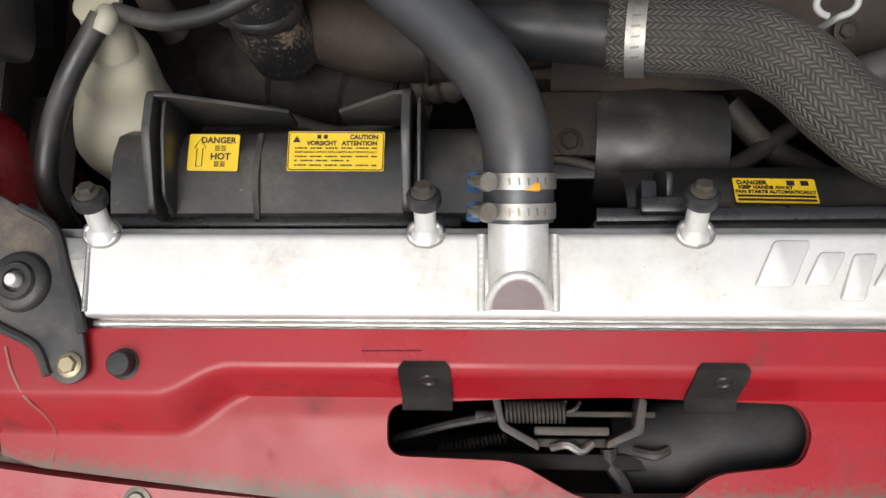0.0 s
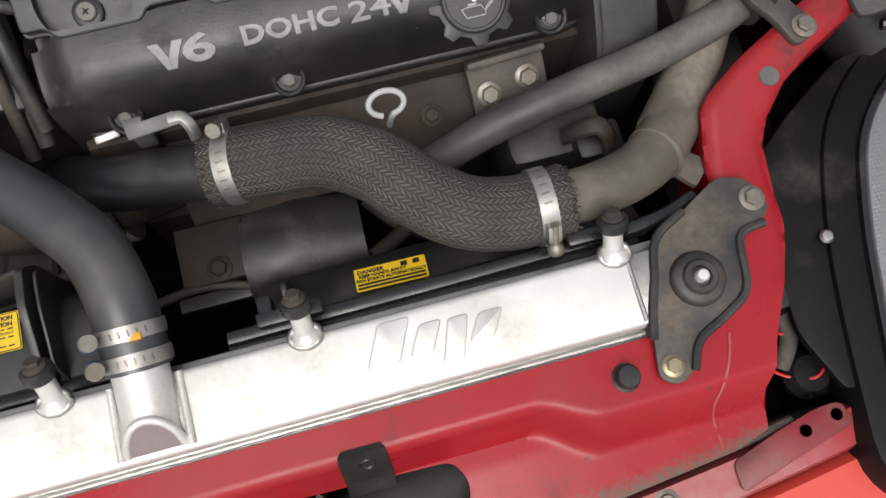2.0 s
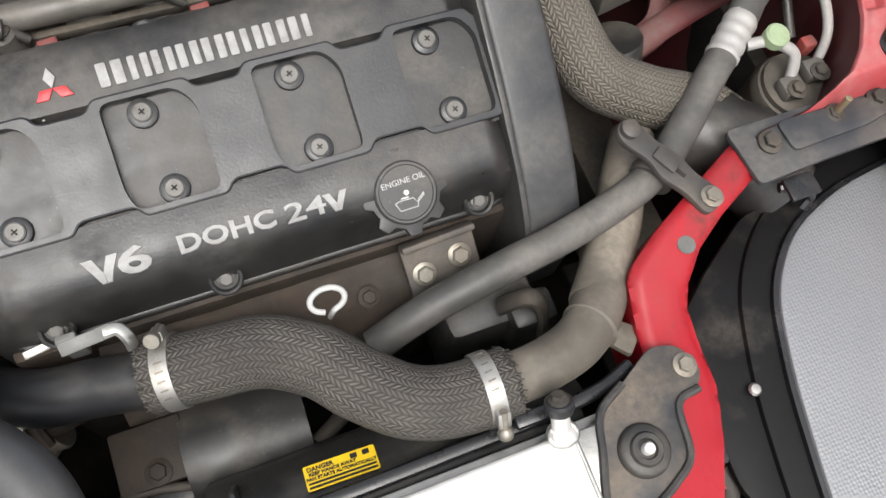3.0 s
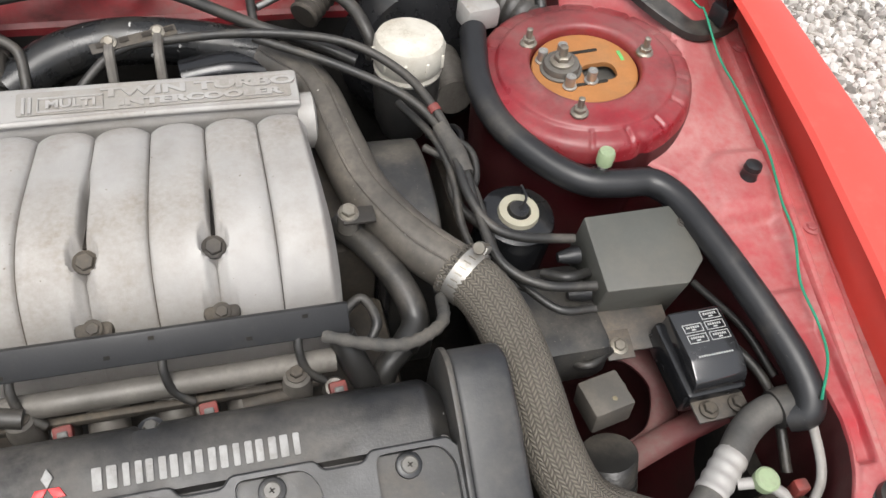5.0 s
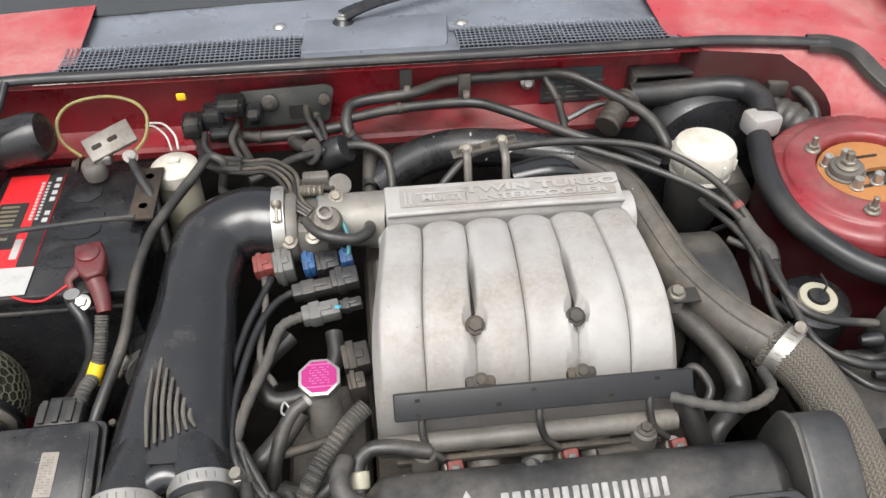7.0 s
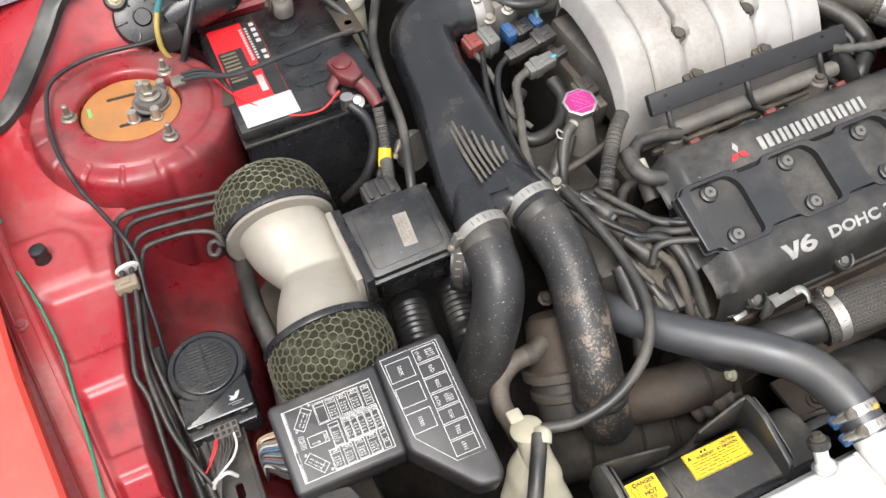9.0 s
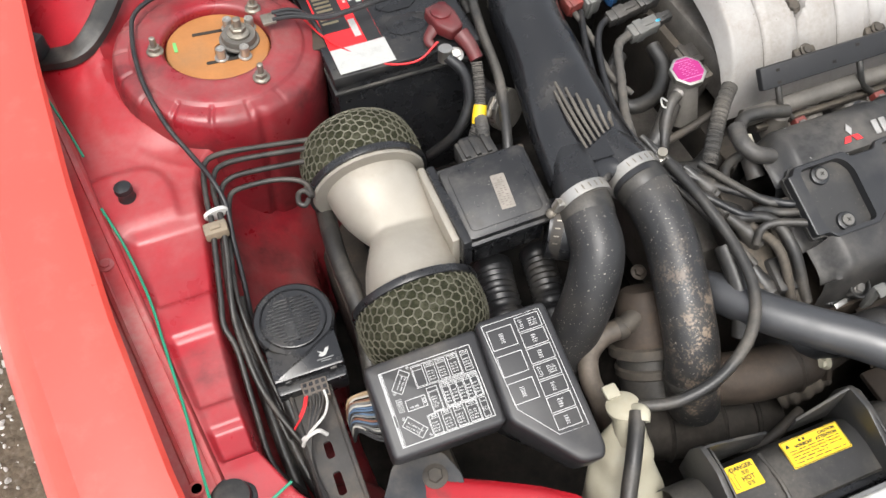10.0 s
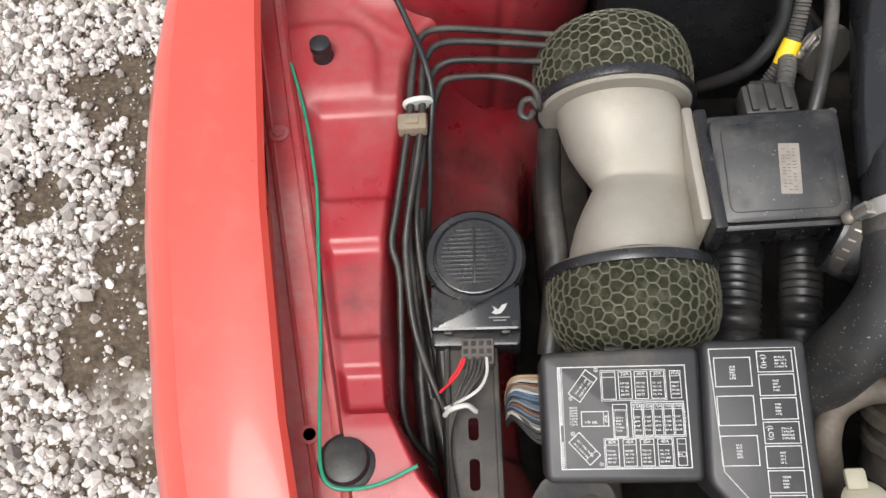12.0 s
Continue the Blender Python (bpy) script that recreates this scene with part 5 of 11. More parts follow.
# labels lie on the hood
m1 = plane_at((-0.2345, 0.1455, 0.6722), (1, -0.02, 0), (0, 0.03, 1))
lab_m1 = label_plate(shL, m1, 0.035, 0.026)
words("DANGER", m1 @ Matrix.Translation((0.003, 0.0085, 0.0005)), 0.0042, BLACK_INK, lab_m1, bold=0.00016)
words("HOT", m1 @ Matrix.Translation((0.005, -0.0030, 0.0005)), 0.0045, BLACK_INK, lab_m1, bold=0.00016)
bars(m1 @ Matrix.Translation((0, 0, 0.0005)), [(0.001 + 0.0042 * j, y, 0.0042 + 0.0042 * j, y + 0.0007) for j in range(2) for y in (0.0012, 0.0026, 0.0040, -0.0100, -0.0086, -0.0072)], BLACK_INK, lab_m1)
arrow = [(-0.0115, -0.010), (-0.0075, -0.010), (-0.0075, 0.003), (-0.0055, 0.003), (-0.0095, 0.0095), (-0.0135, 0.003), (-0.0115, 0.003)]
part("arrow", tube([m1 @ Vector((x, y, 0.0006)) for x, y in arrow + arrow[:1]], 0.0003, 5, 1, straight=True), BLACK_INK, lab_m1)
m2 = plane_at((-0.1505, 0.1460, 0.6718), (1, -0.01, 0), (0, 0.03, 1))
lab_m2 = label_plate(shL, m2, 0.066, 0.028)
words("CAUTION", m2 @ Matrix.Translation((0.019, 0.0098, 0.0005)), 0.0030, BLACK_INK, lab_m2, bold=0.00016)
words("VORSICHT   ATTENTION", m2 @ Matrix.Translation((0.004, 0.0054, 0.0005)), 0.0030, BLACK_INK, lab_m2, bold=0.00016)
words("KEEP HANDS AWAY FAN STARTS AUTOMATICALLY", m2 @ Matrix.Translation((0.0, -0.0008, 0.0005)), 0.0016, BLACK_INK, lab_m2, stretch=1.05)
bars(m2 @ Matrix.Translation((0, 0, 0.0005)), [(-0.028 + 0.0021 * j, y, -0.0265 + 0.0021 * j + 0.0004 * (j % 2), y + 0.0009) for y, n_ in ((0.0016, 27), (-0.0043, 27), (-0.0072, 18), (-0.0105, 27)) for j in range(n_) if (j * 7 + n_) % 5] + [(-0.013, 0.0088, -0.0105, 0.0114), (-0.0085, 0.0088, -0.006, 0.0114)], BLACK_INK, lab_m2)
part("triangle", prism([(-0.0295, 0.0062), (-0.0245, 0.0062), (-0.027, 0.0108)], 0.0004, 0.0007, m2, 0), BLACK_INK, lab_m2)
edge = rect(-0.0322, -0.0132, 0.0322, 0.0132, 0.002)
part("label_frame", tube([m2 @ Vector((x, y, 0.0005)) for x, y in edge + edge[:1]], 0.00035, 5, 1, straight=True), BLACK_INK, lab_m2)

shR = thing("fan_shroud", "dusty black condenser fan shroud with one yellow label", "fan shroud", (0.17, 0.12, 0.5), "fan shrouds")
prof2 = [(0.100, 0.670), (0.112, 0.668), (0.124, 0.660), (0.140, 0.645), (0.150, 0.61), (0.155, 0.50)]
part("hood", sheet(lambda u, k: Vector((u, prof2[k][0], prof2[k][1] - 2.2 * max(0, abs(u - 0.17) - 0.09) ** 2)), steps(0.045, 0.335, 30), range(6)), BLACK_DUSTY, shR)
part("top_rail", tube([(0.022, 0.0985, 0.682), (0.07, 0.0985, 0.684), (0.2, 0.099, 0.687), (0.32, 0.1015, 0.69), (0.365, 0.112, 0.69)], 0.0055, 8, 6, flat=0.8), BLACK, shR)
part("back_plate", box((0.17, 0.0925, 0.57), (0.30, 0.008, 0.22), 0.002), BLACK_DUSTY, shR)
for x in (0.0685, 0.2855):
    part("mount_arm", box((x, 0.101, 0.700), (0.045, 0.010, 0.012), 0.002), BLACK, shR)
    part("mount_post", box((x - 0.016, 0.108, 0.690), (0.010, 0.020, 0.02), 0.002), BLACK, shR)
part("fin", prism(rounded([(0.100, 0.660), (0.104, 0.690), (0.125, 0.695), (0.135, 0.66), (0.135, 0.63), (0.10, 0.63)], 0.006), -0.002, 0.002, plane_at((0.067, 0, 0), (0, 1, 0), (1, 0, 0)), 0.001), BLACK_DUSTY, shR)
m3 = plane_at((0.1415, 0.1185, 0.6668), (1, -0.03, 0.03), (0, 0.5, 1))
lab_m3 = label_plate(shR, m3, 0.053, 0.021)
words("DANGER", m3 @ Matrix.Translation((-0.0145, 0.0065, 0.0005)), 0.0034, BLACK_INK, lab_m3, bold=0.00016)
words("KEEP HANDS AWAY", m3 @ Matrix.Translation((-0.006, 0.0024, 0.0005)), 0.0027, BLACK_INK, lab_m3, bold=0.00016)
words("FAN STARTS AUTOMATICALLY", m3 @ Matrix.Translation((0.000, -0.0014, 0.0005)), 0.0026, BLACK_INK, lab_m3, bold=0.00016)
bars(m3 @ Matrix.Translation((0, 0, 0.0005)), [(-0.025, -0.0058, 0.025, -0.0042), (-0.025, -0.0090, 0.025, -0.0074), (0.008, 0.0045, 0.013, 0.0085), (0.017, 0.0045, 0.022, 0.0085)], BLACK_INK, lab_m3)

# ---- upper radiator hose ----
uh = thing("radiator_hose", "thick black rubber upper radiator hose", "hose", (-0.08, 0.2, 0.7))
part("hose", tube([(-0.0295, 0.088, 0.7165), (-0.0295, 0.11, 0.723), (-0.031, 0.135, 0.728), (-0.042, 0.170, 0.730), (-0.070, 0.205, 0.728), (-0.105, 0.240, 0.722), (-0.135, 0.275, 0.715), (-0.158, 0.315, 0.705), (-0.17, 0.34, 0.69)], 0.0212, 24, 8), HOSE_SHEEN, uh)
for k, y in enumerate((0.0945, 0.1115)):
    at = (-0.0295, y, 0.7185 + 0.0045 * k)
    c = hose_clamp(at, (0, 1, 0.27), 0.0214, 0.0095, None, (-1, 0, 0.5))
    part("screw_cover", lathe([(0.0052, 0), (0.0052, 0.009), (0.003, 0.0105), (0, 0.0105)], up_to(Vector(at) + Vector((-0.026, -0.006, 0.004)), (0, 0.9, -0.2)), 12), BLUE, c, "blue plastic cover")
part("paint_mark", box((-0.0225, 0.1032, 0.7412), (0.010, 0.0050, 0.0040), 0.0012), ORANGE, uh, "orange paint mark")

# ---- charge pipes across the front ----
p1 = thing("charge_pipe", "smooth black steel charge pipe across the engine front", "pipe", (-0.04, 0.24, 0.66))
part("pipe", tube([(-0.088, 0.285, 0.585), (-0.078, 0.262, 0.632), (-0.04, 0.238, 0.664), (0.0, 0.230, 0.674), (0.05, 0.219, 0.684)], 0.0212, 22, 8), RUBBER, p1)
sh = thing("braided_hose", "s-shaped charge hose in a grey braided sleeve", "hose", (0.15, 0.17, 0.7))
SPATH = [(0.035, 0.2225, 0.681), (0.075, 0.217, 0.690), (0.115, 0.210, 0.697), (0.148, 0.190, 0.701), (0.172, 0.163, 0.703), (0.200, 0.140, 0.702), (0.232, 0.131, 0.700), (0.272, 0.130, 0.699)]
part("sleeve", tube(SPATH, 0.0262, 32, 10), BRAID, sh)
random.seed(4)
for at, along in (((0.036, 0.2223, 0.6815), (1, -0.1, 0.2)), ((0.272, 0.130, 0.699), (1, 0, 0))):
    bm = bmesh.new()
    m = up_to(at, along)
    for k in range(90):
        a = random.uniform(0, 6.28)
        r = random.uniform(0.025, 0.0275)
        d = random.choice((-1, 1)) * random.uniform(0.0005, 0.0035)
        tube([m @ Vector((r * math.cos(a), r * math.sin(a), 0)), m @ Vector((r * 1.03 * math.cos(a + 0.05), r * 1.03 * math.sin(a + 0.05), d))], 0.0006, 4, 1, bm)
    part("frayed_edge", bm, BRAID, sh, "frayed sleeve end")
hose_clamp((0.0515, 0.2205, 0.685), (1, -0.12, 0.2), 0.0265, 0.0125, None, (-0.2, 0.9, 0.7))
hose_clamp((0.2535, 0.1305, 0.6995), (1, -0.02, 0), 0.0265, 0.0125, None, (0, -0.75, 0.55))
p2 = thing("charge_pipe", "dusty black charge pipe running down beside the frame", "pipe", (0.35, 0.16, 0.68))
part("pipe", tube([(0.262, 0.1305, 0.699), (0.30, 0.1325, 0.700), (0.335, 0.142, 0.697), (0.365, 0.165, 0.685), (0.40, 0.205, 0.655), (0.425, 0.235, 0.60)], (0.0195, 0.0195, 0.0205, 0.0215, 0.022), 22, 8), PIPE_TAN, p2)
part("bead", lathe([(0.0205, -0.002), (0.0225, 0), (0.0205, 0.002)], up_to((0.3475, 0.149, 0.693), (0.75, 0.5, -0.25)), 28), PIPE_TAN, p2)
part("upper_branch", tube([(0.362, 0.165, 0.684), (0.385, 0.190, 0.676), (0.412, 0.222, 0.672), (0.44, 0.262, 0.668), (0.47, 0.30, 0.66)], (0.021, 0.0205, 0.0195), 20), PIPE_TAN, p2)
part("ear", prism(rounded([(-0.010, -0.012), (0.012, -0.014), (0.013, 0.012), (-0.008, 0.010)], 0.003), -0.003, 0.003, plane_at((0.370, 0.136, 0.686), (0.6, -0.6, 0), (0.3, 0, 1)), 0.001), PIPE_TAN, p2)

# ---- dark machinery below the front pipes ----
cmpd = thing("heat_shield", "rust-brown exhaust heat shield in front of the engine", "heat shield", (0.08, 0.24, 0.63))
def shield(u, v):
    return Vector((u, 0.212 + 0.062 * v, 0.605 + 0.045 * math.sin(v * 1.7) + 0.004 * noise.noise(Vector((u * 30, v * 4, 1)))))
part("sheet", sheet(shield, steps(0.0, 0.240, 30), steps(0, 1, 14)), RUST, cmpd)
for x, y in ((0.06, 0.235), (0.205, 0.240)):
    bolt(cmpd, (x, y, 0.645), (0, -0.4, 1), 0.006, 0.005, RUST)
low = thing("exhaust_elbow", "rust-brown exhaust elbow beside the turbo", "exhaust pipe", (-0.13, 0.25, 0.61))
part("elbow", tube([(-0.205, 0.285, 0.575), (-0.175, 0.270, 0.598), (-0.132, 0.252, 0.612), (-0.090, 0.246, 0.618), (-0.05, 0.252, 0.612), (0.0, 0.262, 0.60)], (0.029, 0.030, 0.029, 0.027), 22), RUST, low)
part("bead", lathe([(0.029, -0.003), (0.0325, 0), (0.029, 0.003)], up_to((-0.092, 0.2465, 0.618), (1, 0, 0)), 26), RUST, low)
part("flange", lathe([(0.034, -0.004), (0.036, 0), (0.034, 0.004), (0, 0.004)], up_to((-0.06, 0.250, 0.614), (1, 0.1, 0)), 8), RUST, low)
bolt(low, (-0.064, 0.228, 0.640), (-1, 0, 0.2), 0.006, 0.008, CREAM)
part("lower_pipe", tube([(-0.10, 0.232, 0.575), (-0.075, 0.228, 0.59), (-0.05, 0.232, 0.60)], 0.017, 14, 12, wave=lambda s: 1 + 0.08 * math.sin(s * 500)), GRIME, low)
bl = thing("lower_duct", "matt black ribbed air duct low behind the radiator", "duct", (-0.19, 0.24, 0.56))
part("duct", tube([(-0.285, 0.268, 0.525), (-0.247, 0.260, 0.535), (-0.198, 0.244, 0.538), (-0.140, 0.232, 0.535), (-0.10, 0.225, 0.525)], 0.033, 24, 10), DARK, bl)
for x, y in ((-0.225, 0.252), (-0.165, 0.237), (-0.125, 0.229)):
    part("rib", lathe([(0.033, -0.003), (0.036, 0), (0.033, 0.003)], up_to((x, y, 0.537), (1, -0.28, 0)), 28), DARK, bl)
comp = thing("compressor", "black compressor housing under the braided hose", "compressor", (0.08, 0.17, 0.55))
part("body", tube([(0.035, 0.178, 0.572), (0.08, 0.176, 0.574), (0.13, 0.174, 0.574)], (0.046, 0.05, 0.044), 24), BLACK_DUSTY, comp)
part("bracket", box((0.01, 0.185, 0.607), (0.055, 0.05, 0.008), 0.002), RUST, comp)
part("arm", box((0.03, 0.150, 0.600), (0.11, 0.012, 0.006), 0.002), BLACK_DUSTY, comp)
bolt(comp, (0.013, 0.17, 0.611), (0, 0, 1), 0.007, 0.006, RUST)
for pts, r in (([(-0.05, 0.15, 0.62), (0.0, 0.16, 0.605), (0.06, 0.145, 0.60)], 0.004), ([(-0.22, 0.20, 0.60), (-0.16, 0.185, 0.59), (-0.10, 0.2, 0.60)], 0.006), ([(0.13, 0.15, 0.60), (0.16, 0.17, 0.58), (0.2, 0.2, 0.56)], 0.007), ([(0.14, 0.21, 0.58), (0.17, 0.18, 0.57), (0.22, 0.16, 0.55)], 0.010), ([(-0.30, 0.17, 0.62), (-0.26, 0.16, 0.60), (-0.22, 0.17, 0.58)], 0.008)):
    solo("engine_pipe", tube(pts, r, 10), GRIME, "grimy pipe low in the engine bay", "pipe", "low pipes")
solo("belt_housing", box((0.30, 0.215, 0.575), (0.085, 0.06, 0.11), 0.012), BLACK_DUSTY, "black belt housing low beside the engine", "housing")
solo("belt_housing", box((0.33, 0.19, 0.60), (0.04, 0.03, 0.08), 0.006), BLACK_DUSTY, "dusty black bracket low beside the engine", "housing")
solo("bracket_arm", tube([(0.305, 0.20, 0.635), (0.325, 0.195, 0.655), (0.335, 0.185, 0.645), (0.335, 0.17, 0.62)], 0.008, 10, flat=0.6), GRIME, "grey steel bracket below the hose", "bracket")


# ---- engine ----
DULL_BOLT = mat("dusty_grey_bolt", (0.15, 0.145, 0.135), 0.5, 0.4, 0.2, 60, 400, 0.2, (0.09, 0.08, 0.065), 0.4, 60)
# front valve cover: rounded crackle-black casting
VC = [(0.272, 0.60), (0.272, 0.672), (0.2722, 0.690), (0.2726, 0.702), (0.2735, 0.714), (0.2755, 0.724), (0.279, 0.7325), (0.2845, 0.7390), (0.293, 0.7435), (0.304, 0.7470), (0.316, 0.7500), (0.322, 0.7340), (0.382, 0.7560), (0.389, 0.7755), (0.408, 0.7830), (0.424, 0.7855), (0.438, 0.7815), (0.449, 0.770), (0.455, 0.752), (0.456, 0.62)]
VN = Vector((0, -0.35, 0.937))


def vc_z(y):
    return lerp_table(VC[1:-1], y)


vc = thing("valve_cover", "scuffed crackle-black front valve cover", "valve cover", (0.15, 0.35, 0.6))
COVER_BOLTS = ((0.105, 0.276, 0.690), (-0.0135, 0.2755, 0.692), (0.305, 0.276, 0.690), (0.104, 0.453, 0.758))


def cover(u, k):
    y, z = VC[k]
    e = max(smooth01(0.315, 0.343, u), smooth01(-0.030, -0.058, u))
    c = 0.35
    z2 = z - 0.022 * e * (1 if 5 < k < 18 else 0.3)
    y2 = c + (y - c) * (1 - 0.06 * e)
    # pocket let into the rear edge round its bolt
    for bx, by, bz in COVER_BOLTS:
        d = 0.0102 ** 2 - (u - bx) ** 2
        if d > 0 and z > bz - 0.004 and by > 0.35:
            y2 = min(y2, by - math.sqrt(d))
    return Vector((u, y2, z2))


part("cover", sheet(cover, steps(-0.060, 0.345, 270), range(len(VC))), WRINKLE, vc)
part("lower_rim", tube([(-0.048, 0.284, 0.676), (-0.040, 0.2745, 0.676), (-0.02, 0.2730, 0.677), (0.15, 0.2728, 0.677), (0.30, 0.2730, 0.677), (0.325, 0.2750, 0.676), (0.335, 0.284, 0.676)], 0.0036, 10), BLACK_DUSTY, vc)
for x, y, z in COVER_BOLTS:
    if y < 0.35:
        n_ = Vector((0, -0.62, 0.78))
        at = Vector((x, 0.2705, 0.6985))
        part("bolt_cup", lathe([(0.0128, -0.012), (0.0126, 0.0008), (0.0114, 0.0022), (0.0098, 0.0012), (0.0090, -0.0030), (0, -0.0030)], up_to(at, n_), 28), BLACK_DUSTY, vc)
        bolt(vc, at - n_ * 0.003, n_, 0.0052, 0.005, DULL_BOLT, 1.3)
    else:
        n_ = Vector((0, 0.1, 1))
        part("bolt_boss", lathe([(0.0112, -0.022), (0.0110, -0.004), (0.0104, -0.002), (0.008, -0.003), (0, -0.003)], up_to((x, y, z), n_), 24), BLACK, vc)
        bolt(vc, Vector((x, y, z)) - n_ * 0.003, n_, 0.0052, 0.006, DULL_BOLT, 1.3)
for x, y, z in ((0.340, 0.291, 0.716), (0.352, 0.437, 0.772)):
    part("ear", lathe([(0.013, -0.03), (0.013, 0.0), (0.011, 0.002), (0, 0.002)], up_to((x, y, z), VN), 20), WRINKLE, vc)
    bolt(vc, Vector((x, y, z)) + VN * 0.002, VN, 0.0058, 0.006, STEEL, 1.45)
part("breather_neck", tube([(-0.045, 0.42, 0.765), (-0.066, 0.428, 0.772), (-0.072, 0.445, 0.776), (-0.066, 0.466, 0.775)], 0.0095, 14), WRINKLE, vc)
LETTER = mat("worn_white_lettering", (0.30, 0.295, 0.285), 0.55, 0, 0.15, 90, 400, 0.1, (0.14, 0.13, 0.115), 0.4, 70)
# raised brand lettering as plain white blocks, red mark
m = plane_at((0.1435, 0.4043, 0.7822), (1, 0.002, 0), (0, -0.385, 0.92))
x = -0.0765
bm_rows = []
for w in (0.0172, 0.0048, 0.0125, 0.0135, 0.0138, 0.0140, 0.0048, 0.0135, 0.0145, 0.0048):
    if w > 0.01:
        bm_rows += [(x, -0.0082, x + w * 0.40, 0.0082), (x + w * 0.58, -0.0082, x + w, 0.0082)]
    else:
        bm_rows.append((x, -0.0082, x + w, 0.0082))
    x += w + 0.0038
for r in bm_rows:
    part("white_block", prism(rect(*r, 0.0012), 0, 0.0012, m, 0.0003), LETTER, vc)
mk = m @ Matrix.Translation((-0.106, -0.0005, 0))
for a, c in ((90, LETTER), (210, RED_INK), (330, RED_INK)):
    part("emblem_blade", prism([(0, 0), (0.007, 0.004), (0.014, 0), (0.007, -0.004)], 0, 0.0012, mk @ pose(0, 0, 0, 0, 0, a), 0.0002), c, vc)
part("tick", box((-0.047, -0.0165, 0.0005), (0.005, 0.004, 0.001), 0.0002, m), LETTER, vc)


def on_cover(text, x0, x1, y0, y1, bold):
    """Raised lettering that follows the curve of the cover."""
    ob = words(text, Matrix.Translation(((x0 + x1) / 2, (y0 + y1) / 2, 0)), y1 - y0, LETTER, vc, width=x1 - x0, depth=0.0006, bold=bold)
    for v in ob.data.vertices:
        v.co.z += vc_z(v.co.y) + 0.0014


def vee(x0, x1, y0, y1):
    """The letter V as two bent strokes laid on the cover."""
    bm = bmesh.new()
    for flip in (0, 1):
        rows = []
        for v in steps(0, 1, 14):
            lo, hi = 0.36 - 0.36 * v, 0.495 - 0.195 * max(0.0, v - 0.36) / 0.64
            y = y0 + (y1 - y0) * v
            xs_ = [x0 + (x1 - x0) * (1 - w if flip else w) for w in (lo, hi)]
            rows.append([bm.verts.new((q, y, vc_z(y) + h)) for h in (0.0017, 0.0002) for q in xs_])
        for p, q in zip(rows, rows[1:]):
            for i, j in ((0, 1), (1, 3), (3, 2), (2, 0)):
                bm.faces.new((p[i], p[j], q[j], q[i]))
        for p in (rows[0], rows[-1]):
            bm.faces.new((p[0], p[1], p[3], p[2]))
    part("lettering", bm, LETTER, vc)


on_cover("6", 0.0420, 0.0640, 0.2792, 0.2932, 0.0005)
vee(0.0205, 0.0445, 0.2792, 0.2932)
on_cover("DOHC", 0.0828, 0.1500, 0.2815, 0.2915, 0.0004)
on_cover("24", 0.1575, 0.1865, 0.2805, 0.2912, 0.0002)
vee(0.1855, 0.2035, 0.2805, 0.2912)

# centre plate over the plugs, with pockets
PL = plane_at((0.0, 0.352, 0.7555), (1, 0, 0), (0, -0.372, 0.928))
top, bot = [(-0.058, 0.036)], [(-0.056, -0.033)]
for c in (-0.012, 0.092, 0.195, 0.299):
    top += [(c - 0.040, 0.036), (c - 0.034, 0.044), (c + 0.028, 0.044), (c + 0.034, 0.036)]
    bot += [(c - 0.028, -0.033), (c - 0.022, -0.041), (c + 0.034, -0.041), (c + 0.040, -0.033)]
top += [(0.340, 0.036)]
bot += [(0.343, -0.033)]
outline = rounded(bot + list(reversed(top)), 0.004, 3)
body = prism(outline, -0.004, 0.0105, PL, 0.0016)
for c in (-0.012, 0.092, 0.195, 0.299):
    pk = rounded([(c - 0.026, -0.036), (c + 0.031, -0.036), (c + 0.031, 0.025), (c + 0.020, 0.039), (c - 0.031, 0.039), (c - 0.031, -0.022)], 0.008, 4)
    body = cut_mesh(body, prism(pk, -0.0008, 0.03, PL, 0))
cp = thing("plug_cover", "grey-black plug cover with recessed pockets", "cover", (0.15, 0.352, 0.756))
part("plate", body, PLATE, cp, angle=12)
part("gasket_edge", prism([(x * 1.004 - 0.0006, y * 1.05) for x, y in outline], -0.006, 0.0005, PL, 0), BLACK_DUSTY, cp)
for c, dx in ((-0.012, 0), (0.092, 0), (0.195, 0), (0.299, 0)):
    for dx, dy in ((-0.005, 0.028), (0.000, -0.027)):
        at = PL @ Vector((c + dx, dy, 0.0018))
        part("bolt_seat", lathe([(0.0110, -0.004), (0.0102, 0.0022), (0.0085, 0.003), (0, 0.003)], up_to(at, VN), 22), PLATE, cp)
        bm = lathe([(0.0068, 0), (0.0068, 0.0026), (0.0058, 0.0034), (0, 0.0034)], up_to(at + VN * 0.003, VN), 18)
        part("bolt", bm, DULL_BOLT, cp)
        m = up_to(at + VN * 0.0065, VN, 30)
        part("cross_slot", box((0, 0, 0), (0.005, 0.0011, 0.0003), 0, m, box((0, 0, 0), (0.0011, 0.005, 0.0003), 0, m)), DARK, cp)

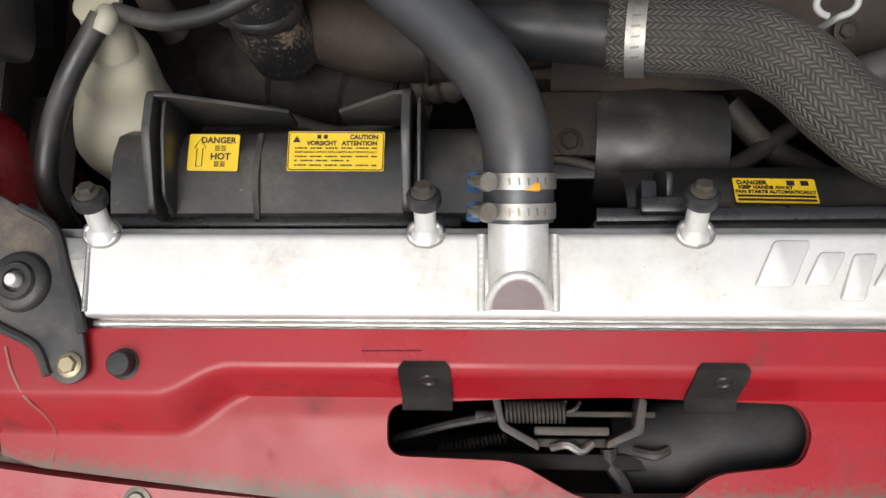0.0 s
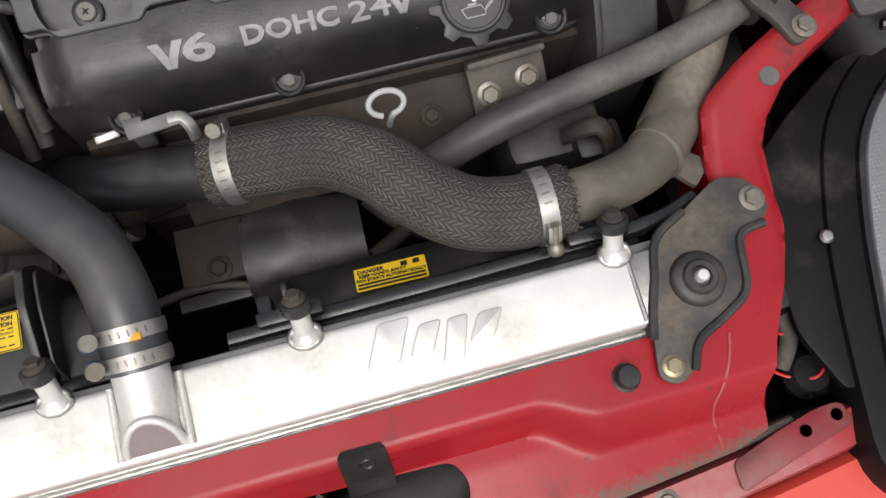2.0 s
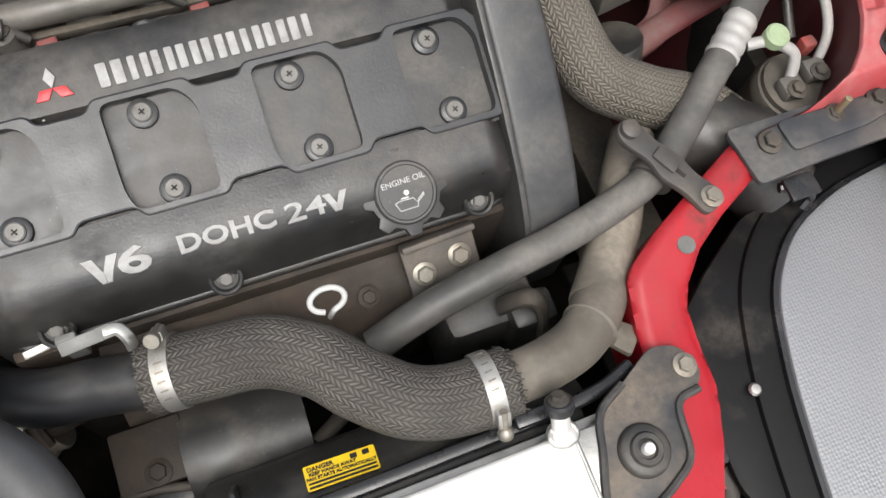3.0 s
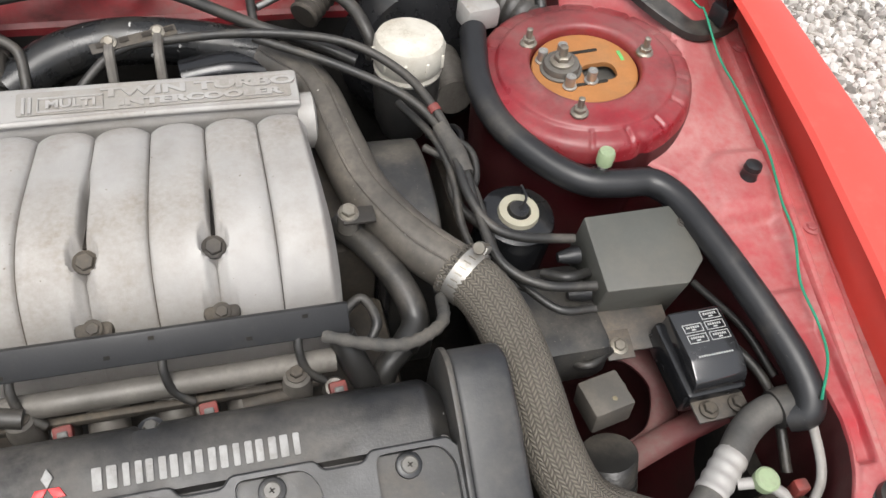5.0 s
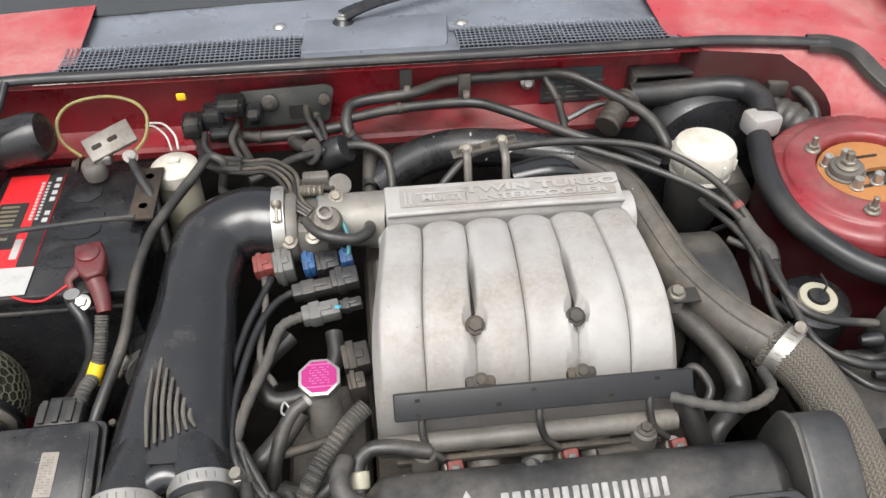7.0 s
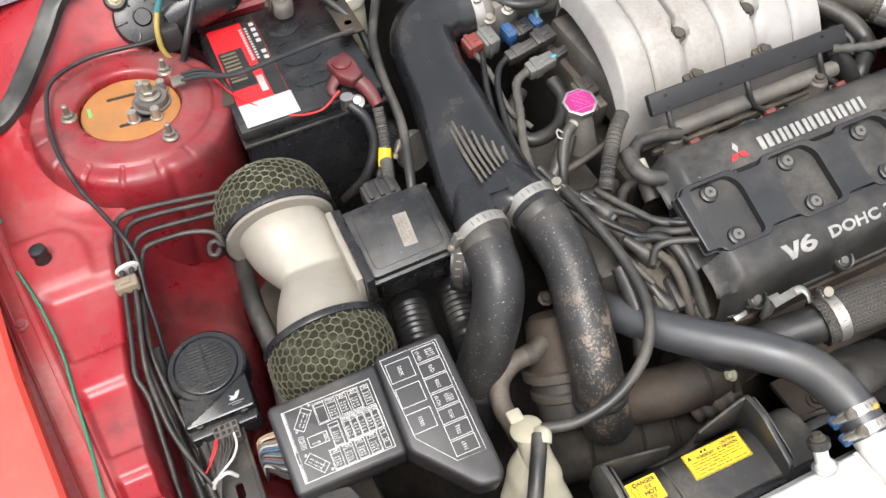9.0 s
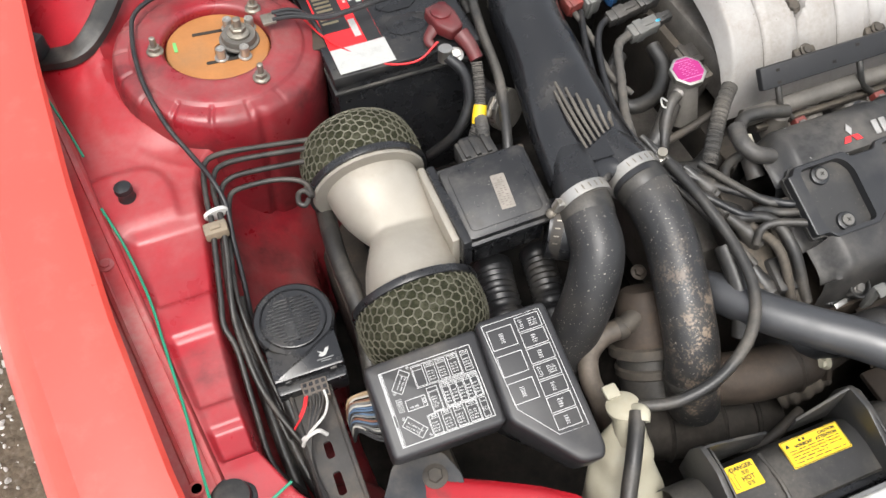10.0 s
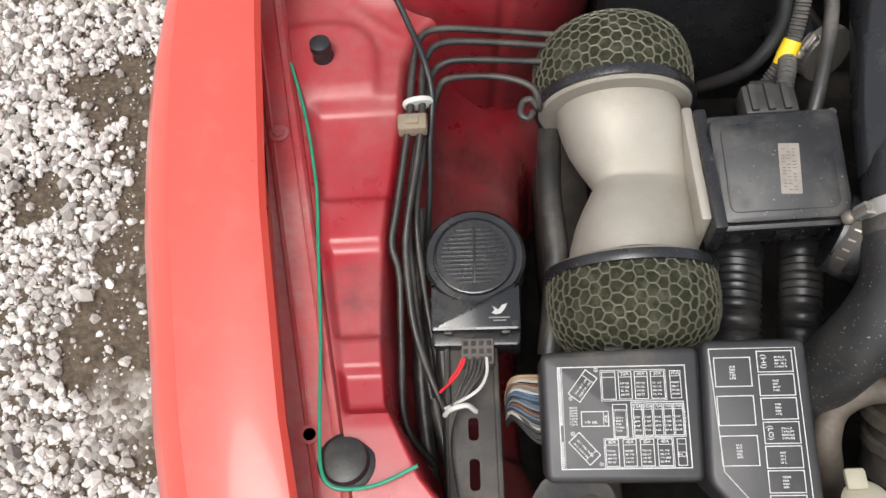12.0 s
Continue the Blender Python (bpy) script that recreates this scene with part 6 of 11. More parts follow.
# oil filler cap
oc = thing("oil_cap", "black lobed engine oil filler cap", "cap", (0.245, 0.2845, 0.735))
mo = up_to((0.2445, 0.2845, 0.7245), (0, -0.46, 0.89))
lobes = []
for k in range(96):
    a = 2 * math.pi * k / 96
    r = 0.0295 + 0.0042 * max(-0.6, min(0.75, 1.6 * math.cos(8 * a)))
    lobes.append((r * math.cos(a), r * math.sin(a)))
part("rim", prism(lobes, 0.0, 0.0105, mo, 0.0014), BLACK_DUSTY, oc)
part("disc", lathe([(0.0235, 0.009), (0.0235, 0.0135), (0.0222, 0.0148), (0.0205, 0.0148), (0.0198, 0.0140), (0, 0.0140)], mo, 40), BLACK_DUSTY, oc)
part("screw", lathe([(0, 0.0155), (0.002, 0.0153), (0.0027, 0.014)], mo, 14), STEEL, oc)
words("ENGINE OIL", mo @ pose(0, 0.0085, 0.0142, 0, 0, 2), 0.0042, WHITE_INK, oc, stretch=1.05)
can = [(-0.010, -0.006), (-0.0075, -0.012), (0.006, -0.012), (0.0075, -0.007), (0.0125, -0.003), (0.0125, -0.0045), (0.0065, -0.009), (0.004, -0.005), (-0.007, -0.005)]
part("oilcan_mark", tube([mo @ Vector((x, y, 0.0143)) for x, y in can + can[:1]], 0.00045, 5, 1, straight=True), WHITE_INK, oc)
part("oilcan_spout", box((-0.002, -0.0035, 0.0142), (0.006, 0.0012, 0.0004), 0, mo), WHITE_INK, oc)

# timing belt covers: arched housings at the engine's end
TIMING = mat("dusty_grey_black_casing", (0.022, 0.0235, 0.026), 0.36, 0, 0.15, 18, 500, 0.15, (0.125, 0.115, 0.10), 0.40, 10)
tc = thing("timing_cover", "smooth grey-black front timing belt cover", "timing cover", (0.345, 0.33, 0.6), "timing covers")
arch = rounded([(0.226, 0.56), (0.226, 0.655), (0.236, 0.688), (0.272, 0.724), (0.330, 0.763), (0.395, 0.800), (0.432, 0.814), (0.456, 0.802), (0.466, 0.755), (0.468, 0.56)], 0.022, 5)
mx = plane_at((0.0, 0, 0), (0, 1, 0), (1, 0, 0))
part("shell", prism(arch, 0.336, 0.384, mx, 0.006, seg=3), TIMING, tc)
part("seam", prism([(0.34 + (y - 0.34) * 1.02, 0.66 + (z - 0.66) * 1.012) for y, z in arch], 0.3325, 0.3375, mx, 0.001), BLACK_DUSTY, tc)
tc2 = thing("timing_cover", "dusty black rear timing belt cover", "timing cover", (0.355, 0.67, 0.6), "timing covers")
arch2 = rounded([(0.585, 0.56), (0.580, 0.720), (0.592, 0.760), (0.625, 0.785), (0.680, 0.792), (0.730, 0.780), (0.752, 0.75), (0.756, 0.56)], 0.025, 5)
part("shell", prism(arch2, 0.322, 0.378, mx, 0.005, seg=3), BLACK_DUSTY, tc2)
part("seam", prism([(0.668 + (y - 0.668) * 1.02, 0.66 + (z - 0.66) * 1.012) for y, z in arch2], 0.3185, 0.3235, mx, 0.001), BLACK, tc2)
block = thing("engine_block", "grimy dark engine block and cylinder heads", "engine", (0.14, 0.5, 0.4))
part("front_head", box((0.14, 0.362, 0.583), (0.39, 0.19, 0.168), 0.006), RUST, block)
part("valley", box((0.14, 0.52, 0.61), (0.36, 0.16, 0.16), 0.01), GRIME, block)
part("rear_head", box((0.14, 0.72, 0.65), (0.36, 0.22, 0.20), 0.015), GRIME, block)
part("block", box((0.14, 0.50, 0.42), (0.40, 0.50, 0.22), 0.01), GRIME, block)
part("end_housing", box((-0.09, 0.52, 0.58), (0.09, 0.26, 0.16), 0.02), CAST_DARK, block)
br = thing("engine_bracket", "dark steel engine bracket with two bolts", "bracket", (0.265, 0.246, 0.66))
me_ = plane_at((0.268, 0.244, 0.662), (1, 0.04, 0.03), (0, -0.6, 0.8))
part("plate", box((0, 0, -0.003), (0.062, 0.045, 0.006), 0.002, me_), BRACKET, br)
part("fold", box((0, 0.022, 0.004), (0.062, 0.006, 0.016), 0.002, me_), BRACKET, br)
bolt(br, me_ @ Vector((-0.017, -0.004, 0)), (0, -0.6, 0.8), 0.0072, 0.007, NUT, 1.4)
bolt(br, me_ @ Vector((0.015, 0.001, 0)), (0, -0.6, 0.8), 0.0072, 0.007, NUT, 1.4)
dip = thing("dipstick", "white-coated dipstick loop before the engine", "dipstick", (0.166, 0.222, 0.71))
ringp = [(0.167 + 0.0125 * math.cos(a), 0.2245 + 0.0068 * math.sin(a), 0.720 + 0.0055 * math.sin(a)) for a in steps(-1.25, 4.4, 20)]
part("loop", tube([(0.1675, 0.221, 0.69), (0.1690, 0.2185, 0.708)] + ringp, 0.0022, 10, 3), WHITE_INK, dip)
lb = thing("lifting_bracket", "bare steel lifting bracket below the valve cover", "bracket", (0.0, 0.245, 0.69))
part("plate", box((0, 0, 0), (0.036, 0.010, 0.0025), 0.001, plane_at((0.006, 0.2530, 0.7120), (1, 0.10, 0), (0, -0.5, 1))), GREY_CONN, lb)
part("tab", box((0, 0, 0), (0.018, 0.006, 0.0025), 0.001, plane_at((-0.0334, 0.2675, 0.682), (1, 0.15, 0), (0, -0.5, 1))), ALU_ROUGH, lb)
part("hook", tube([(0.018, 0.2545, 0.712), (0.027, 0.2540, 0.712), (0.0315, 0.2480, 0.708), (0.0325, 0.2420, 0.700)], 0.005, 8, flat=0.6), STEEL, lb)
part("stem", box((-0.006, 0.258, 0.695), (0.014, 0.006, 0.04), 0.0015), GREY_CONN, lb)
for x, w in ((0.2005, 0.041), (0.2487, 0.016), (0.2925, 0.042)):
    solo("trim_strip", box((x, 0.2790, 0.655), (w, 0.0040, 0.002), 0.0006, pose(0, 0, 0)), WHITE_INK, "narrow pale strip below the valve cover", "strip", "pale strips")

# ---- intake plenum with six runners ----
CAST_MID = mat("cast_aluminium_dull", (0.25, 0.235, 0.21), 0.5, 0.4, 0.12, 60, 700, 0.3, (0.12, 0.10, 0.08), 0.4, 30)
PY = [(0.520, 0.72), (0.527, 0.765), (0.534, 0.787), (0.545, 0.806), (0.560, 0.8225), (0.580, 0.835), (0.605, 0.842), (0.64, 0.8445), (0.68, 0.8425), (0.708, 0.838), (0.722, 0.831), (0.728, 0.820), (0.729, 0.79)]
PX0, PX1 = -0.036, 0.270
PS = [(p.x, p.y) for p in spline([(y, z, 0) for y, z in PY], 5)]


def plenum(u, k):
    y, z = PS[k]
    x0 = PX0 + 0.016 * smooth01(0.55, 0.72, y)
    x1 = PX1 - 0.006 * smooth01(0.55, 0.72, y)
    x = x0 + (x1 - x0) * u
    w = abs((u * 6) % 1.0 - 0.5) * 2
    body = smooth01(0.522, 0.54, y) * smooth01(0.7295, 0.715, y)
    groove = 0.0042 * max(0, w - 0.5) ** 2 / 0.25 + 0.0045 * smooth01(0.93, 1.0, w)
    edge = 0.020 * (smooth01(0.035, 0.0, u) + smooth01(0.965, 1.0, u))
    pit = 0.0
    for ub in (2 / 6, 4 / 6):
        d = abs(u - ub) * (x1 - x0)
        pit += 0.011 * smooth01(0.0125, 0.0105, math.hypot(d, (y - 0.575) * 0.95))
        pit += 0.016 * smooth01(0.0035, 0.0018, d) * smooth01(0.585, 0.590, y) * smooth01(0.650, 0.640, y)
        pit += 0.006 * smooth01(0.010, 0.002, d) * smooth01(0.566, 0.556, y) + 0.008 * smooth01(0.015, 0.011, d) * smooth01(0.546, 0.538, y)
    scallop = 0.010 * w * w * smooth01(0.700, 0.727, y)
    return Vector((x, y - scallop, z - (groove + edge + pit) * (0.25 + 0.75 * body)))


pn = thing("intake_plenum", "cast aluminium intake plenum with six broad runners", "intake plenum", (0.117, 0.65, 0.70))
for k in range(6):
    part("runner", sheet(plenum, steps(k / 6, (k + 1) / 6, 34), range(len(PS))), CAST, pn, "matt silver cast runner" if k == 0 else "", 60)
for k in range(1, 6):
    pts = [plenum(k / 6, i) + Vector((0, 0, 0.0002)) for i in range(6, len(PS) - 6, 2) if k % 2 or PS[i][0] > 0.652]
    part("groove_line", tube(pts, 0.0009, 6, 3), GRIME, pn, "thin dark line along the groove")
for u0 in (2 / 6, 4 / 6):
    x = PX0 + 0.003 + (PX1 - PX0 - 0.005) * u0
    part("slot", prism(rounded([(x - 0.0035, 0.588), (x + 0.0035, 0.588), (x + 0.0022, 0.643), (x - 0.0022, 0.643)], 0.002), 0.81, 0.8225, None, 0), DARK, pn)
    bolt(pn, (x, 0.575, 0.8205), (0, -0.45, 1), 0.0078, 0.006, GRIME, 1.3)
    part("lug", box((0, 0, -0.008), (0.030, 0.012, 0.018), 0.004, up_to((x, 0.531, 0.7885), (0, -0.5, 1))), GRIME, pn)
    bolt(pn, (x, 0.530, 0.791), (0, -0.5, 1), 0.0056, 0.004, GRIME, 1.4)
part("floor", box((0.117, 0.63, 0.755), (0.29, 0.19, 0.06), 0.01), CAST_DARK, pn)
part("name_plate", prism(rounded([(0.735, 0.79), (0.733, 0.822), (0.738, 0.833), (0.779, 0.838), (0.787, 0.830), (0.789, 0.79)], 0.003, 3), -0.010, 0.262, mx, 0.003), CAST, pn)
part("plate_lip", tube([(-0.008, 0.735, 0.833), (0.12, 0.736, 0.834), (0.260, 0.735, 0.833)], 0.0035, 10, 4), CAST, pn)
mp = plane_at((0.126, 0.7575, 0.8365), (1, 0, 0), (0, -0.12, 1))
part("letter_bed", prism(rect(-0.119, -0.0135, 0.128, 0.0145, 0.003), -0.001, 0.0004, mp, 0), mat("cast_aluminium_soft", (0.31, 0.295, 0.27), 0.5, 0.2, 0.12, 60, 700, 0.3, (0.17, 0.14, 0.11), 0.4, 30), pn)
words("MULTI", mp @ Matrix.Translation((-0.072, -0.003, 0.0006)), 0.0095, CAST, pn, stretch=1.15, depth=0.0014, bold=0.0004)
part("word_frame", tube([mp @ Vector((x, y, 0.001)) for x, y in ((-0.100, -0.0105), (-0.044, -0.0105), (-0.044, 0.0055), (-0.100, 0.0055), (-0.100, -0.0105))], 0.0011, 6, 1, straight=True), CAST, pn)
words("TWIN TURBO", mp @ Matrix.Translation((0.044, 0.0062, 0.0006)), 0.0100, CAST, pn, stretch=2.0, depth=0.0014, bold=0.0006)
words("INTERCOOLER", mp @ Matrix.Translation((0.044, -0.0072, 0.0006)), 0.0080, CAST, pn, stretch=1.95, depth=0.0014, bold=0.0006)
for x in (-0.1125, -0.107):
    part("word_bar", box((x, -0.002, 0.001), (0.003, 0.020, 0.002), 0.0005, mp), CAST, pn)
part("end_flange", lathe([(0.026, -0.004), (0.028, 0.0), (0.028, 0.012), (0.024, 0.014), (0, 0.014)], up_to((0.262, 0.745, 0.800), (1, 0, 0)), 30), CAST, pn)
part("inlet", tube([(-0.01, 0.765, 0.802), (-0.05, 0.768, 0.803), (-0.085, 0.766, 0.804)], (0.034, 0.031, 0.034), 24), CAST_MID, pn)
# slotted bracket standing behind the name plate
sb = thing("slotted_bracket", "perforated grey steel strip on two posts", "bracket", (0.12, 0.81, 0.84))
part("strip", box((0, 0, 0), (0.083, 0.011, 0.002), 0.001, plane_at((0.113, 0.824, 0.853), (1, 0.28, 0.03), (0, -0.6, 1))), GRIME, sb)
for x in (0.090, 0.135):
    part("post", tube([(x, 0.790, 0.825), (x, 0.803, 0.850), (x, 0.82 + 0.28 * (x - 0.113), 0.853)], 0.005, 8), CAST_DARK, sb)
    bolt(sb, (x, 0.826 + 0.28 * (x - 0.113), 0.854), (0, -0.5, 1), 0.005, 0.005, NUT)
for k in range(4):
    part("hole", box((0, 0, 0), (0.009, 0.004, 0.0004), 0, plane_at((0.083 + 0.021 * k, 0.8155 + 0.0059 * k, 0.8545 + 0.0006 * k), (1, 0.28, 0.03), (0, -0.6, 1))), DARK, sb)

# ---- fuel rail, cover strip and injectors ----
rc = thing("harness_cover", "black plastic wiring strip in front of the plenum", "harness cover", (0.125, 0.50, 0.79))
mr = plane_at((0.125, 0.5035, 0.7955), (1, 0.012, -0.018), (0, -0.75, 0.66))
part("strip", box((0, 0, 0), (0.288, 0.026, 0.010), 0.0022, mr), SEMI, rc)
for k, (x, y) in enumerate(((-0.122, 0.006), (-0.046, -0.004), (-0.012, 0.007), (0.062, -0.005), (0.108, 0.007), (-0.122, -0.008))):
    part("square_hole", box((x, y, 0.0052), (0.0048, 0.0032, 0.0006), 0, mr), DARK, rc)
fr = thing("fuel_rail", "grimy aluminium fuel rail", "fuel rail", (0.12, 0.493, 0.755))
part("rail", tube([(-0.035, 0.488, 0.757), (0.10, 0.4885, 0.757), (0.255, 0.490, 0.755)], 0.0105, 16, 4), RAIL, fr)
part("side_bar", box((0.11, 0.4785, 0.742), (0.26, 0.007, 0.008), 0.002), GRIME, fr)
for x, y in ((0.007, 0.478), (0.221, 0.478)):
    part("post", lathe([(0.013, -0.035), (0.013, -0.012), (0.0115, -0.008), (0.0115, 0.0), (0.009, 0.003), (0, 0.003)], Matrix.Translation((x, y, 0.757)), 22), RAIL, fr)
    bolt(fr, (x, y, 0.760), (0, 0, 1), 0.006, 0.006, GRIME)
for x in (0.033, 0.145, 0.252):
    inj = thing("injector", "fuel injector with brown wiring plug", "injector", (x, 0.478, 0.73), "injectors")
    part("body", lathe([(0.009, -0.03), (0.010, -0.005), (0.008, 0.004), (0, 0.004)], up_to((x, 0.476, 0.732), (0, -0.5, 1)), 16), CAST_DARK, inj)
    part("connector", box((0, 0, 0.007), (0.015, 0.011, 0.012), 0.002, up_to((x + 0.002, 0.474, 0.733), (0.05, -0.5, 1))), BROWN_CONN, inj)
    part("connector_end", box((0, -0.002, 0.0135), (0.008, 0.005, 0.003), 0.001, up_to((x + 0.002, 0.474, 0.733), (0.05, -0.5, 1))), GREY_CONN, inj)
    part("wire_sleeve", tube([(x - 0.026, 0.500, 0.790), (x - 0.027, 0.489, 0.778), (x - 0.022, 0.480, 0.760), (x - 0.008, 0.474, 0.748)], 0.0038, 10), RUBBER_OLD, inj)
for x in (0.066, 0.120, 0.178):
    solo("intake_port", tube([(x, 0.50, 0.73), (x, 0.478, 0.715), (x, 0.462, 0.69)], 0.017, 14), RAIL, "grimy cast intake port below the fuel rail", "port", "intake ports")
pipe_rows = [
    ([(0.175, 0.47, 0.735), (0.215, 0.473, 0.737)], 0.007, GRIME),
    ([(0.262, 0.50, 0.775), (0.275, 0.480, 0.745), (0.285, 0.470, 0.72), (0.29, 0.465, 0.69)], 0.012, RUBBER_OLD),
    ([(0.246, 0.496, 0.785), (0.278, 0.482, 0.785), (0.315, 0.476, 0.784), (0.348, 0.494, 0.780), (0.358, 0.530, 0.765)], 0.0055, TAPE),
    ([(0.262, 0.520, 0.77), (0.285, 0.535, 0.775), (0.295, 0.512, 0.77), (0.285, 0.496, 0.76)], 0.0045, RUBBER_OLD),
    ([(0.318, 0.498, 0.745), (0.333, 0.521, 0.750), (0.325, 0.552, 0.765), (0.303, 0.595, 0.772), (0.28, 0.63, 0.77)], 0.013, RUBBER_OLD),
    ([(0.318, 0.498, 0.745), (0.30, 0.485, 0.735), (0.292, 0.470, 0.71)], 0.011, RUBBER_OLD),
]
for pts, r, mm in pipe_rows:
    wv = (lambda s: 1 + 0.12 * math.sin(s * 2200)) if mm is TAPE else None
    solo("coolant_hose", tube(pts, r, 14, 10, wave=wv), mm, "dusty rubber hose at the engine's end", "hose", "small engine hoses")
cl = thing("pipe_bracket", "steel pipe bracket with bolt on the charge pipe", "bracket", (0.286, 0.61, 0.80))
part("tab", box((0.296, 0.610, 0.800), (0.030, 0.020, 0.003), 0.001), GRIME, cl)
part("boss", lathe([(0.010, -0.02), (0.010, 0.0), (0, 0.001)], Matrix.Translation((0.287, 0.612, 0.802)), 18), CAST_DARK, cl)
bolt(cl, (0.287, 0.612, 0.803), (0, -0.2, 1), 0.007, 0.007, NUT, 1.3)

# ---- large charge pipe from behind the plenum to the front corner ----
cpipe = thing("charge_pipe", "large dusty black charge pipe beside the plenum", "pipe", (0.3, 0.72, 0.78))
part("rear_pipe", tube([(-0.02, 0.845, 0.785), (0.03, 0.875, 0.800), (0.09, 0.888, 0.806), (0.17, 0.878, 0.804), (0.235, 0.853, 0.8005), (0.250, 0.843, 0.800)], 0.0248, 28, 8), mat("glossy_scuffed_pipe", (0.013, 0.0135, 0.014), 0.22, 0, 0.2, 16, 300, 0.05, (0.07, 0.062, 0.052), 0.3, 12, spec=0.5, spots=(0.45, 0.44, 0.42), spot_scale=110, spot_amount=0.0), cpipe, "glossy black rear length with pale scuffs")
part("pipe", tube([(0.235, 0.853, 0.8005), (0.262, 0.828, 0.7985), (0.283, 0.79, 0.795), (0.297, 0.72, 0.788), (0.312, 0.652, 0.782), (0.345, 0.590, 0.778), (0.384, 0.547, 0.772)], 0.0245, 28, 8), PIPE_DUSTY, cpipe)
for dx, dz in ((0.006, 0.0235), (-0.012, 0.0215)):
    part("mould_seam", tube([(0.245 + dx, 0.848 + dx, 0.800 + dz), (0.283 + dx, 0.79, 0.795 + dz), (0.297 + dx, 0.72, 0.788 + dz), (0.312 + dx, 0.652, 0.782 + dz), (0.345 + dx, 0.590 + 0.5 * dx, 0.778 + dz), (0.378 + dx, 0.553 + 0.5 * dx, 0.773 + dz)], 0.0016, 6), PIPE_DUSTY, cpipe)
part("turbo_tube", tube([(0.15, 0.835, 0.800), (0.20, 0.838, 0.805), (0.245, 0.832, 0.80)], (0.018, 0.021, 0.014), 14, flat=0.6), BLACK_GLOSS, cpipe)
bh = thing("braided_hose", "wide corrugated braided charge hose curving forward", "hose", (0.42, 0.42, 0.74))
BP = [(0.374, 0.556, 0.774), (0.396, 0.525, 0.771), (0.410, 0.480, 0.762), (0.4165, 0.430, 0.748), (0.422, 0.385, 0.730), (0.440, 0.345, 0.706), (0.480, 0.322, 0.690), (0.53, 0.305, 0.675), (0.57, 0.285, 0.65)]
part("sleeve", tube(BP, 0.0265, 32, 10), BRAID_TAN, bh)
random.seed(14)
bm = bmesh.new()
mfe = up_to((0.3775, 0.5525, 0.7735), (0.6, -0.75, -0.1))
for k in range(80):
    a_, r_ = random.uniform(0, 6.28), random.uniform(0.0255, 0.0285)
    tube([mfe @ Vector((r_ * math.cos(a_), r_ * math.sin(a_), 0.002)), mfe @ Vector((r_ * 1.03 * math.cos(a_ + 0.06), r_ * 1.03 * math.sin(a_ + 0.06), -random.uniform(0.001, 0.005)))], 0.0006, 4, 1, bm)
part("frayed_edge", bm, BRAID, bh, "frayed sleeve end")
hose_clamp((0.384, 0.5455, 0.7727), (0.6, -0.75, -0.1), 0.0268, 0.0155, None, (0.5, 0.4, 0.8))
solo("air_duct", tube([(0.50, 0.31, 0.66), (0.56, 0.26, 0.655), (0.585, 0.215, 0.64)], (0.04, 0.043, 0.04), 22, wave=lambda s: 1 + 0.04 * math.sin(s * 900)), RUBBER_OLD, "ribbed black air duct at the front corner", "duct")


# ---- battery side ----
bt = thing("battery", "black car battery with red and white label", "battery", (-0.378, 0.772, 0.6))
part("case", box((-0.378, 0.772, 0.690), (0.178, 0.222, 0.190), 0.005), BLACK, bt)
part("lid", box((-0.378, 0.772, 0.7925), (0.182, 0.226, 0.017), 0.004), BLACK, bt)
part("rim_band", box((-0.378, 0.772, 0.7765), (0.184, 0.228, 0.005), 0.002), BLACK_DUSTY, bt)
for x0, y0, x1, y1 in ((-0.385, 0.70, -0.335, 0.735), (-0.385, 0.745, -0.335, 0.80), (-0.385, 0.81, -0.345, 0.845)):
    part("cell_cap_strip", prism(rounded([(x0 + 0.012, y0), (x1 - 0.012, y0), (x1, y0 + 0.010), (x1, y1 - 0.010), (x1 - 0.012, y1), (x0 + 0.012, y1), (x0, y1 - 0.010), (x0, y0 + 0.010)], 0.002), 0.800, 0.8025, None, 0.0008), BLACK, bt)
red_lab = part("label", prism(rect(-0.459, 0.688, -0.395, 0.868), 0.8012, 0.8022, None, 0), RED_INK, bt, "red label with black panel")
part("white_label", prism(rect(-0.459, 0.662, -0.393, 0.704), 0.8023, 0.8030, None, 0), WHITE_INK, bt)
part("black_panel", prism(rect(-0.457, 0.735, -0.425, 0.815), 0.8023, 0.8028, None, 0), BLACK_INK, red_lab)
mb = plane_at((-0.4, 0.78, 0.8025), (0, -1, 0), (0, 0, 1))
bars(mb, [(-0.072 + 0.006 * (k % 12), -0.012 - 0.007 * (k // 12), -0.0685 + 0.006 * (k % 12), -0.0085 - 0.007 * (k // 12)) for k in range(24)], WHITE_INK, red_lab)
part("black_band", prism(rect(-0.4135, 0.705, -0.3955, 0.868), 0.8023, 0.8028, None, 0), BLACK_INK, red_lab)
bars(mb, [(-0.080 + 0.0125 * k, -0.0035, -0.0725 + 0.0125 * k, 0.0025) for k in range(8) if k != 4], WHITE_INK, red_lab)
bars(mb, [(-0.030 + 0.008 * k, -0.054, -0.026 + 0.008 * k, -0.034) for k in range(8)], BRASSY, red_lab)
bars(mb, [(0.03, -0.024, 0.062, -0.016)], WHITE_INK, red_lab)
hold = thing("battery_clamp", "rusty steel hold-down across the battery", "clamp bar", (-0.35, 0.77, 0.81))
part("angle_bar", box((-0.288, 0.805, 0.812), (0.028, 0.095, 0.004), 0.001), RUST, hold)
part("angle_bar", box((-0.468, 0.745, 0.800), (0.016, 0.06, 0.004), 0.001), RUST, hold)
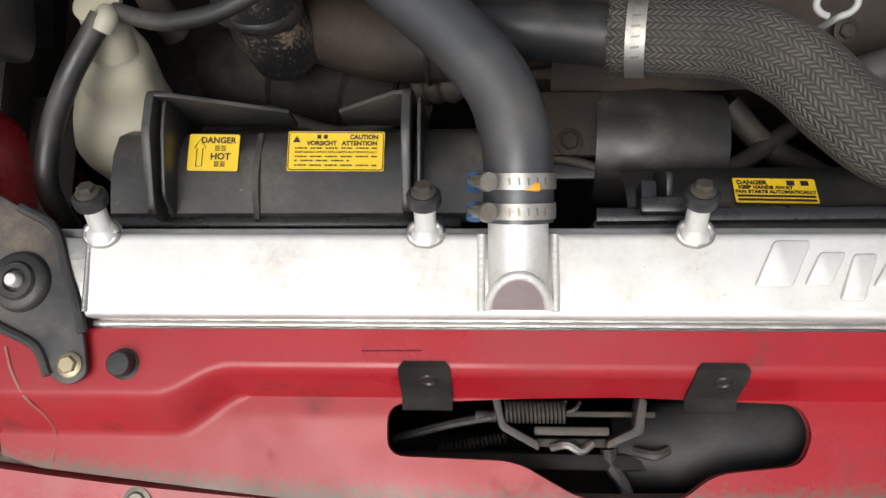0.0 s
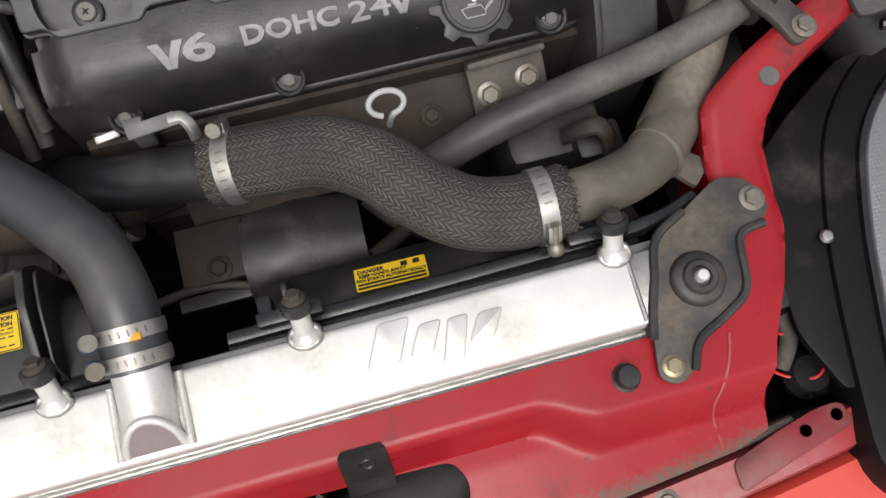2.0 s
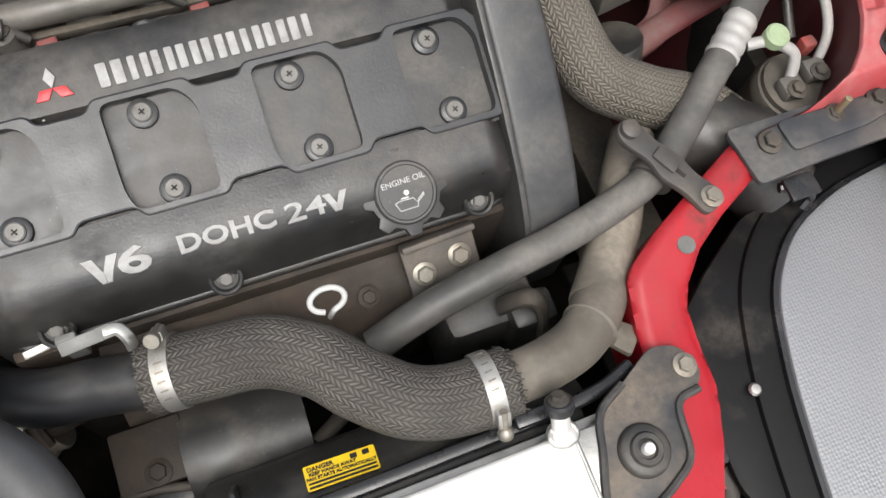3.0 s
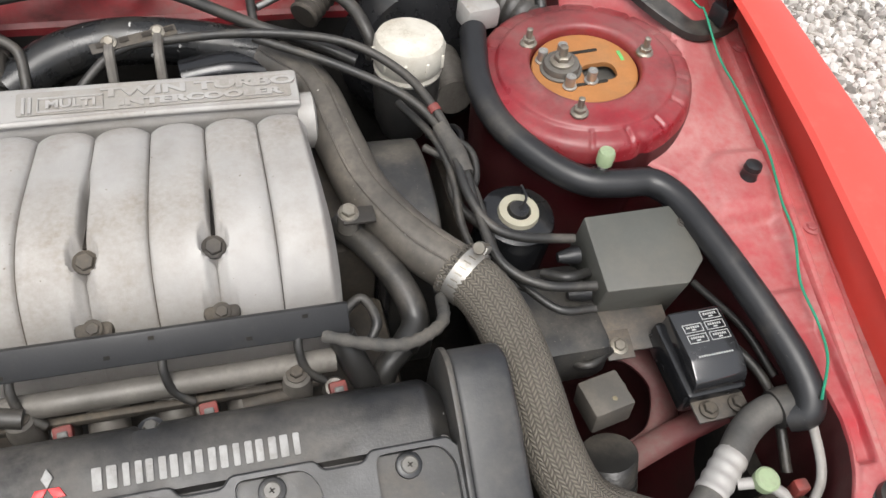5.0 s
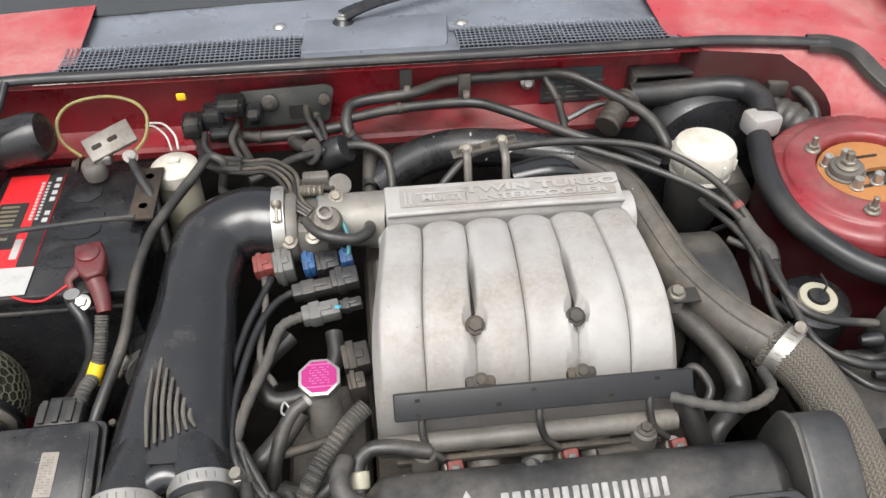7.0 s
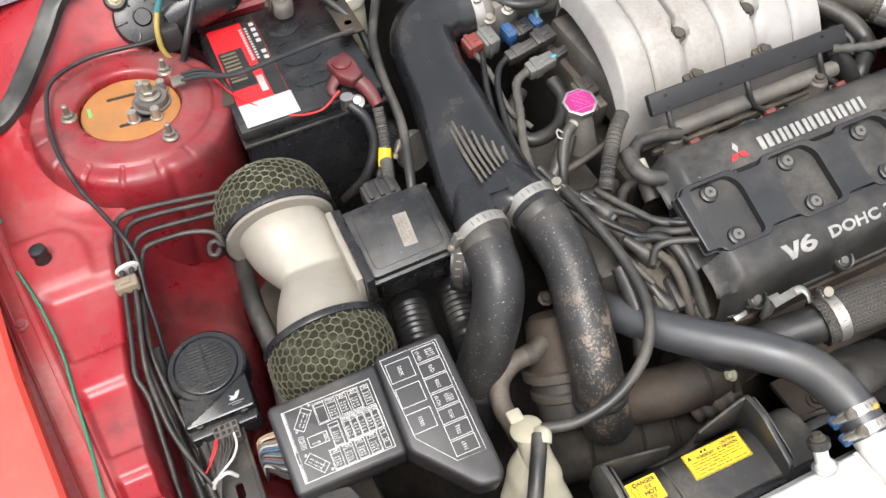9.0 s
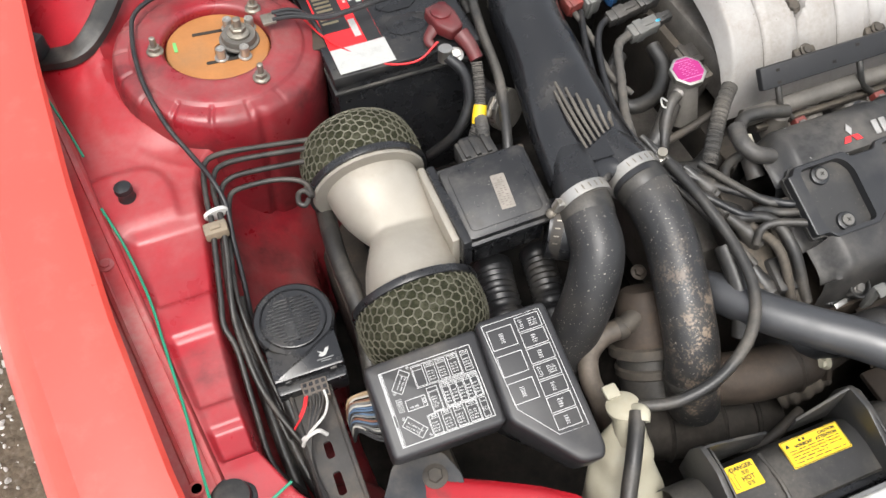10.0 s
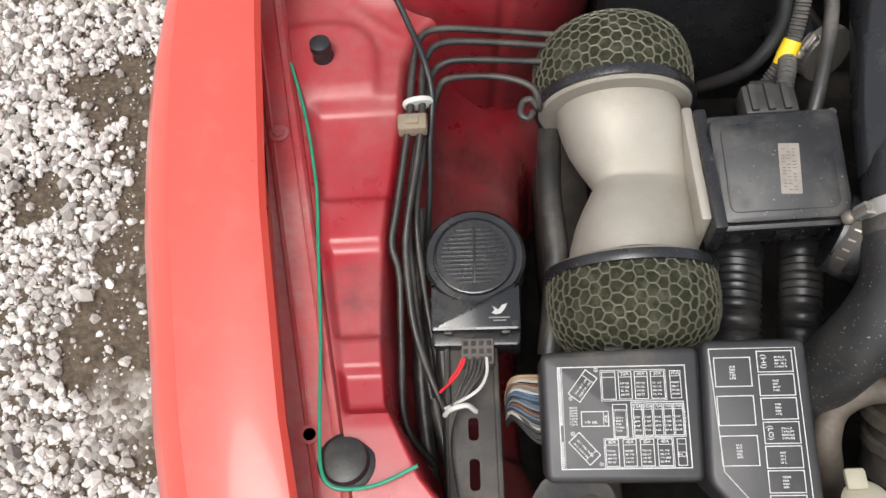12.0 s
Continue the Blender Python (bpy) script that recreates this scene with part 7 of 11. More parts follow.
for y in (0.78, 0.835):
    part("hole", lathe([(0, 0), (0.005, 0)], Matrix.Translation((-0.288, y, 0.8145)), 14), DARK, hold)
bt.location += Vector((0.004, 0.016, 0.008))
hold.location += Vector((0.004, 0.016, 0.008))
tm = thing("battery_terminal", "red plastic cover over the positive terminal", "terminal", (-0.325, 0.675, 0.82))
part("cover", prism(rounded([(-0.016, 0.022), (0.012, 0.024), (0.016, 0.004), (0.013, -0.022), (-0.004, -0.026), (-0.015, -0.008)], 0.006), -0.012, 0.006, plane_at((-0.321, 0.700, 0.830), (1, 0.15, 0), (0.05, -0.12, 1)), 0.004, seg=3), COPPER_TERM, tm)
part("cap", lathe([(0.0125, 0.0), (0.0118, 0.003), (0.0095, 0.0042), (0, 0.0044)], up_to((-0.323, 0.706, 0.836), (0.05, -0.12, 1)), 24), COPPER_TERM, tm)
part("sleeve", tube([(-0.312, 0.674, 0.826), (-0.306, 0.660, 0.818), (-0.303, 0.646, 0.808)], (0.010, 0.0088, 0.0075), 14), COPPER_TERM, tm)
part("strap", tube([(-0.334, 0.700, 0.822), (-0.345, 0.690, 0.816), (-0.342, 0.678, 0.812)], (0.008, 0.006, 0.004), 10, flat=0.6), COPPER_TERM, tm)
part("post", lathe([(0.009, 0), (0.008, 0.016), (0, 0.016)], Matrix.Translation((-0.335, 0.662, 0.806)), 16), STEEL, tm)
nut = hexhead((-0.325, 0.655, 0.815), (0, -0.5, 1), 0.006, 0.006)
part("bolt", nut, STEEL, tm)
tn = thing("battery_terminal", "bright aluminium clamp on the negative terminal", "terminal", (-0.34, 0.87, 0.82))
mt = plane_at((-0.328, 0.884, 0.853), (0.047, 0.022, 0.012), (0.1, -0.55, 1))
part("clamp", box((0, 0, 0), (0.058, 0.032, 0.007), 0.0018, mt), CAST_DARK, tn)
for x in (-0.016, 0.004):
    part("slot", prism(rect(x - 0.006, -0.003, x + 0.006, 0.003, 0.002), 0.0035, 0.0039, mt, 0), DARK, tn)
part("post_ring", lathe([(0.0085, -0.012), (0.013, -0.012), (0.0145, -0.004), (0.0145, 0.006), (0.012, 0.010), (0.0085, 0.010)], Matrix.Translation((-0.350, 0.868, 0.826)), 24), CAST_DARK, tn)
part("post", lathe([(0.008, 0), (0.0075, 0.016), (0, 0.0165)], Matrix.Translation((-0.350, 0.868, 0.822)), 16), CAST_DARK, tn)
part("arm", box((-0.338, 0.872, 0.838), (0.022, 0.016, 0.012), 0.003), ALU_ROUGH, tn)
bolt(tn, (-0.366, 0.868, 0.832), (-1, 0, 0.3), 0.006, 0.008, RUST)
bolt(tn, (-0.306, 0.870, 0.838), (0.5, -0.4, 1), 0.006, 0.007, CAST)
cables = [
    ("battery_cable", [(-0.335, 0.655, 0.815), (-0.322, 0.638, 0.800), (-0.322, 0.622, 0.770), (-0.342, 0.612, 0.735), (-0.37, 0.63, 0.69)], 0.0065, RUBBER, "thick black battery cable"),
    ("battery_cable", [(-0.305, 0.642, 0.808), (-0.309, 0.622, 0.785), (-0.316, 0.604, 0.765), (-0.33, 0.590, 0.74)], 0.0065, TAPE, "corrugated black battery cable"),
    ("signal_wire", [(-0.468, 0.780, 0.815), (-0.45, 0.735, 0.812), (-0.41, 0.685, 0.808), (-0.37, 0.665, 0.812), (-0.34, 0.672, 0.825)], 0.0013, RED_WIRE, "thin red wire over the battery"),
    ("battery_cable", [(-0.305, 0.868, 0.835), (-0.292, 0.840, 0.828), (-0.272, 0.805, 0.81), (-0.262, 0.77, 0.77)], 0.0055, RUBBER, "black earth cable behind the battery"),
    ("signal_wire", [(-0.294, 0.940, 0.838), (-0.275, 0.930, 0.842), (-0.258, 0.905, 0.842), (-0.252, 0.884, 0.835)], 0.0014, WHITE_WIRE, "thin white wire behind the battery"),
    ("signal_wire", [(-0.298, 0.936, 0.838), (-0.283, 0.925, 0.841), (-0.268, 0.905, 0.840), (-0.262, 0.89, 0.83)], 0.0012, WHITE_WIRE, "thin white wire behind the battery"),
    ("signal_wire", [(-0.366, 0.885, 0.832), (-0.392, 0.908, 0.840), (-0.398, 0.930, 0.856), (-0.380, 0.944, 0.870), (-0.340, 0.948, 0.875), (-0.305, 0.936, 0.873), (-0.287, 0.914, 0.866), (-0.288, 0.890, 0.852), (-0.300, 0.876, 0.842)], 0.0021, mat("yellow_green_wire", (0.22, 0.19, 0.06), 0.5, 0, 0.3, 90, 300, 0, DUST, 0.4, 60), "yellow wire behind the battery"),
    ("vacuum_hose", [(-0.202, 0.847, 0.80), (-0.196, 0.852, 0.832), (-0.212, 0.855, 0.841), (-0.226, 0.832, 0.836), (-0.254, 0.780, 0.826), (-0.270, 0.742, 0.820), (-0.280, 0.685, 0.810), (-0.285, 0.62, 0.79), (-0.305, 0.55, 0.765), (-0.315, 0.53, 0.74)], 0.0060, RUBBER_OLD, "long grey rubber hose beside the intake trunk"),
    ("speed_cable", [(-0.44, 0.90, 0.82), (-0.49, 0.872, 0.835), (-0.530, 0.862, 0.838), (-0.598, 0.858, 0.844), (-0.646, 0.833, 0.846), (-0.660, 0.790, 0.844), (-0.662, 0.724, 0.838), (-0.652, 0.668, 0.820), (-0.637, 0.630, 0.806), (-0.624, 0.595, 0.798), (-0.618, 0.566, 0.784), (-0.622, 0.534, 0.763), (-0.625, 0.506, 0.735), (-0.63, 0.475, 0.70)], 0.0027, RUBBER, "black cable over the strut tower"),
]
for nm, pts, r, mm, lab in cables:
    wv = (lambda s: 1 + 0.13 * math.sin(s * 2000)) if mm is TAPE else None
    solo(nm, tube(pts, r, 12, 10 if not wv else 24, wave=wv), mm, lab, "cable")
solo("cable_tag", lathe([(0.0078, -0.011), (0.0082, 0), (0.0078, 0.011)], up_to((-0.3165, 0.604, 0.764), (0.35, 0.6, 0.7)), 18), YELLOW, "yellow tape tag round the battery cable", "tape")

# ---- air meter and its twin filters ----
METER = mat("smudged_black_plastic", (0.012, 0.0125, 0.014), 0.32, 0, 0.2, 30, 300, 0.08, (0.105, 0.096, 0.083), 0.34, 24, spots=(0.22, 0.20, 0.175), spot_scale=420, spot_amount=0.01, stain=(0.05, 0.046, 0.038), stain_amount=0.4, stain_scale=30)
af = thing("air_meter", "black air flow meter box with dusty lid", "air flow meter", (-0.345, 0.493, 0.72))
mm_ = plane_at((-0.345, 0.495, 0.752), (1, 0.0, 0.03), (0, -0.22, 1))
lid_ = part("lid", prism(rect(-0.050, -0.045, 0.050, 0.045, 0.010, 5), 0.0, 0.0125, mm_, 0.003), METER, af)
part("lid_lip", prism(rect(-0.054, -0.049, 0.054, 0.049, 0.010, 5), -0.003, 0.004, mm_, 0.0016), METER, af)
part("lid_panel", prism(rect(-0.042, -0.037, 0.042, 0.037, 0.008, 5), 0.0126, 0.0136, mm_, 0.0006), METER, lid_)
part("body", box((0, -0.002, -0.032), (0.100, 0.088, 0.060), 0.016, mm_, seg=4), BLACK, af)
for k in range(5):
    part("body_rib", box((-0.04 + 0.02 * k, -0.046, -0.030), (0.0014, 0.004, 0.030), 0.0006, mm_), BLACK, af)
part("sticker", prism(rect(-0.0005, -0.024, 0.0155, 0.018, 0.001), 0.0138, 0.0141, mm_ @ pose(0, 0, 0, 0, 0, -4), 0), mat("tarnished_sticker", (0.24, 0.215, 0.185), 0.5, 0.2, 0.2, 60, 300), lid_)
bars(mm_ @ pose(0, 0, 0, 0, 0, -4) @ Matrix.Translation((0.0075, -0.003, 0.0142)), [(-0.006 + 0.004 * j, -0.018 + 0.0026 * k, -0.0035 + 0.004 * j, -0.0175 + 0.0026 * k) for k in range(14) for j in range(3) if (k * 5 + j * 3) % 4], mat("worn_print", (0.10, 0.085, 0.07), 0.5), lid_)
part("outlet", tube([(-0.30, 0.452, 0.725), (-0.285, 0.444, 0.724), (-0.262, 0.432, 0.72)], (0.033, 0.034, 0.032), 24), BLACK, af)
part("plug", box((-0.341, 0.556, 0.756), (0.044, 0.030, 0.024), 0.004), BLACK_DUSTY, af)
for k in range(3):
    part("plug_rib", box((-0.355 + 0.013 * k, 0.556, 0.769), (0.006, 0.026, 0.004), 0.001), BLACK_DUSTY, af)
part("plug_latch", box((-0.343, 0.572, 0.758), (0.022, 0.010, 0.014), 0.002), BLACK, af)
part("plug_tail", tube([(-0.326, 0.568, 0.762), (-0.322, 0.582, 0.766), (-0.318, 0.596, 0.764)], 0.0075, 10, 12, wave=lambda s: 1 + 0.08 * math.sin(s * 1800)), TAPE, af)
part("rail", box((-0.3985, 0.495, 0.745), (0.010, 0.112, 0.040), 0.002), BLACK, af)
for x, y in ((-0.396, 0.545), (-0.396, 0.447), (-0.291, 0.545), (-0.293, 0.449)):
    part("lid_screw", lathe([(0.0035, 0), (0.0035, 0.003), (0, 0.0033)], Matrix.Translation((x, y, 0.756)), 12), GRIME, af)
hose_clamp((-0.287, 0.447, 0.726), (0.8, -0.6, 0), 0.0345, 0.012, None, (0.4, 0.4, 0.8), GRIME, label="grimy worm-drive clamp at the air meter")
ad = thing("filter_adapter", "sand-cast aluminium twin inlet adapter", "air intake adapter", (-0.46, 0.50, 0.72))
AX0 = -0.4595
prof = [(-0.073, 0.0500), (-0.062, 0.0490), (-0.050, 0.0465), (-0.036, 0.0420), (-0.022, 0.0355), (-0.010, 0.0290), (-0.003, 0.0250), (0.0, 0.0240), (0.003, 0.0250), (0.010, 0.0290), (0.022, 0.0360), (0.036, 0.0430), (0.050, 0.0475), (0.062, 0.0500), (0.073, 0.0510)]
YC, ZC = 0.505, 0.722


def adapter(k, a):
    d, r = prof[k]
    y = YC + d
    tilt = 0.10 * d
    right = smooth01(0.0, 0.9, math.cos(a))
    rx = r * (1 + 0.0 * right)
    x = AX0 - 0.003 + rx * math.cos(a) + (0.058 - rx) * right * smooth01(0.075, 0.055, abs(d))
    return Vector((x, y, ZC + 0.20 * d + r * math.sin(a)))


part("funnel", sheet(adapter, range(len(prof)), steps(0, 2 * math.pi, 48)), SAND, ad, angle=60)
part("mount_flange", box((-0.4075, 0.503, 0.720), (0.009, 0.108, 0.082), 0.003, None), SAND, ad)
for sgn in (1, -1):
    c = Vector((AX0 - 0.003, YC + sgn * 0.073, ZC + 0.20 * sgn * 0.073))
    n = Vector((0.0, 1, 0.20)).normalized() * sgn
    part("end_flange", lathe([(0.0, -0.001), (0.064, -0.001), (0.066, 0.001), (0.066, 0.005), (0.0, 0.005)], up_to(c - n * 0.004, n), 48), SAND, ad)
    f = thing("air_filter", "mushroom air filter of green foam in wire mesh", "air filter", c, "air filters")
    m = up_to(c, n)
    dome = [(0.0655, 0.002), (0.0675, 0.010), (0.0685, 0.024), (0.0670, 0.040), (0.0620, 0.054), (0.0530, 0.064), (0.0400, 0.0705), (0.022, 0.073), (0, 0.0735)]
    part("foam", lathe(dome, m, 56), FOAM, f, "green-grey foam")
    part("base_ring", lathe([(0.064, -0.002), (0.0695, -0.002), (0.0705, 0.002), (0.0695, 0.006), (0.066, 0.007)], m, 56), BLACK, f)
    # hexagonal wire mesh laid over the dome
    cum = [0.0]
    for (r0, z0), (r1, z1) in zip(dome, dome[1:]):
        cum.append(cum[-1] + math.hypot(r1 - r0, z1 - z0))

    def on_dome(q, a):
        for i in range(len(dome) - 1):
            if q <= cum[i + 1] or i == len(dome) - 2:
                t = min(1, (q - cum[i]) / (cum[i + 1] - cum[i]))
                r = dome[i][0] + (dome[i + 1][0] - dome[i][0]) * t
                z = dome[i][1] + (dome[i + 1][1] - dome[i][1]) * t
                return m @ Vector(((r + 0.0008) * math.cos(a), (r + 0.0008) * math.sin(a), z + (0.0008 if r < 0.05 else 0)))
    bm = bmesh.new()
    na = 25
    h = 0.0049
    rows = int(cum[-1] * 0.93 / h)
    def node(i, j, side):
        wob = 0.42 * noise.noise(Vector((i * 1.3, j * 0.9, sgn * 7)))
        a = 2 * math.pi * (i + 0.5 * (j % 2) + (0.167 if side else -0.167) + wob * 0.5) / na
        return on_dome(0.004 + h * (j + wob * 0.8), a)
    for j in range(rows):
        for i in range(na):
            p, q = node(i, j, 0), node(i, j, 1)
            tube([p, q], 0.00085, 4, 1, bm, straight=True)
            if j + 1 < rows:
                if j % 2 == 0:
                    tube([q, node(i, j + 1, 0)], 0.00085, 4, 1, bm, straight=True)
                    tube([p, node(i - 1, j + 1, 1)], 0.00085, 4, 1, bm, straight=True)
                else:
                    tube([q, node(i + 1, j + 1, 0)], 0.00085, 4, 1, bm, straight=True)
                    tube([p, node(i, j + 1, 1)], 0.00085, 4, 1, bm, straight=True)
    part("wire_mesh", bm, MESH_WIRE, f, "hexagonal wire mesh")

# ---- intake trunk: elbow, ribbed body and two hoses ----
# tan of dust plus the light on the rib tops, put into the colour
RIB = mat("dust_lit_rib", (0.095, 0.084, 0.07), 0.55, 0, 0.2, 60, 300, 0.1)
tk = thing("air_intake", "black moulded intake trunk with ribbed forked body", "air intake pipe", (-0.22, 0.6, 0.76))
def trunk_section(t):
    pts = [(-0.130, 0.764, 0.806), (-0.165, 0.766, 0.808), (-0.200, 0.748, 0.804), (-0.213, 0.705, 0.796), (-0.217, 0.65, 0.787), (-0.222, 0.59, 0.778), (-0.227, 0.53, 0.768), (-0.229, 0.478, 0.760)]
    return pts[t]


path = spline([trunk_section(i) for i in range(8)], 6)
wid = [(0, 0.042), (0.15, 0.043), (0.3, 0.043), (0.5, 0.042), (0.7, 0.048), (0.85, 0.054), (1, 0.058)]
hgt = [(0, 0.042), (0.15, 0.043), (0.3, 0.041), (0.5, 0.036), (0.7, 0.033), (0.85, 0.031), (1, 0.030)]
bm = bmesh.new()
rings = []
for i, (t, side, upv) in enumerate(frames_along(path)):
    q = i / (len(path) - 1)
    w, h = lerp_table(wid, q), lerp_table(hgt, q)
    side = t.cross(Vector((0, 0, 1))).normalized()
    upv = side.cross(t)
    ring = []
    for k in range(28):
        a = 2 * math.pi * k / 28
        pinch = 1 - 0.10 * smooth01(0.75, 1, q) * math.exp(-(math.cos(a) * 3) ** 2)
        ring.append(bm.verts.new(path[i] + side * w * math.cos(a) + upv * h * math.sin(a) * pinch))
    rings.append(ring)
for a, b in zip(rings, rings[1:]):
    for k in range(28):
        bm.faces.new((a[k], a[(k + 1) % 28], b[(k + 1) % 28], b[k]))
bm.faces.new(rings[0])
bm.faces.new(rings[-1])
part("body", bm, BLACK_GLOSS, tk)
for sgn, x in ((-1, -0.260), (1, -0.196)):
    part("branch", tube([(-0.229 + 0.02 * sgn, 0.50, 0.763), (x - 0.002 * sgn, 0.468, 0.762), (x, 0.445, 0.760)], (0.029, 0.0285, 0.028), 24), BLACK, tk)
part("saddle", tube([(-0.256, 0.440, 0.762), (-0.244, 0.463, 0.768), (-0.228, 0.472, 0.770), (-0.212, 0.466, 0.768), (-0.200, 0.448, 0.762)], 0.016, 16, 8), BLACK_GLOSS, tk)
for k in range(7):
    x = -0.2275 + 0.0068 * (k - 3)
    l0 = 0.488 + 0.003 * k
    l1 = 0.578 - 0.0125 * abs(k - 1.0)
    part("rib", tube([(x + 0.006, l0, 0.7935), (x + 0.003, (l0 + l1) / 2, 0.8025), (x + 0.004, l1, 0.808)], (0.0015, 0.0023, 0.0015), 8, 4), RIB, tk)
hose_clamp((-0.128, 0.764, 0.806), (-1, 0, 0), 0.0425, 0.014, None, (0, -0.6, 0.8), label="perforated steel clamp at the throttle body")
for nm, pts, at, al, scr, lab in (
    ("turbo_hose", [(-0.262, 0.452, 0.760), (-0.266, 0.425, 0.755), (-0.270, 0.395, 0.742), (-0.284, 0.372, 0.715), (-0.305, 0.355, 0.675), (-0.325, 0.345, 0.63), (-0.335, 0.34, 0.57)], (-0.262, 0.4475, 0.7595), (0.05, -1, -0.12), (-1, 0.1, 0.35), "speckled black rubber intake hose"),
    ("turbo_hose", [(-0.195, 0.462, 0.760), (-0.191, 0.43, 0.755), (-0.191, 0.385, 0.742), (-0.199, 0.340, 0.722), (-0.210, 0.285, 0.688), (-0.213, 0.262, 0.65), (-0.205, 0.25, 0.60)], (-0.1955, 0.459, 0.7595), (0.1, -1, -0.1), (1, 0.15, 0.25), "long rust-speckled rubber intake hose")):
    h = thing(nm, lab, "hose", pts[3], "turbo hoses")
    part("hose", tube(pts, 0.0285, 26, 10), RUBBER_SPECKLED, h)
    top_, low_ = Vector(pts[0]), Vector(pts[-2])
    part("cuff", lathe([(0.0284, -0.020), (0.0297, -0.018), (0.0299, 0.004), (0.0290, 0.006)], up_to(top_.lerp(Vector(pts[1]), 0.25), top_ - Vector(pts[1])), 28), RUBBER_OLD, h, "plain rubber cuff under the clamp")
    part("lower_bead", lathe([(0.0284, -0.006), (0.0305, -0.003), (0.0305, 0.003), (0.0284, 0.006)], up_to(low_, Vector(pts[-3]) - low_), 28), RUBBER_OLD, h)
    hose_clamp(at, al, 0.0304, 0.013, None, scr)
tb = thing("turbo_inlet", "brown cast turbo housing below the hoses", "turbocharger", (-0.225, 0.33, 0.62))
axis = Vector((-0.10, -0.62, -0.62)).normalized()
mtb = up_to((-0.221, 0.362, 0.668), -axis)
part("cone", lathe([(0.0, 0.012), (0.022, 0.010), (0.029, 0.002), (0.032, -0.02), (0.038, -0.045), (0.041, -0.050)], mtb, 32), RUST, tb)
part("ring", lathe([(0.041, -0.048), (0.0445, -0.050), (0.0445, -0.060), (0.041, -0.062)], mtb, 34), GRIME, tb)
part("neck", lathe([(0.036, -0.06), (0.037, -0.085), (0.036, -0.11)], mtb, 32), BLACK_DUSTY, tb)
part("band", lathe([(0.0375, -0.074), (0.040, -0.076), (0.040, -0.084), (0.0375, -0.086)], mtb, 34), GRIME, tb)
part("outlet", tube([(-0.228, 0.348, 0.668), (-0.243, 0.341, 0.668), (-0.254, 0.338, 0.664)], (0.013, 0.0125, 0.0115), 16), GRIME, tb)
part("bracket", box((-0.262, 0.395, 0.668), (0.012, 0.03, 0.004), 0.001), GREY_CONN, tb)
bolt(tb, (-0.215, 0.385, 0.682), (0, -0.3, 1), 0.006, 0.006, RUST)
BROWN_RUB = mat("brown_rubber", (0.062, 0.050, 0.040), 0.5, 0, 0.2, 24, 300, 0.1, (0.17, 0.14, 0.11), 0.5, 12)
bp_ = thing("breather_pipe", "dusty brown bent breather hose", "hose", (-0.29, 0.33, 0.65))
part("hose", tube([(-0.253, 0.338, 0.662), (-0.281, 0.337, 0.661), (-0.303, 0.326, 0.654), (-0.312, 0.305, 0.645), (-0.308, 0.285, 0.625), (-0.30, 0.27, 0.59)], 0.0115, 16), BROWN_RUB, bp_)
part("clip", lathe([(0.012, -0.005), (0.013, 0), (0.012, 0.005)], up_to((-0.260, 0.338, 0.662), (1, 0, 0)), 20), GRIME, bp_)
for x, r in ((-0.356, 0.023), (-0.297, 0.019)):
    bw = thing("bellows_hose", "ribbed black rubber bellows hose", "hose", (x, 0.43, 0.645), "bellows hoses")
    part("bellows", tube([(x + 0.006, 0.482, 0.630), (x, 0.447, 0.628), (x - 0.006, 0.407, 0.618), (x - 0.012, 0.36, 0.590)], r, 20, 16, wave=lambda s: 1 + 0.06 * math.sin(s * 900)), RUBBER, bw)
    part("cuff", lathe([(r, -0.008), (r * 1.08, -0.006), (r * 1.08, 0.006), (r, 0.008)], up_to((x + 0.006, 0.480, 0.630), (0.1, 1, 0)), 24), RUBBER, bw)

# ---- washer filler ----
wf = thing("washer_tank", "cream plastic washer tank with filler cap", "washer tank", (-0.31, 0.19, 0.55))
levels = [(0.50, -0.366, -0.288, 0.145, 0.215), (0.600, -0.366, -0.287, 0.150, 0.222), (0.614, -0.365, -0.287, 0.153, 0.225), (0.625, -0.361, -0.289, 0.162, 0.230), (0.634, -0.352, -0.291, 0.178, 0.236), (0.640, -0.347, -0.292, 0.190, 0.239), (0.652, -0.345, -0.291, 0.194, 0.241), (0.660, -0.340, -0.293, 0.202, 0.242), (0.668, -0.331, -0.296, 0.212, 0.243), (0.676, -0.327, -0.298, 0.217, 0.243)]
shell = bmesh.new()
loops = [[shell.verts.new((x, y, z)) for x, y in rect(x0, y0, x1, y1, 0.42 * min(x1 - x0, y1 - y0), 7)] for z, x0, x1, y0, y1 in levels]
for a, b in zip(loops, loops[1:]):
    for k in range(len(a)):
        shell.faces.new((a[k], a[(k + 1) % len(a)], b[(k + 1) % len(a)], b[k]))
shell.faces.new(loops[-1])
part("tank", shell, CREAM, wf, angle=75)
part("neck", tube([(-0.312, 0.222, 0.665), (-0.312, 0.232, 0.680), (-0.312, 0.240, 0.692)], (0.017, 0.0155, 0.015), 18), CREAM, wf)
part("cap", lathe([(0.014, 0), (0.0165, 0.001), (0.0170, 0.006), (0.013, 0.009), (0, 0.010)], up_to((-0.313, 0.244, 0.690), (-0.1, 0.25, 1)), 26), CREAM, wf)
part("cap_ear", box((-0.318, 0.262, 0.697), (0.016, 0.016, 0.006), 0.003), CREAM, wf)
part("elbow", tube([(-0.306, 0.238, 0.694), (-0.302, 0.230, 0.702), (-0.306, 0.222, 0.700)], 0.0075, 12), CREAM, wf)
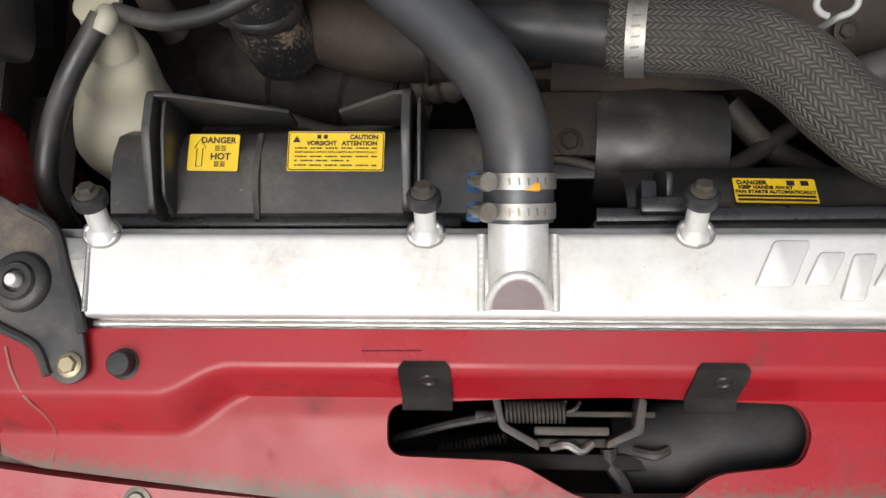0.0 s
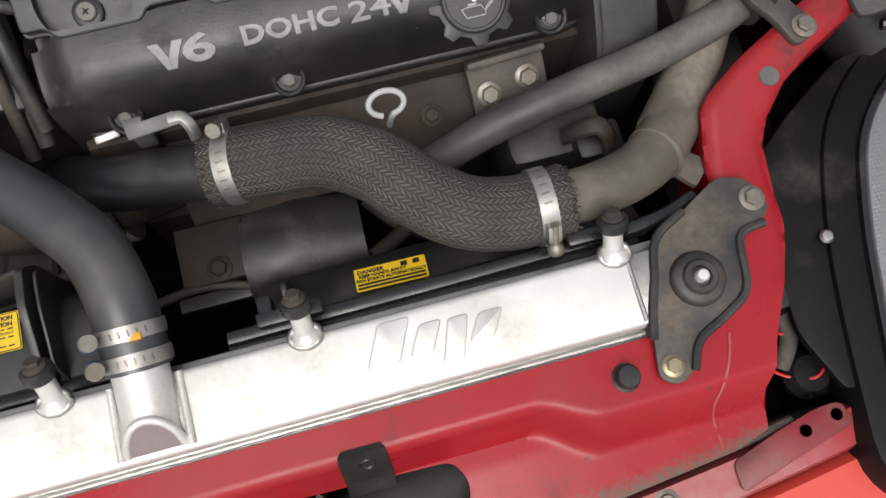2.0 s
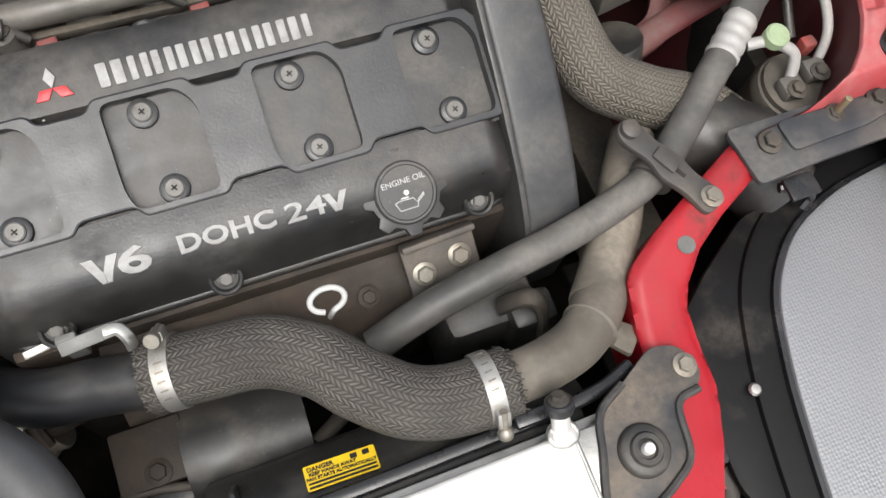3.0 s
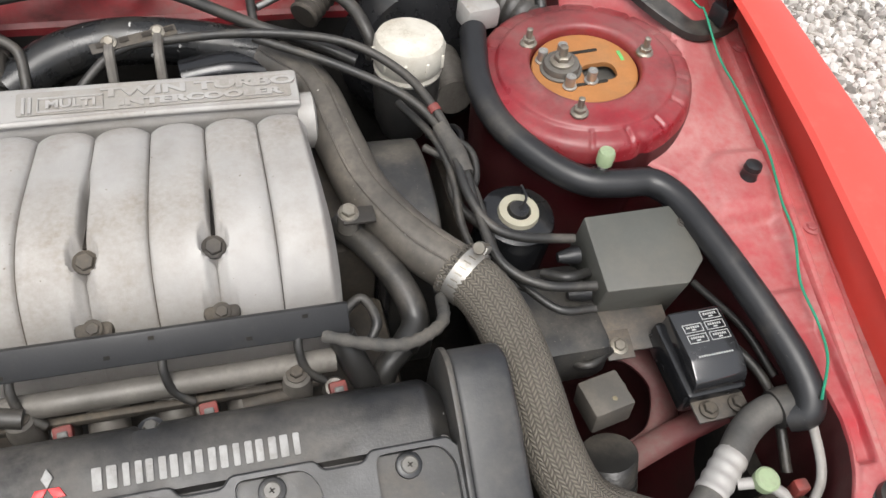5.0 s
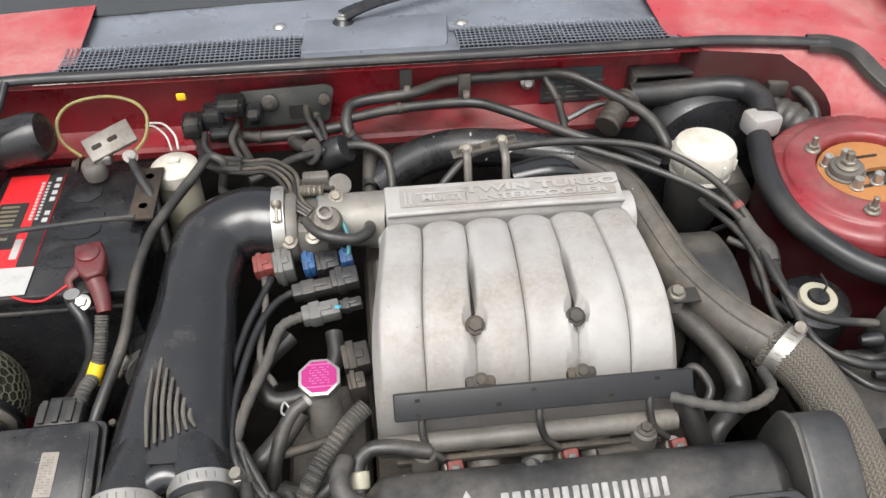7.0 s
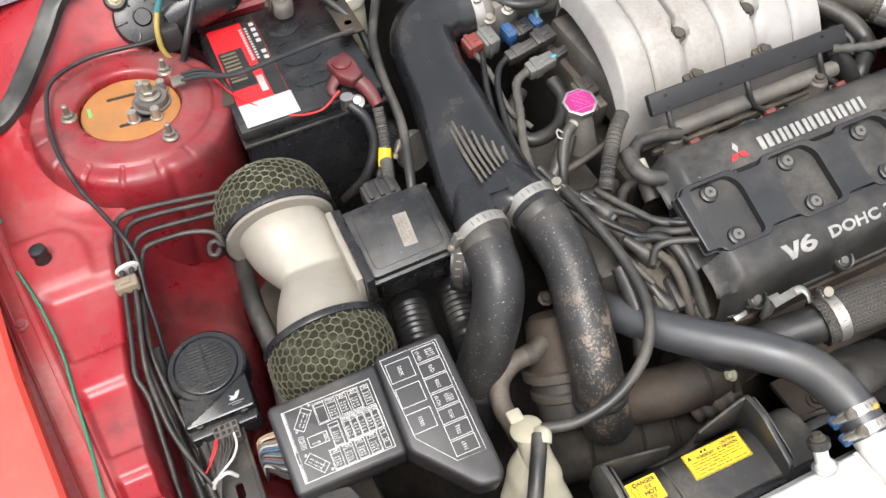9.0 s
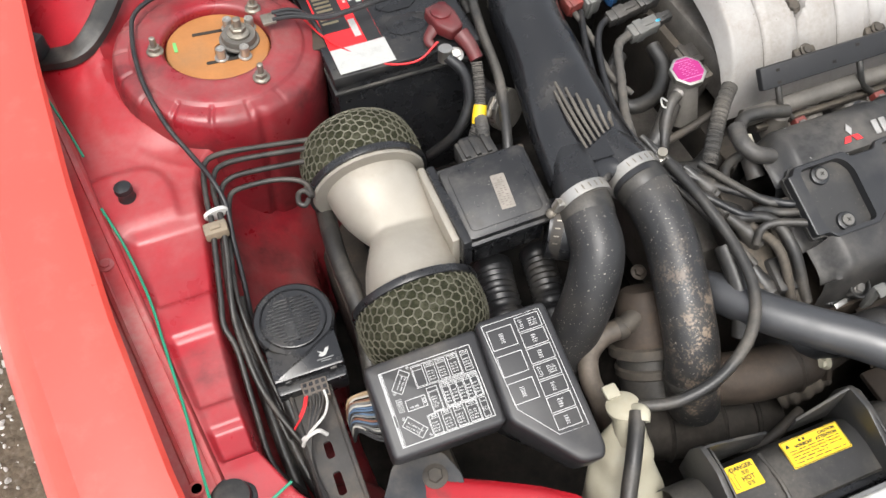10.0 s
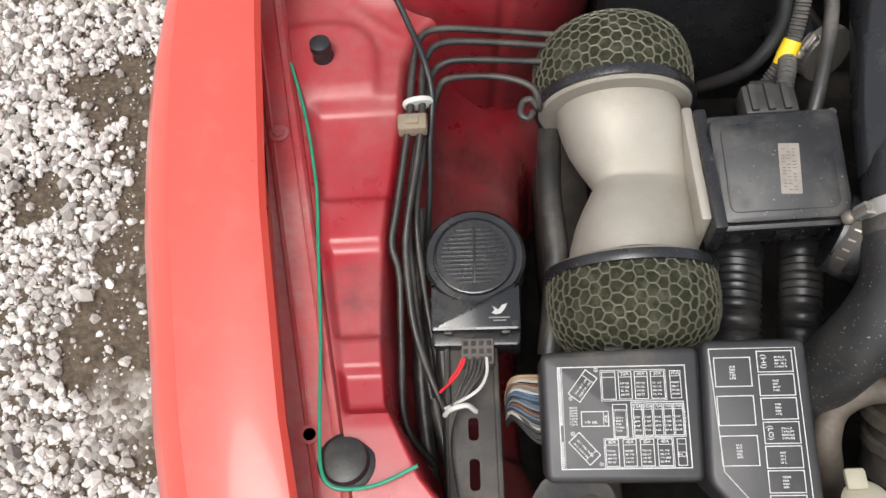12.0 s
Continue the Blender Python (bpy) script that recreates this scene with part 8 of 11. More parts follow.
solo("washer_hose", tube([(-0.306, 0.232, 0.701), (-0.316, 0.215, 0.698), (-0.332, 0.19, 0.690), (-0.350, 0.16, 0.672), (-0.358, 0.125, 0.655), (-0.355, 0.10, 0.62)], 0.0082, 14), RUBBER_OLD, "black rubber hose from the washer filler", "hose")
solo("vacuum_hose", tube([(-0.300, 0.238, 0.696), (-0.262, 0.227, 0.702), (-0.215, 0.231, 0.714), (-0.172, 0.254, 0.730), (-0.147, 0.293, 0.742), (-0.141, 0.345, 0.752), (-0.148, 0.405, 0.764), (-0.156, 0.455, 0.768)], 0.0062, 12), RUBBER_OLD, "curved grey rubber vacuum hose", "hose")

# ---- fuse box with printed diagram ----
fb = thing("fuse_box", "black fuse box lid with white printed diagram", "fuse box", (-0.45, 0.28, 0.70))
MF = pose(-0.535, 0.258, 0.727, 14.5, 0, 0) @ pose(0, 0, 0, 0, 0, -1)
LID = mat("satin_black_lid", (0.019, 0.019, 0.0205), 0.40, 0, 0.15, 12, 400, 0.05, (0.11, 0.10, 0.088), 0.26, 9, stain=(0.09, 0.078, 0.06), stain_amount=0.3, stain_scale=7)
lid_low = part("lid_low", prism(rounded([(-0.010, 0.002), (0.101, 0.0015), (0.1035, 0.096), (-0.011, 0.0935)], 0.008), -0.035, 0.012, MF, 0.005, seg=3), LID, fb)
lid_high = part("lid_high", prism(rounded([(0.100, 0.0015), (0.124, -0.026), (0.150, -0.056), (0.171, -0.058), (0.1765, -0.048), (0.1745, 0.099), (0.103, 0.099)], 0.007), -0.035, 0.020, MF, 0.005, seg=3), LID, fb)
part("base", prism([(0.0, 0.008), (0.10, 0.008), (0.150, -0.040), (0.167, -0.040), (0.168, 0.09), (0.0, 0.086)], -0.075, -0.034, MF, 0.003), BLACK, fb)
part("latch", box((0.045, 0.0955, -0.015), (0.016, 0.006, 0.02), 0.0015, MF), BLACK, fb)
part("latch", box((0.1765, 0.022, -0.010), (0.006, 0.016, 0.02), 0.0015, MF), BLACK, fb)


def outline_rect(m, x0, y0, x1, y1, w=0.0005, tilt=0):
    c = m @ Matrix.Translation(((x0 + x1) / 2, (y0 + y1) / 2, 0)) @ pose(0, 0, 0, 0, 0, tilt)
    a, b = (x1 - x0) / 2, (y1 - y0) / 2
    bm = bmesh.new()
    for q in ((-a, -b, a, -b + w), (-a, b - w, a, b), (-a, -b, -a + w, b), (a - w, -b, a, b)):
        prism(rect(*q), 0, 0.0003, c, 0, bm)
    return part("printed_box", bm, PRINT, lid_high if m is MH else lid_low), c, a, b


ML = MF @ Matrix.Translation((0, 0, 0.0122))
MH = MF @ Matrix.Translation((0, 0, 0.0202))
random.seed(8)


def scribble(c, a, b, rows=2, cols=2):
    out = []
    for r in range(rows):
        y0 = -b * 0.62 + 1.24 * b * r / rows
        y1 = y0 + 1.24 * b / rows * 0.30
        for k in range(cols):
            x0 = -a * 0.7 + 1.4 * a * k / cols
            x1 = x0 + 1.4 * a / cols * random.uniform(0.6, 0.85)
            h = max(y1 - y0, 0.0013)
            while x0 < x1:
                out.append((x0, y0, x0 + 0.0003, y0 + h))
                at = random.choice((0.0, 0.4, 0.8)) * h
                out.append((x0 + 0.0003, y0 + at, x0 + 0.0009, y0 + at + 0.0003))
                if random.random() < 0.6:
                    out.append((x0 + 0.0007, y0, x0 + 0.0010, y0 + h))
                x0 += 0.0014
    bars(c, out, PRINT, fb, "printed_mark", 0.0003)


PX, PY_, PW, PH = 0.0012, 0.0113, 0.0905, 0.0715


def printed(u0, v0, u1, v1, w=0.0005, tilt=0):
    """A printed frame by its shares of the diagram, v counted from the top."""
    return outline_rect(ML, PX + PW * u0, PY_ + PH * (1 - v1), PX + PW * u1, PY_ + PH * (1 - v0), w, tilt)


def rated(u0, v0, u1, v1, amps="", cols=2):
    """A fuse slot: frame, rating in its head strip and a column of print below."""
    _, c, a, b = printed(u0, v0, u1, v1)
    h = PH * 0.052
    bars(c, [(-a, b - h - 0.0004, a, b - h)], PRINT, fb, "printed_mark", 0.0003)
    if amps:
        words(amps, c @ Matrix.Translation((0, b - h * 0.52, 0.0002)), 0.0022, PRINT, fb, width=min(a * 1.5, 0.0056), depth=0.0001)
        scribble(c @ Matrix.Translation((0, -h * 0.5, 0)), a, b * 0.88, 4, cols)


printed(0, 0, 1, 1, 0.0007)
printed(0.335, 0.04, 0.845, 0.345, 0.0004)
for (u0, u1), amps in zip(((0.345, 0.455), (0.475, 0.580), (0.600, 0.705), (0.725, 0.835), (0.875, 0.960)), ("", "30A", "40A", "30A", "10A")):
    rated(u0, 0.055, u1, 0.330, amps)
rated(0.415, 0.375, 0.530, 0.700, "", 2)
_, c, a, b = printed(0.425, 0.44, 0.520, 0.69, 0.0003)
scribble(c, a, b, 5, 1)
printed(0.560, 0.355, 0.970, 0.700, 0.0006)
for k, amps in enumerate(("15A", "10A", "15A", "10A", "10A")):
    rated(0.575 + 0.078 * k, 0.375, 0.647 + 0.078 * k, 0.685, amps, 1)
printed(0.335, 0.705, 0.870, 0.985, 0.0004)
for (u0, u1), amps in zip(((0.345, 0.450), (0.480, 0.585), (0.612, 0.720), (0.745, 0.860)), ("30A", "40A", "30A", "40A")):
    rated(u0, 0.715, u1, 0.975, amps)
rated(0.893, 0.715, 0.965, 0.975)
words("ECI", ML @ pose(PX + PW * 0.929, PY_ + PH * 0.13, 0.0002), 0.0036, PRINT, fb, width=0.0052, depth=0.0001)
for u, v, tl in ((0.195, 0.190, 52), (0.185, 0.800, -48)):
    _, c, a, b = printed(u - 0.12, v - 0.075, u + 0.12, v + 0.075, 0.0006, tl)
    scribble(c, a, b, 2, 3)
    bars(c, [(a * 0.55, -b, a * 0.55 + 0.0004, b)], PRINT, fb, "printed_mark", 0.0003)
_, c, a, b = printed(0.170, 0.440, 0.385, 0.590, 0.0006)
scribble(c @ Matrix.Translation((-0.002, 0, 0)), a * 0.7, b, 1, 2)
bars(c, [(a * 0.60, -b, a * 0.60 + 0.0004, b)], PRINT, fb, "printed_mark", 0.0003)
words("40A", c @ pose(a * 0.80, 0, 0.0002, 0, 0, 90), 0.0022, PRINT, fb, width=0.0056, depth=0.0001)
for u, v in ((0.305, 0.035), (0.095, 0.315), (0.100, 0.655), (0.310, 0.950)):
    m_ = ML @ Matrix.Translation((PX + PW * u, PY_ + PH * (1 - v), 0.0001))
    ring_ = [m_ @ Vector((0.0013 * math.cos(q), 0.0013 * math.sin(q), 0)) for q in steps(0, 2 * math.pi, 12)]
    part("printed_mark", tube(ring_, 0.00018, 4, 1, straight=True), PRINT, fb)
    bars(m_, [(-0.0008, -0.00015, 0.0008, 0.00015), (-0.00015, -0.0008, 0.00015, 0.0008)], PRINT, fb, "printed_mark", 0.0003)
scribble(ML @ Matrix.Translation((PX + PW * 0.115, PY_ + PH * 0.52, 0)), 0.0042, 0.011, 7, 2)
scribble(ML @ Matrix.Translation((PX + PW * 0.975, PY_ + PH * 0.50, 0)), 0.0012, 0.011, 6, 1)
bars(ML, [(PX + 0.0009, PY_ + 0.0012 + 0.0014 * k, PX + 0.0024, PY_ + 0.0021 + 0.0014 * k) for k in range(50) if k < 13 or k > 20], PRINT, fb, "printed_mark", 0.0003)
bars(ML, [(PX + 0.0030, PY_ + 0.001, PX + 0.0033, PY_ + PH - 0.001)], PRINT, fb, "printed_mark", 0.0003)
# high half: three large relays and a column of seven
for y0 in (0.0660, 0.0395, 0.0125):
    _, c, a, b = outline_rect(MH, 0.1098, y0, 0.1352, y0 + 0.0205, 0.0006)
    if y0 != 0.0395:
        scribble(c, a * 0.25, b * 0.8, 5, 1)
for k in range(7):
    _, c, a, b = outline_rect(MH, 0.1395, 0.0755 - 0.0162 * k, 0.1640, 0.0905 - 0.0162 * k, 0.0006)
    if k in (0, 3):
        words("(HI)" if k == 0 else "(LO)", c @ pose(-a * 0.62, 0, 0.0002, 0, 0, -90), 0.0034, PRINT, fb, width=0.0095, depth=0.0001)
        scribble(c @ Matrix.Translation((a * 0.35, 0, 0)), a * 0.5, b * 0.95, 4, 2)
    else:
        scribble(c, a * 0.30, b * 0.95, 4, 1)
pts = [(0.1070, 0.0925), (0.1662, 0.0925), (0.1680, -0.0255), (0.1390, -0.0250), (0.1108, 0.0090), (0.1070, 0.0925)]
part("printed_frame", tube([MH @ Vector((x, y, 0.0002)) for x, y in pts], 0.00040, 4, 1, straight=True), PRINT, fb)
# wiring entering the fuse box
random.seed(3)
dull = [mat("dull_wire_" + nm, c, 0.55, 0, 0.2, 40, 300, 0, DUST, 0.35, 30) for nm, c in (("tan", (0.30, 0.21, 0.12)), ("blue", (0.06, 0.10, 0.16)), ("grey", (0.13, 0.13, 0.125)), ("brown", (0.14, 0.06, 0.035)), ("black", (0.025, 0.025, 0.026)), ("white", (0.38, 0.36, 0.32)))]
for k in range(22):
    q = k / 21
    y = 0.343 - 0.048 * q
    mm = dull[(0, 0, 5, 3, 0, 2, 5, 1, 1, 4, 1, 2, 4, 3, 1, 4, 2, 5, 4, 2, 4, 4)[k]]
    z0 = 0.716 + 0.004 * random.random() - 0.012 * q
    solo("harness_wire", tube([(-0.532, y - 0.002, z0), (-0.548, y, z0 + 0.001), (-0.562 - 0.004 * random.random(), 0.343 - 0.030 * q, z0 - 0.004), (-0.570, 0.336 - 0.02 * q, z0 - 0.03)], 0.0011, 6, 5), mm, "dull coloured harness wire into the fuse box", "wire", "fuse box wires")

# ---- alarm siren ----
al = thing("alarm_siren", "black alarm siren with round slotted grille", "siren", (-0.59, 0.41, 0.70))
MS = plane_at((-0.5895, 0.446, 0.720), (1, -0.02, 0.0), (0.05, -0.10, 1))
drum = part("drum", lathe([(0.0415, -0.03), (0.0425, -0.004), (0.0420, 0.002), (0.0395, 0.0045), (0.0345, 0.0045), (0.0335, 0.0075), (0.0325, 0.0078), (0.0318, 0.0055), (0, 0.0055)], MS, 52), BLACK_GLOSS, al)
for k in range(13):
    y = -0.0228 + 0.0038 * k
    h = math.sqrt(max(0, 0.0275 ** 2 - y * y))
    part("slat", box((0, y, 0.0062), (2 * h, 0.0019, 0.0022), 0.0004, MS), BLACK, drum)
part("spine", box((0, 0, 0.0075), (0.0022, 0.050, 0.0014), 0.0004, MS), BLACK, al)
part("body", prism(rounded([(-0.036, -0.064), (0.036, -0.064), (0.036, -0.022), (0.028, -0.031), (0.014, -0.0375), (0.0, -0.039), (-0.014, -0.0375), (-0.028, -0.031), (-0.036, -0.022)], 0.003), -0.035, 0.007, MS, 0.0025), BLACK_GLOSS, al)
part("foot", prism(rounded([(-0.035, -0.074), (0.035, -0.074), (0.036, -0.062), (-0.036, -0.062)], 0.003), -0.035, -0.003, MS, 0.002), BLACK, al)
for x in (-0.0315, 0.0315):
    part("screw", lathe([(0.0028, 0), (0.0026, 0.0008), (0, 0.001)], MS @ Matrix.Translation((x, -0.0585, 0.0068)), 12), BLACK, al)
for x in (-0.022, 0.024):
    part("tab", box((x, -0.0645, 0.002), (0.007, 0.003, 0.005), 0.001, MS), BLACK_DUSTY, al)
part("emblem", prism([(0.013, -0.050), (0.0155, -0.0475), (0.0135, -0.0445), (0.017, -0.0465), (0.0185, -0.0475), (0.0215, -0.0435), (0.0255, -0.0425), (0.0235, -0.047), (0.0205, -0.0505), (0.0165, -0.0515)], 0.0071, 0.0074, MS, 0), WHITE_INK, al)
bars(MS @ Matrix.Translation((0, 0, 0.0071)), [(0.0105, -0.0545, 0.0275, -0.0535), (0.0140, -0.0568, 0.0245, -0.0559)], mat("faint_print", (0.20, 0.20, 0.195), 0.5), al)
CONN_TAN = mat("taupe_connector", (0.105, 0.085, 0.068), 0.55, 0, 0.15, 50, 300, 0.05, DUST, 0.3, 30)
plug_ = part("connector", box((0.001, -0.080, -0.004), (0.026, 0.021, 0.014), 0.0015, MS), CONN_TAN, al)
for i in range(4):
    for j in range(3):
        part("pin_cell", box((-0.0083 + 0.0062 * i, -0.0865 + 0.0064 * j, 0.0031), (0.0038, 0.0040, 0.0008), 0, MS), BLACK, plug_)
sbk = thing("siren_bracket", "slotted dusty steel bracket holding the siren", "bracket", (-0.596, 0.30, 0.69))
prof_b = rounded([(-0.614, 0.20), (-0.577, 0.20), (-0.577, 0.375), (-0.615, 0.375)], 0.004)
body = prism(prof_b, 0.693, 0.6965, None, 0.0008)
for y0, y1 in ((0.225, 0.246), (0.262, 0.286), (0.300, 0.318)):
    body = cut_mesh(body, prism(rect(-0.600, y0, -0.592, y1, 0.0035), 0.68, 0.71, None, 0))
part("strip", body, BRACKET, sbk)
part("edge", tube([(-0.6145, 0.20, 0.698), (-0.6155, 0.375, 0.698)], 0.0024, 8), BRACKET, sbk)
part("edge", tube([(-0.5765, 0.20, 0.698), (-0.5765, 0.375, 0.698)], 0.0024, 8), BRACKET, sbk)
bolt(sbk, (-0.594, 0.212, 0.6965), (0, 0, 1), 0.006, 0.005, STEEL)
sw = [([(-0.600, 0.358, 0.722), (-0.604, 0.349, 0.721), (-0.611, 0.342, 0.716), (-0.621, 0.336, 0.708)], RED_WIRE, 0.0011), ([(-0.602, 0.358, 0.722), (-0.606, 0.350, 0.720), (-0.613, 0.343, 0.715)], RED_WIRE, 0.0010),
      ([(-0.583, 0.358, 0.722), (-0.5835, 0.345, 0.722), (-0.590, 0.333, 0.722), (-0.603, 0.326, 0.718), (-0.617, 0.322, 0.71)], WHITE_WIRE, 0.0013)]
for k in range(5):
    sw.append(([(-0.597 + 0.003 * k, 0.357, 0.722), (-0.600 + 0.003 * k, 0.346, 0.720), (-0.606 + 0.002 * k, 0.333, 0.718), (-0.613 + 0.001 * k, 0.318, 0.712), (-0.6145, 0.295, 0.704), (-0.6135 + 0.001 * k, 0.25, 0.702), (-0.61, 0.22, 0.69)], RUBBER if k % 2 else LINE, 0.0013))
sw.append(([(-0.6175, 0.318, 0.706), (-0.612, 0.3195, 0.7165), (-0.600, 0.3215, 0.7185), (-0.593, 0.3195, 0.708)], WHITE_WIRE, 0.0021))
for pts, mm, r in sw:
    solo("siren_wire", tube(pts, r, 8), mm, "thin siren wire tied at the bracket", "wire", "siren wires")

# ---- brake and fuel lines along the inner fender ----
lines = [
    [(-0.50, 0.652, 0.762), (-0.584, 0.653, 0.778), (-0.612, 0.651, 0.782), (-0.625, 0.640, 0.784), (-0.631, 0.619, 0.784), (-0.635, 0.578, 0.781), (-0.637, 0.548, 0.777), (-0.643, 0.514, 0.770), (-0.650, 0.475, 0.758), (-0.655, 0.448, 0.748), (-0.650, 0.424, 0.735), (-0.651, 0.37, 0.712), (-0.650, 0.317, 0.690), (-0.63, 0.29, 0.66)],
    [(-0.50, 0.638, 0.760), (-0.584, 0.639, 0.774), (-0.612, 0.633, 0.778), (-0.622, 0.617, 0.780), (-0.626, 0.590, 0.779), (-0.627, 0.548, 0.776), (-0.632, 0.514, 0.769), (-0.640, 0.475, 0.757), (-0.644, 0.449, 0.746), (-0.643, 0.418, 0.735), (-0.638, 0.379, 0.718), (-0.620, 0.329, 0.700), (-0.60, 0.30, 0.66)],
    [(-0.50, 0.622, 0.756), (-0.584, 0.622, 0.768), (-0.608, 0.618, 0.770), (-0.618, 0.604, 0.770), (-0.624, 0.570, 0.768), (-0.634, 0.530, 0.760), (-0.642, 0.475, 0.747), (-0.640, 0.42, 0.722), (-0.63, 0.34, 0.68)],
    [(-0.534, 0.562, 0.752), (-0.5395, 0.556, 0.752), (-0.545, 0.560, 0.753), (-0.5425, 0.571, 0.754), (-0.535, 0.573, 0.754), (-0.5295, 0.563, 0.754), (-0.5305, 0.580, 0.755), (-0.540, 0.596, 0.757), (-0.560, 0.605, 0.760), (-0.584, 0.607, 0.762), (-0.604, 0.603, 0.764), (-0.613, 0.590, 0.763), (-0.620, 0.560, 0.760), (-0.630, 0.520, 0.752), (-0.636, 0.475, 0.740), (-0.632, 0.42, 0.712), (-0.62, 0.34, 0.67)],
]
lines = [[(x, y - 0.28 * max(0.0, y - 0.606) - 0.011 * smooth01(0.575, 0.61, y), z + 0.007 * smooth01(0.50, 0.57, y) + 0.006 * smooth01(0.605, 0.64, y)) for x, y, z in pts] for pts in lines]
for pts in lines:
    solo("brake_line", tube(pts, 0.0031, 10, 8), LINE, "brown-black metal line bent along the inner fender", "brake line", "brake lines")
cp_ = thing("line_clip", "white tie and tan clip round the brake lines", "clip", (-0.632, 0.55, 0.776))
part("tie", lathe([(0.0125, -0.0022), (0.0132, 0), (0.0125, 0.0022)], up_to((-0.630, 0.560, 0.783), (-0.12, 1, 0.12)) @ Matrix.Diagonal((1, 0.62, 1, 1)), 24), WHITE_WIRE, cp_)
TAN = mat("tan_plastic", (0.22, 0.175, 0.12), 0.6, 0, 0.2, 60, 300, 0.1, DUST, 0.4, 40)
part("clip", box((-0.6345, 0.540, 0.781), (0.024, 0.016, 0.012), 0.002), TAN, cp_)
part("clip_rib", box((-0.6345, 0.5395, 0.7875), (0.011, 0.006, 0.003), 0.0008), TAN, cp_)
solo("vent_hose", tube([(-0.515, 0.60, 0.70), (-0.522, 0.52, 0.70), (-0.520, 0.45, 0.69), (-0.53, 0.38, 0.66)], 0.011, 12), RUBBER_OLD, "black hose between inner fender and filters", "hose")
for pts in ([(-0.63, 0.42, 0.70), (-0.628, 0.34, 0.66), (-0.61, 0.26, 0.63)], [(-0.635, 0.50, 0.71), (-0.640, 0.40, 0.68), (-0.635, 0.30, 0.65), (-0.62, 0.24, 0.62)], [(-0.62, 0.38, 0.69), (-0.615, 0.30, 0.67), (-0.62, 0.22, 0.65)]):
    solo("loom", tube(pts, 0.0065, 10), RUBBER_OLD, "black wiring loom beside the inner fender", "wiring loom", "fender looms")
solo("green_wire", tube([(-0.738, 0.605, 0.790), (-0.726, 0.56, 0.777), (-0.715, 0.496, 0.768), (-0.711, 0.438, 0.764), (-0.707, 0.369, 0.757), (-0.704, 0.30, 0.757), (-0.701, 0.268, 0.757), (-0.690, 0.2555, 0.757), (-0.664, 0.2575, 0.752), (-0.634, 0.270, 0.752)], 0.0014, 8), GREEN_WIRE, "thin green wire along the inner fender", "wire", "green wires")
solo("green_wire", tube([(-0.778, 0.80, 0.825), (-0.760, 0.74, 0.805), (-0.745, 0.68, 0.795)], 0.0014, 8), GREEN_WIRE, "thin green wire beside the fender channel", "wire", "green wires")

# ---- throttle body, connectors and leads between trunk and engine ----
tbdy = thing("throttle", "grimy cast throttle body with levers", "throttle body", (-0.10, 0.765, 0.79))
part("housing", box((-0.092, 0.758, 0.797), (0.040, 0.072, 0.066), 0.014), CAST_DARK, tbdy)
part("bore_flange", lathe([(0.038, -0.004), (0.041, 0), (0.041, 0.008), (0.038, 0.010)], up_to((-0.112, 0.762, 0.804), (-1, 0, 0)), 30), CAST_DARK, tbdy)
part("idle_valve", lathe([(0.017, -0.02), (0.018, 0.008), (0.014, 0.014), (0.008, 0.015), (0, 0.010)], up_to((-0.076, 0.742, 0.822), (0.1, -0.5, 1)), 22), CAST_DARK, tbdy)
part("port", lathe([(0.009, -0.01), (0.009, 0.004), (0.006, 0.005), (0.0055, -0.004), (0, -0.004)], up_to((-0.077, 0.741, 0.838), (0.1, -0.5, 1)), 18), CAST_MID, tbdy)
part("lever", box((-0.088, 0.795, 0.836), (0.046, 0.022, 0.004), 0.0015, None), GRIME, tbdy)
part("lever_block", box((-0.086, 0.800, 0.842), (0.030, 0.014, 0.012), 0.003), CAST_DARK, tbdy)
part("drum", lathe([(0.013, -0.006), (0.014, 0), (0.013, 0.006), (0.006, 0.007), (0, 0.007)], up_to((-0.060, 0.795, 0.832), (0.3, -0.6, 1)), 20), CAST_DARK, tbdy)
part("spring", tube([(-0.105, 0.782, 0.838), (-0.092, 0.780, 0.840), (-0.078, 0.780, 0.838)], 0.0062, 12, 16, wave=lambda s: 1 + 0.14 * math.sin(s * 3000)), NUT, tbdy)
for x, y, z in ((-0.117, 0.724, 0.815), (-0.091, 0.723, 0.820), (-0.064, 0.770, 0.836)):
    bolt(tbdy, (x, y, z), (0, -0.5, 1), 0.0058, 0.006, NUT)
solo("coolant_hose", tube([(-0.100, 0.744, 0.826), (-0.088, 0.726, 0.826), (-0.070, 0.716, 0.824), (-0.045, 0.715, 0.820), (-0.030, 0.726, 0.820), (-0.028, 0.744, 0.815)], 0.0066, 12), RUBBER_OLD, "grey coolant hose below the throttle body", "hose", "small engine hoses")
solo("signal_wire", tube([(-0.085, 0.775, 0.832), (-0.074, 0.760, 0.833), (-0.060, 0.742, 0.826), (-0.053, 0.722, 0.816), (-0.055, 0.706, 0.80)], 0.0026, 8), TEAL, "teal wire over the throttle body", "wire")
